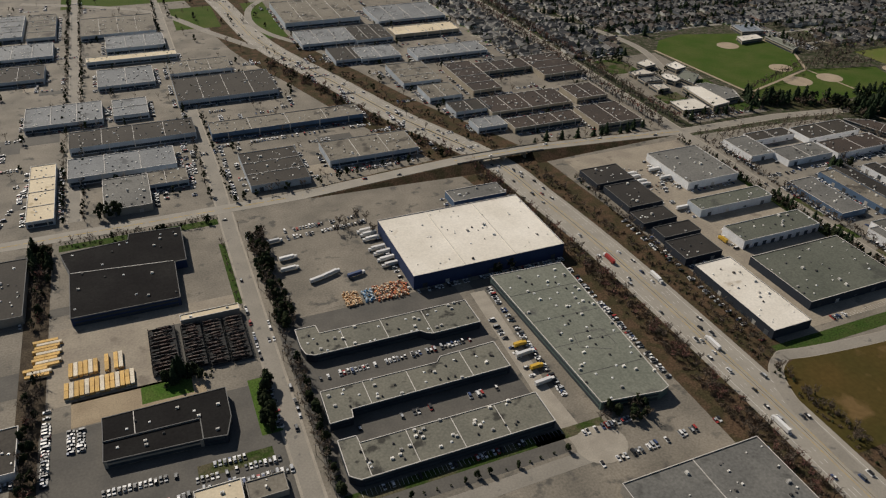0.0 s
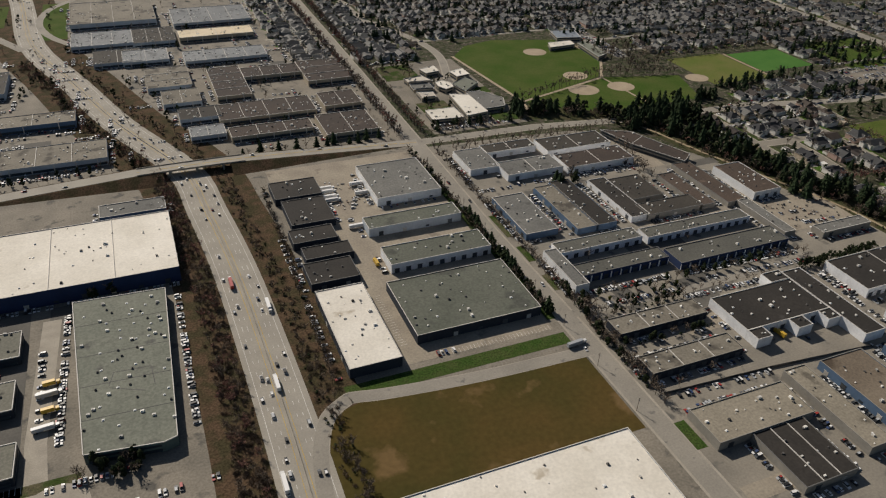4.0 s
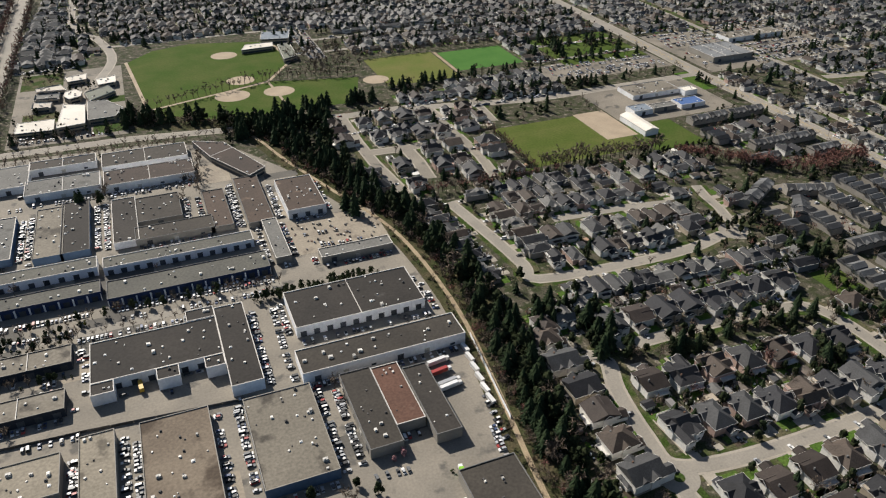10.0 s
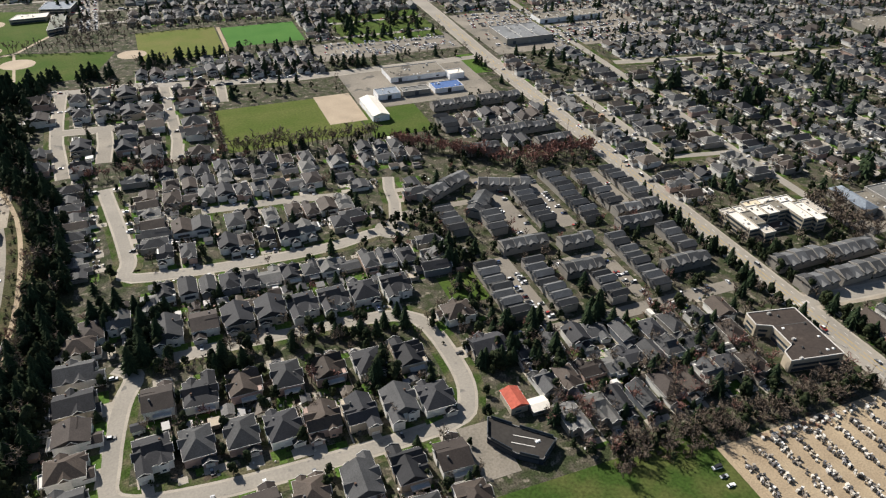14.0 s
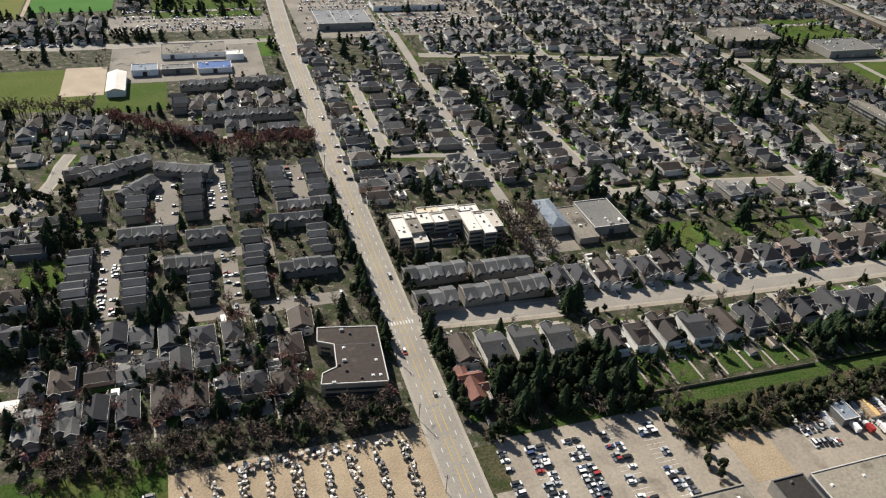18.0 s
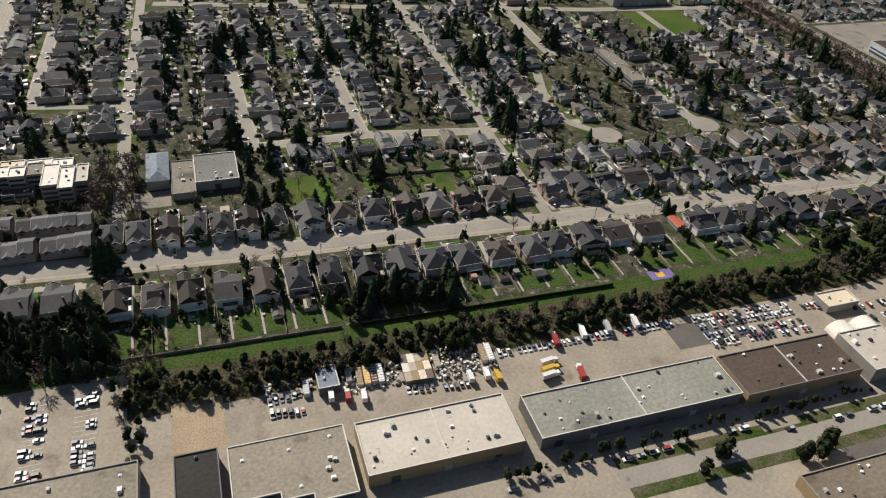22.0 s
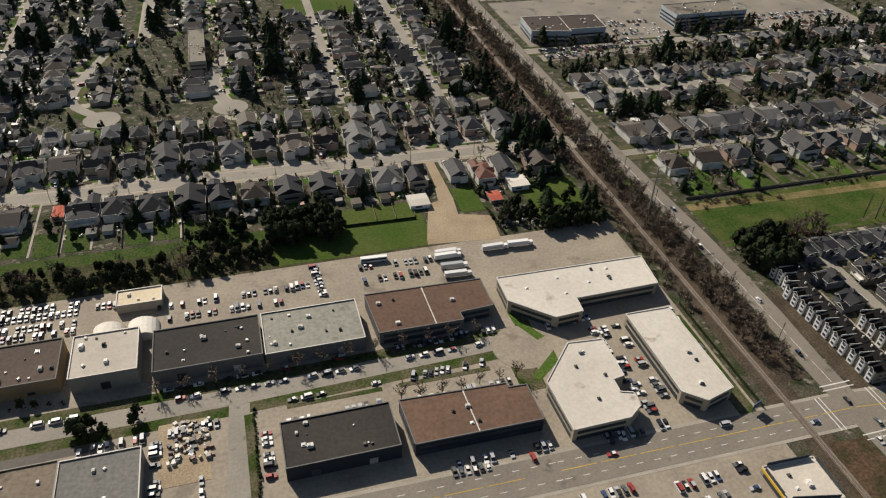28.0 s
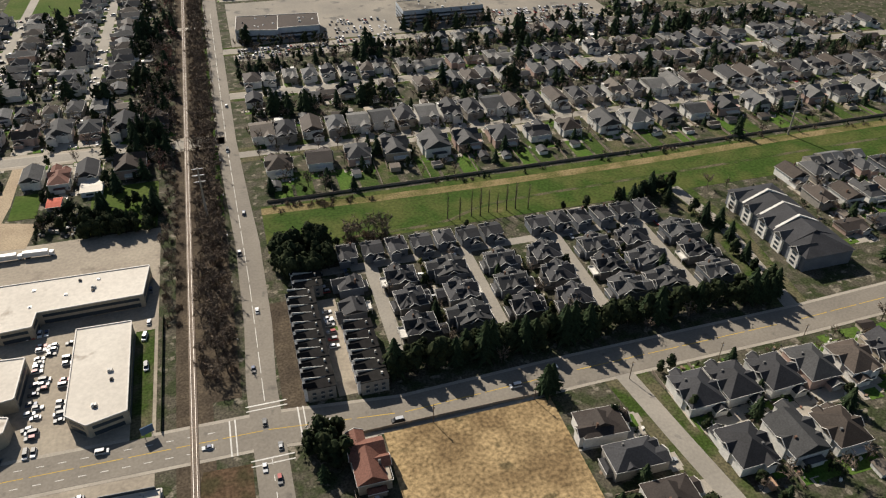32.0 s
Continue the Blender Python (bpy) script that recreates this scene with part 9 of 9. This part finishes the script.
for x, y, t, c in ((157, 535, 185, "white"), (158, 529, 185, "white"), (158, 521, 185, "white"), (158, 505, 185, "white"), (160, 497, 185, "white"), (160, 487, 185, "white"), (161, 478, 185, "white"), (110, 482, 20, "white"), (98, 478, 15, "white"), (128, 474, 10, "blue"), (80, 500, 5, "white"), (82, 516, 5, "white"),
                   (76, 545, 5, "silver"), (440, 545, 0, "white"), (440, 538, 0, "white"), (440, 528, 0, "white"), (440, 521, 0, "white"), (470, 526, 0, "white"), (470, 545, 0, "white"), (448, 470, 0, "white"), (447, 410, 90, "yellow"), (690, 226, 95, "yellow"), (722, 240, 95, "yellow"), (859.6, 172.3, 8, "red"), (861.9, 181.5, 8, "white"),
                   (860.6, 158.1, 8, "white"), (861, 161.5, 8, "silver"), (1696, -64, 80, "red"), (1713, -62, 80, "white"), (1728, -62, 78, "silver"), (1745, -62, 80, "white"), (1685, -77, 8, "white"), (1683.5, -82, 8, "yellow"), (1682, -86, 8, "white"), (1699, -89, 80, "red"), (2034, -72, 0, "white"), (2033, -75.2, 0, "white"), (2034, -84.4, -3, "silver"), (2034, -92, -3, "white"), (2061.5, -73.5, 0, "white"), (2077, -73.5, -3, "white"), (1575, -73, 85, "white"), (1582.6, -75, 85, "red"), (1590, -77, 85, "white"), (1643.5, -78, 85, "white"), (1652, -78, 85, "white"), (1657, -81, 85, "yellow"),
                   (345, 300, 90, "white"), (335, 420, 90, "red"), (356, 385, -90, "white"), (333, 220, 90, "white"), (212, 350, 5, "yellow"), (211, 340, 5, "white"), (212, 325, 5, "yellow"), (210, 310, 5, "white"), (545, 268, 5, "silver"), (842, 94, 80, "green")):
    trailer(x, y, t, c, 4.6 if 1560 < x < 1660 and y < 0 else 7.5 if c in ("yellow", "green") or y < -50 and x < 1990 else 12.5)


for k in range(6):
    root = thing("container", 884.2 - 0.9 * k, 188 - 9.6 * k, "white steel shipping container beside the gravel path", "container", "containers", 96)
    part("box", Geo().box(-4.2, -1.2, 0.1, 4.2, 1.2, 2.6), "car paint white", root)
    part("door", Geo().box(4.2, -1.1, 0.2, 4.28, 1.1, 2.5), "coping", root)
    part("rail", Geo().ring(-4.25, -1.25, 4.25, 1.25, 0.12, 2.6, 2.7), "coping", root)


def heap(name, x0, y0, x1, y1, n, size, material, label, category, hi=1.6):
    """A yard of loose goods: many small boxes of different heights in rough rows."""
    g = Geo()
    r = random.Random(int(x0 * 7 + y0))
    for _ in range(n):
        x, y = r.uniform(x0, x1), r.uniform(y0, y1)
        a, b, c = r.uniform(0.5, 1) * size, r.uniform(0.4, 1) * size, r.uniform(0.4, 1) * hi
        th = r.choice((0.1, 0.1, 0.6, 1.2))
        p = [(-a, -b), (a, -b), (a, b), (-a, b)]
        g.prism([(x + u * math.cos(th) - v * math.sin(th), y + u * math.sin(th) + v * math.cos(th)) for u, v in p], 0.05, c)
    tagged(part(name, g, material), label, category, kind="stuff")


heap("scrap_heap", 1628, -74, 1660, -54, 190, 0.75, "pale junk", "crowded scrap yard of crates, panels and machines", "scrap", 2.2)
heap("scrap_heap", 1582, -72, 1612, -55, 130, 0.7, "pale junk", "loose crates and machines between the containers", "scrap", 1.8)
heap("scrap_heap", 1544, -66, 1569, -56, 60, 0.9, "dull junk", "loose goods along the hedge of the yard", "scrap", 1.8)


def yard_container(x, y, turn, material, length=12.0, width=2.9, height=2.7):
    """A long storage container with its end door and roof ribs."""
    root = thing("storage_container", x, y, "long weathered storage container in the scrap yard", "container", "storage containers", turn, 0.06)
    part("box", Geo().box(-length / 2, -width / 2, 0, length / 2, width / 2, height), material, root)
    part("door", Geo().box(-length / 2 - 0.1, -width / 2 + 0.15, 0.1, -length / 2, width / 2 - 0.15, height - 0.2), "coping", root)
    ribs = Geo()
    for k in range(7):
        ribs.box(-length / 2 + 0.6 + k * (length - 1.4) / 6, -width / 2, height, -length / 2 + 0.8 + k * (length - 1.4) / 6, width / 2, height + 0.12)
    part("roof_rib", ribs, "unit metal", root)


for x, y, m in ((1590.5, -63.5, "wall tan"), (1594.2, -63.2, "timber gold"), (1597.6, -63.0, "wall brown"), (1601, -63.4, "car paint white"), (1564.5, -64, "car paint silver"), (1585.6, -61, "wall pale"), (1630.5, -61, "wall cream"), (1655, -63, "wall tan"), (1658.6, -63, "car paint white")):
    yard_container(x, y, 86, m, 12.0 if x > 1586 else 9.0)
shack = thing("shack", 1619.3, -64.2, "patched storage shack roofed with old sheets", "shack", "", -3)
part("wall", Geo().box(-7, -9, 0, 7, 9, 2.9), "wall grey", shack)
for k in range(4):
    for j in range(3):
        part("roof_sheet", Geo().box(-7.2 + 3.6 * k, -9.2 + 6.1 * j, 2.9 + 0.1 * ((k + j) % 3), -3.7 + 3.6 * k, -3.2 + 6.1 * j, 3.05 + 0.1 * ((k + j) % 3)), ("wall cream", "roof tan", "wall tan", "roof white", "timber white")[(k * 2 + j * 3) % 5], shack)


def bus(x, y, turn):
    root = thing("bus", x, y, "white coach with dark windows parked at the yard's edge", "bus", "", turn, 0.1)
    part("body", Geo().box(-7.5, -1.3, 0.4, 7.5, 1.3, 3.3, 0.08), "car paint white", root)
    for sy in (-1.31, 1.27):
        part("window_band", Geo().box(-6.9, sy, 1.7, 6.9, sy + 0.04, 2.7), "car glass", root)
    part("windscreen", Geo().box(7.44, -1.1, 1.4, 7.52, 1.1, 2.8), "car glass", root)
    for sx in (-4.6, 4.9):
        for sy in (-1.2, 1.2):
            ob = part("wheel", WHEEL, "", root)
            ob.matrix_basis = Matrix.LocRotScale((sx * U, sy * U, 0.45 * U), None, Vector((1.4, 1.4, 1.4)))


bus(1993.5, -68, -3)
heap("scrap_heap", 1885, -182, 1903, -160, 90, 1.0, "junk mix", "pile of coloured scrap beside the car park", "scrap", 2.0)
heap("log_pile", 111, 436, 123, 454, 150, 0.65, "log ends", "pile of sawn logs and timber offcuts in the lorry yard", "logs", 2.4)
heap("crate_rows", 126, 437, 134, 452, 80, 0.75, "blue crates", "rows of blue and grey crates in the lorry yard", "crates", 2.4)
heap("crate_rows", 135, 435, 162, 455, 240, 0.75, "orange crates", "rows of orange and cream crates in the lorry yard", "crates", 2.4)
for k, x in enumerate((1244, 1256, 1268, 1279, 1292, 1305, 1318, 1330, 1344)):
    heap("pallet_row", x - 2.2 + k % 2, -120, x + 2.4, -24 + 2 * (k % 3), 150, 0.75, "pale junk", "long row of stacked pallets, crates and sacks in the dusty yard", "pallets", 2.4)
heap("machine_row", 1262, -22, 1348, -16, 70, 1.2, "junk mix", "line of old machines along the yard's edge", "scrap", 2.2)
heap("yard_goods", 812, 342, 878, 386, 60, 0.9, "dull junk", "loose goods and pallets in the dusty yard", "pallets", 1.6)
heap("pallets", 440, 500, 470, 560, 40, 0.9, "junk mix", "pallets and skips in the loading yard", "pallets", 1.5)
heap("garden_clutter", 2076, -60, 2097, -34, 34, 1.0, "dull junk", "sheds and clutter behind the houses", "clutter", 2.0)
for x0, y0, n, length, across in ((-84.5, 406.5, 14, 15, False), (-82, 427, 6, 14, False), (-59.5, 426, 1, 17, False), (-53.6, 426, 2, 17, False), (-97, 446, 9, 16, True), (-102.5, 436.5, 3, 15, True)):
    for k in range(n):
        x, y = (x0 + 3.1 * k, y0 + length / 2) if not across else (x0 + 1.5 * math.sin(k * 2.1), y0 + 3.3 * k)
        root = thing("timber_stack", x, y, "long stack of pale sawn timber bundles in the yard", "timber stack", "timber stacks", 90 if across else 0)
        for l in range(2):
            for e in (-1, 1):
                part("timber_pack", Geo().box(-1.3, (0.1 if e > 0 else -length / 2), 1.2 * l + 0.1, 1.3, (length / 2 if e > 0 else -0.1), 1.2 * l + 1.2), "timber " + ("gold" if (k + l * 2) % 3 else "white"), root)
for x0, x1, y0, y1 in ((-31, -13, 408, 458), (-9, 4.5, 408, 455), (6, 19, 406, 454), (20.5, 34, 405, 453)):
    root = thing("pipe_rack", (x0 + x1) / 2, (y0 + y1) / 2, "block of dark steel racks stacked with rusty pipes and beams", "rack", "pipe racks")
    hx, hy = (x1 - x0) / 2, (y1 - y0) / 2
    r = random.Random(int(x0))
    for k in range(13):
        y = -hy + (k + 0.5) * 2 * hy / 13
        frame_row, load = Geo(), Geo()
        for px in (-hx, -hx / 3, hx / 3, hx):
            frame_row.box(px - 0.14, y - 0.9, 0, px + 0.14, y - 0.65, 5.2).box(px - 0.14, y + 0.65, 0, px + 0.14, y + 0.9, 5.2)
        for z in (0.5, 2.1, 3.7):
            frame_row.box(-hx, y - 0.9, z - 0.2, hx, y + 0.9, z - 0.05)
            for j in range(5):
                a = r.uniform(-hx, 0)
                yy = y - 0.75 + 0.3 * j
                load.box(a, yy, z, a + r.uniform(hx * 0.7, hx), yy + 0.24, z + r.uniform(0.3, 1.1))
        rack_frame = part("rack_frame", frame_row, "tyre", root)
        part("load", load, "rack load", rack_frame, "rusty brown pipes and beams")
warehouse(-8, 456, 34, 463, 6.5, "cream", "pale", doors="", units=0.1, name="shed", what="open-fronted storage shed")


# ---- poles and fences ----
def utility_pole(x, y, h=11.0, turn=0):
    root = thing("utility_pole", x, y, "tall wooden utility pole with cross-arms", "utility pole", "utility poles", turn)
    part("pole", Geo().tube((0, 0, 0), (0, 0, h), 0.2, 0.13), "pole wood", root)
    part("cross_arm", Geo().box(-1.2, -0.08, h - 1.0, 1.2, 0.08, h - 0.85), "pole wood", root)
    part("transformer", Geo().tube((0.35, 0, h - 2.6), (0.35, 0, h - 1.6), 0.25, 0.25, 8), "steel", root)


for x in range(1500, 2140, 45):
    utility_pole(x, 35.0 + (1500 - x) * 0.004 + 2)
for y in range(-180, 300, 42):
    utility_pole(2176, y, 13)
for y in range(-100, 400, 45):
    utility_pole(1356, y, 12)
for x in range(2205, 2440, 45):
    utility_pole(x, -240.5, 11)
for y in range(200, 600, 45):
    utility_pole(549, y, 11)
for y in range(260, 600, 45):
    utility_pole(53, y, 11)
for x, y in ((2166, -64), (2560, -58)):
    root = thing("steel_mast", x, y, "tall pale steel power mast standing by the greenway", "mast")
    part("pole", Geo().tube((0, 0, 0), (0, 0, 36), 0.75, 0.35, 10), "side concrete", root)
    for z in (27, 31, 35):
        part("cross_arm", Geo().box(-3.2, -0.15, z, 3.2, 0.15, z + 0.3), "steel", root)


def fence(x0, y0, x1, y1, h=1.8, material="fence wood", label="weathered wooden garden fence", name="fence"):
    root = thing(name, (x0 + x1) / 2, (y0 + y1) / 2, label, name.replace("_", " "), turn=math.degrees(math.atan2(y1 - y0, x1 - x0)))
    L = math.hypot(x1 - x0, y1 - y0)
    n = max(1, int(L / 12))
    for k in range(n):
        part("panel", Geo().box(-L / 2 + L * k / n, -0.08, 0.0, -L / 2 + L * (k + 1) / n - 0.1, 0.08, h - 0.1 * (k % 2)), material, root)


fence(574, 206, 660, 201.4, 2.0, "unit dark", "dark sheet fence between the yards")
fence(660, 201.4, 745, 194, 2.0, "unit dark", "dark sheet fence between the yards")
fence(1480, -23, 1590, -25)
fence(1600, -26, 1750, -28, 2.2, "hedge leaves", "long clipped dark green hedge", "hedge")
fence(1640, 120, 1720, 116)
fence(2200, -52, 2440, -52)
fence(2440, -52, 2690, -50)
fence(2142.3, -216, 2142.3, -142, 2.0, "hedge leaves", "clipped dark hedge along the railway", "hedge")
fence(1983, -31.6, 2027, -32.6, 1.6, "hedge leaves", "low dark hedge across the lawns", "hedge")
for x in (2003, 2015, 2027):
    fence(x, -30, x + 1, -5, 1.4)
fence(2204, -238.5, 2300, -238.5, 1.8, "fence wood")
fence(884, 122, 893, 200, 2.6, "wall white", "pale corrugated boundary fence", "fence")
for x in range(1495, 1960, 33):
    fence(x + 0.5, -22, x, 10, 1.7)
for x in range(2240, 2680, 31):
    fence(x, -50, x, -22, 1.6)
for x in range(975, 1110, 33):
    fence(x, 78, x, 118, 1.6)

# fences between the gardens of the rows further back
lines = Geo()
for x, y, turn, kind, v in HOUSES:
    if kind in GARDEN and rng.random() < 0.6:
        w, d, wd, gx, hy = v["dims"]
        c, s = math.cos(radians(turn)), math.sin(radians(turn))
        a = rng.choice((-1, 1)) * (w / 2 + 1.3)
        p = [(a - 0.1, hy - 2), (a + 0.1, hy - 2), (a + 0.1, hy + 9), (a - 0.1, hy + 9)]
        if is_free(x + a * c - (hy + 9) * s, y + a * s + (hy + 9) * c, 0.5):
            lines.prism([(x + u * c - k * s, y + u * s + k * c) for u, k in p], 0, 1.7)
tagged(part("garden_fences", lines, "fence wood"), "weathered wooden fences between the back gardens", "fences", kind="stuff")
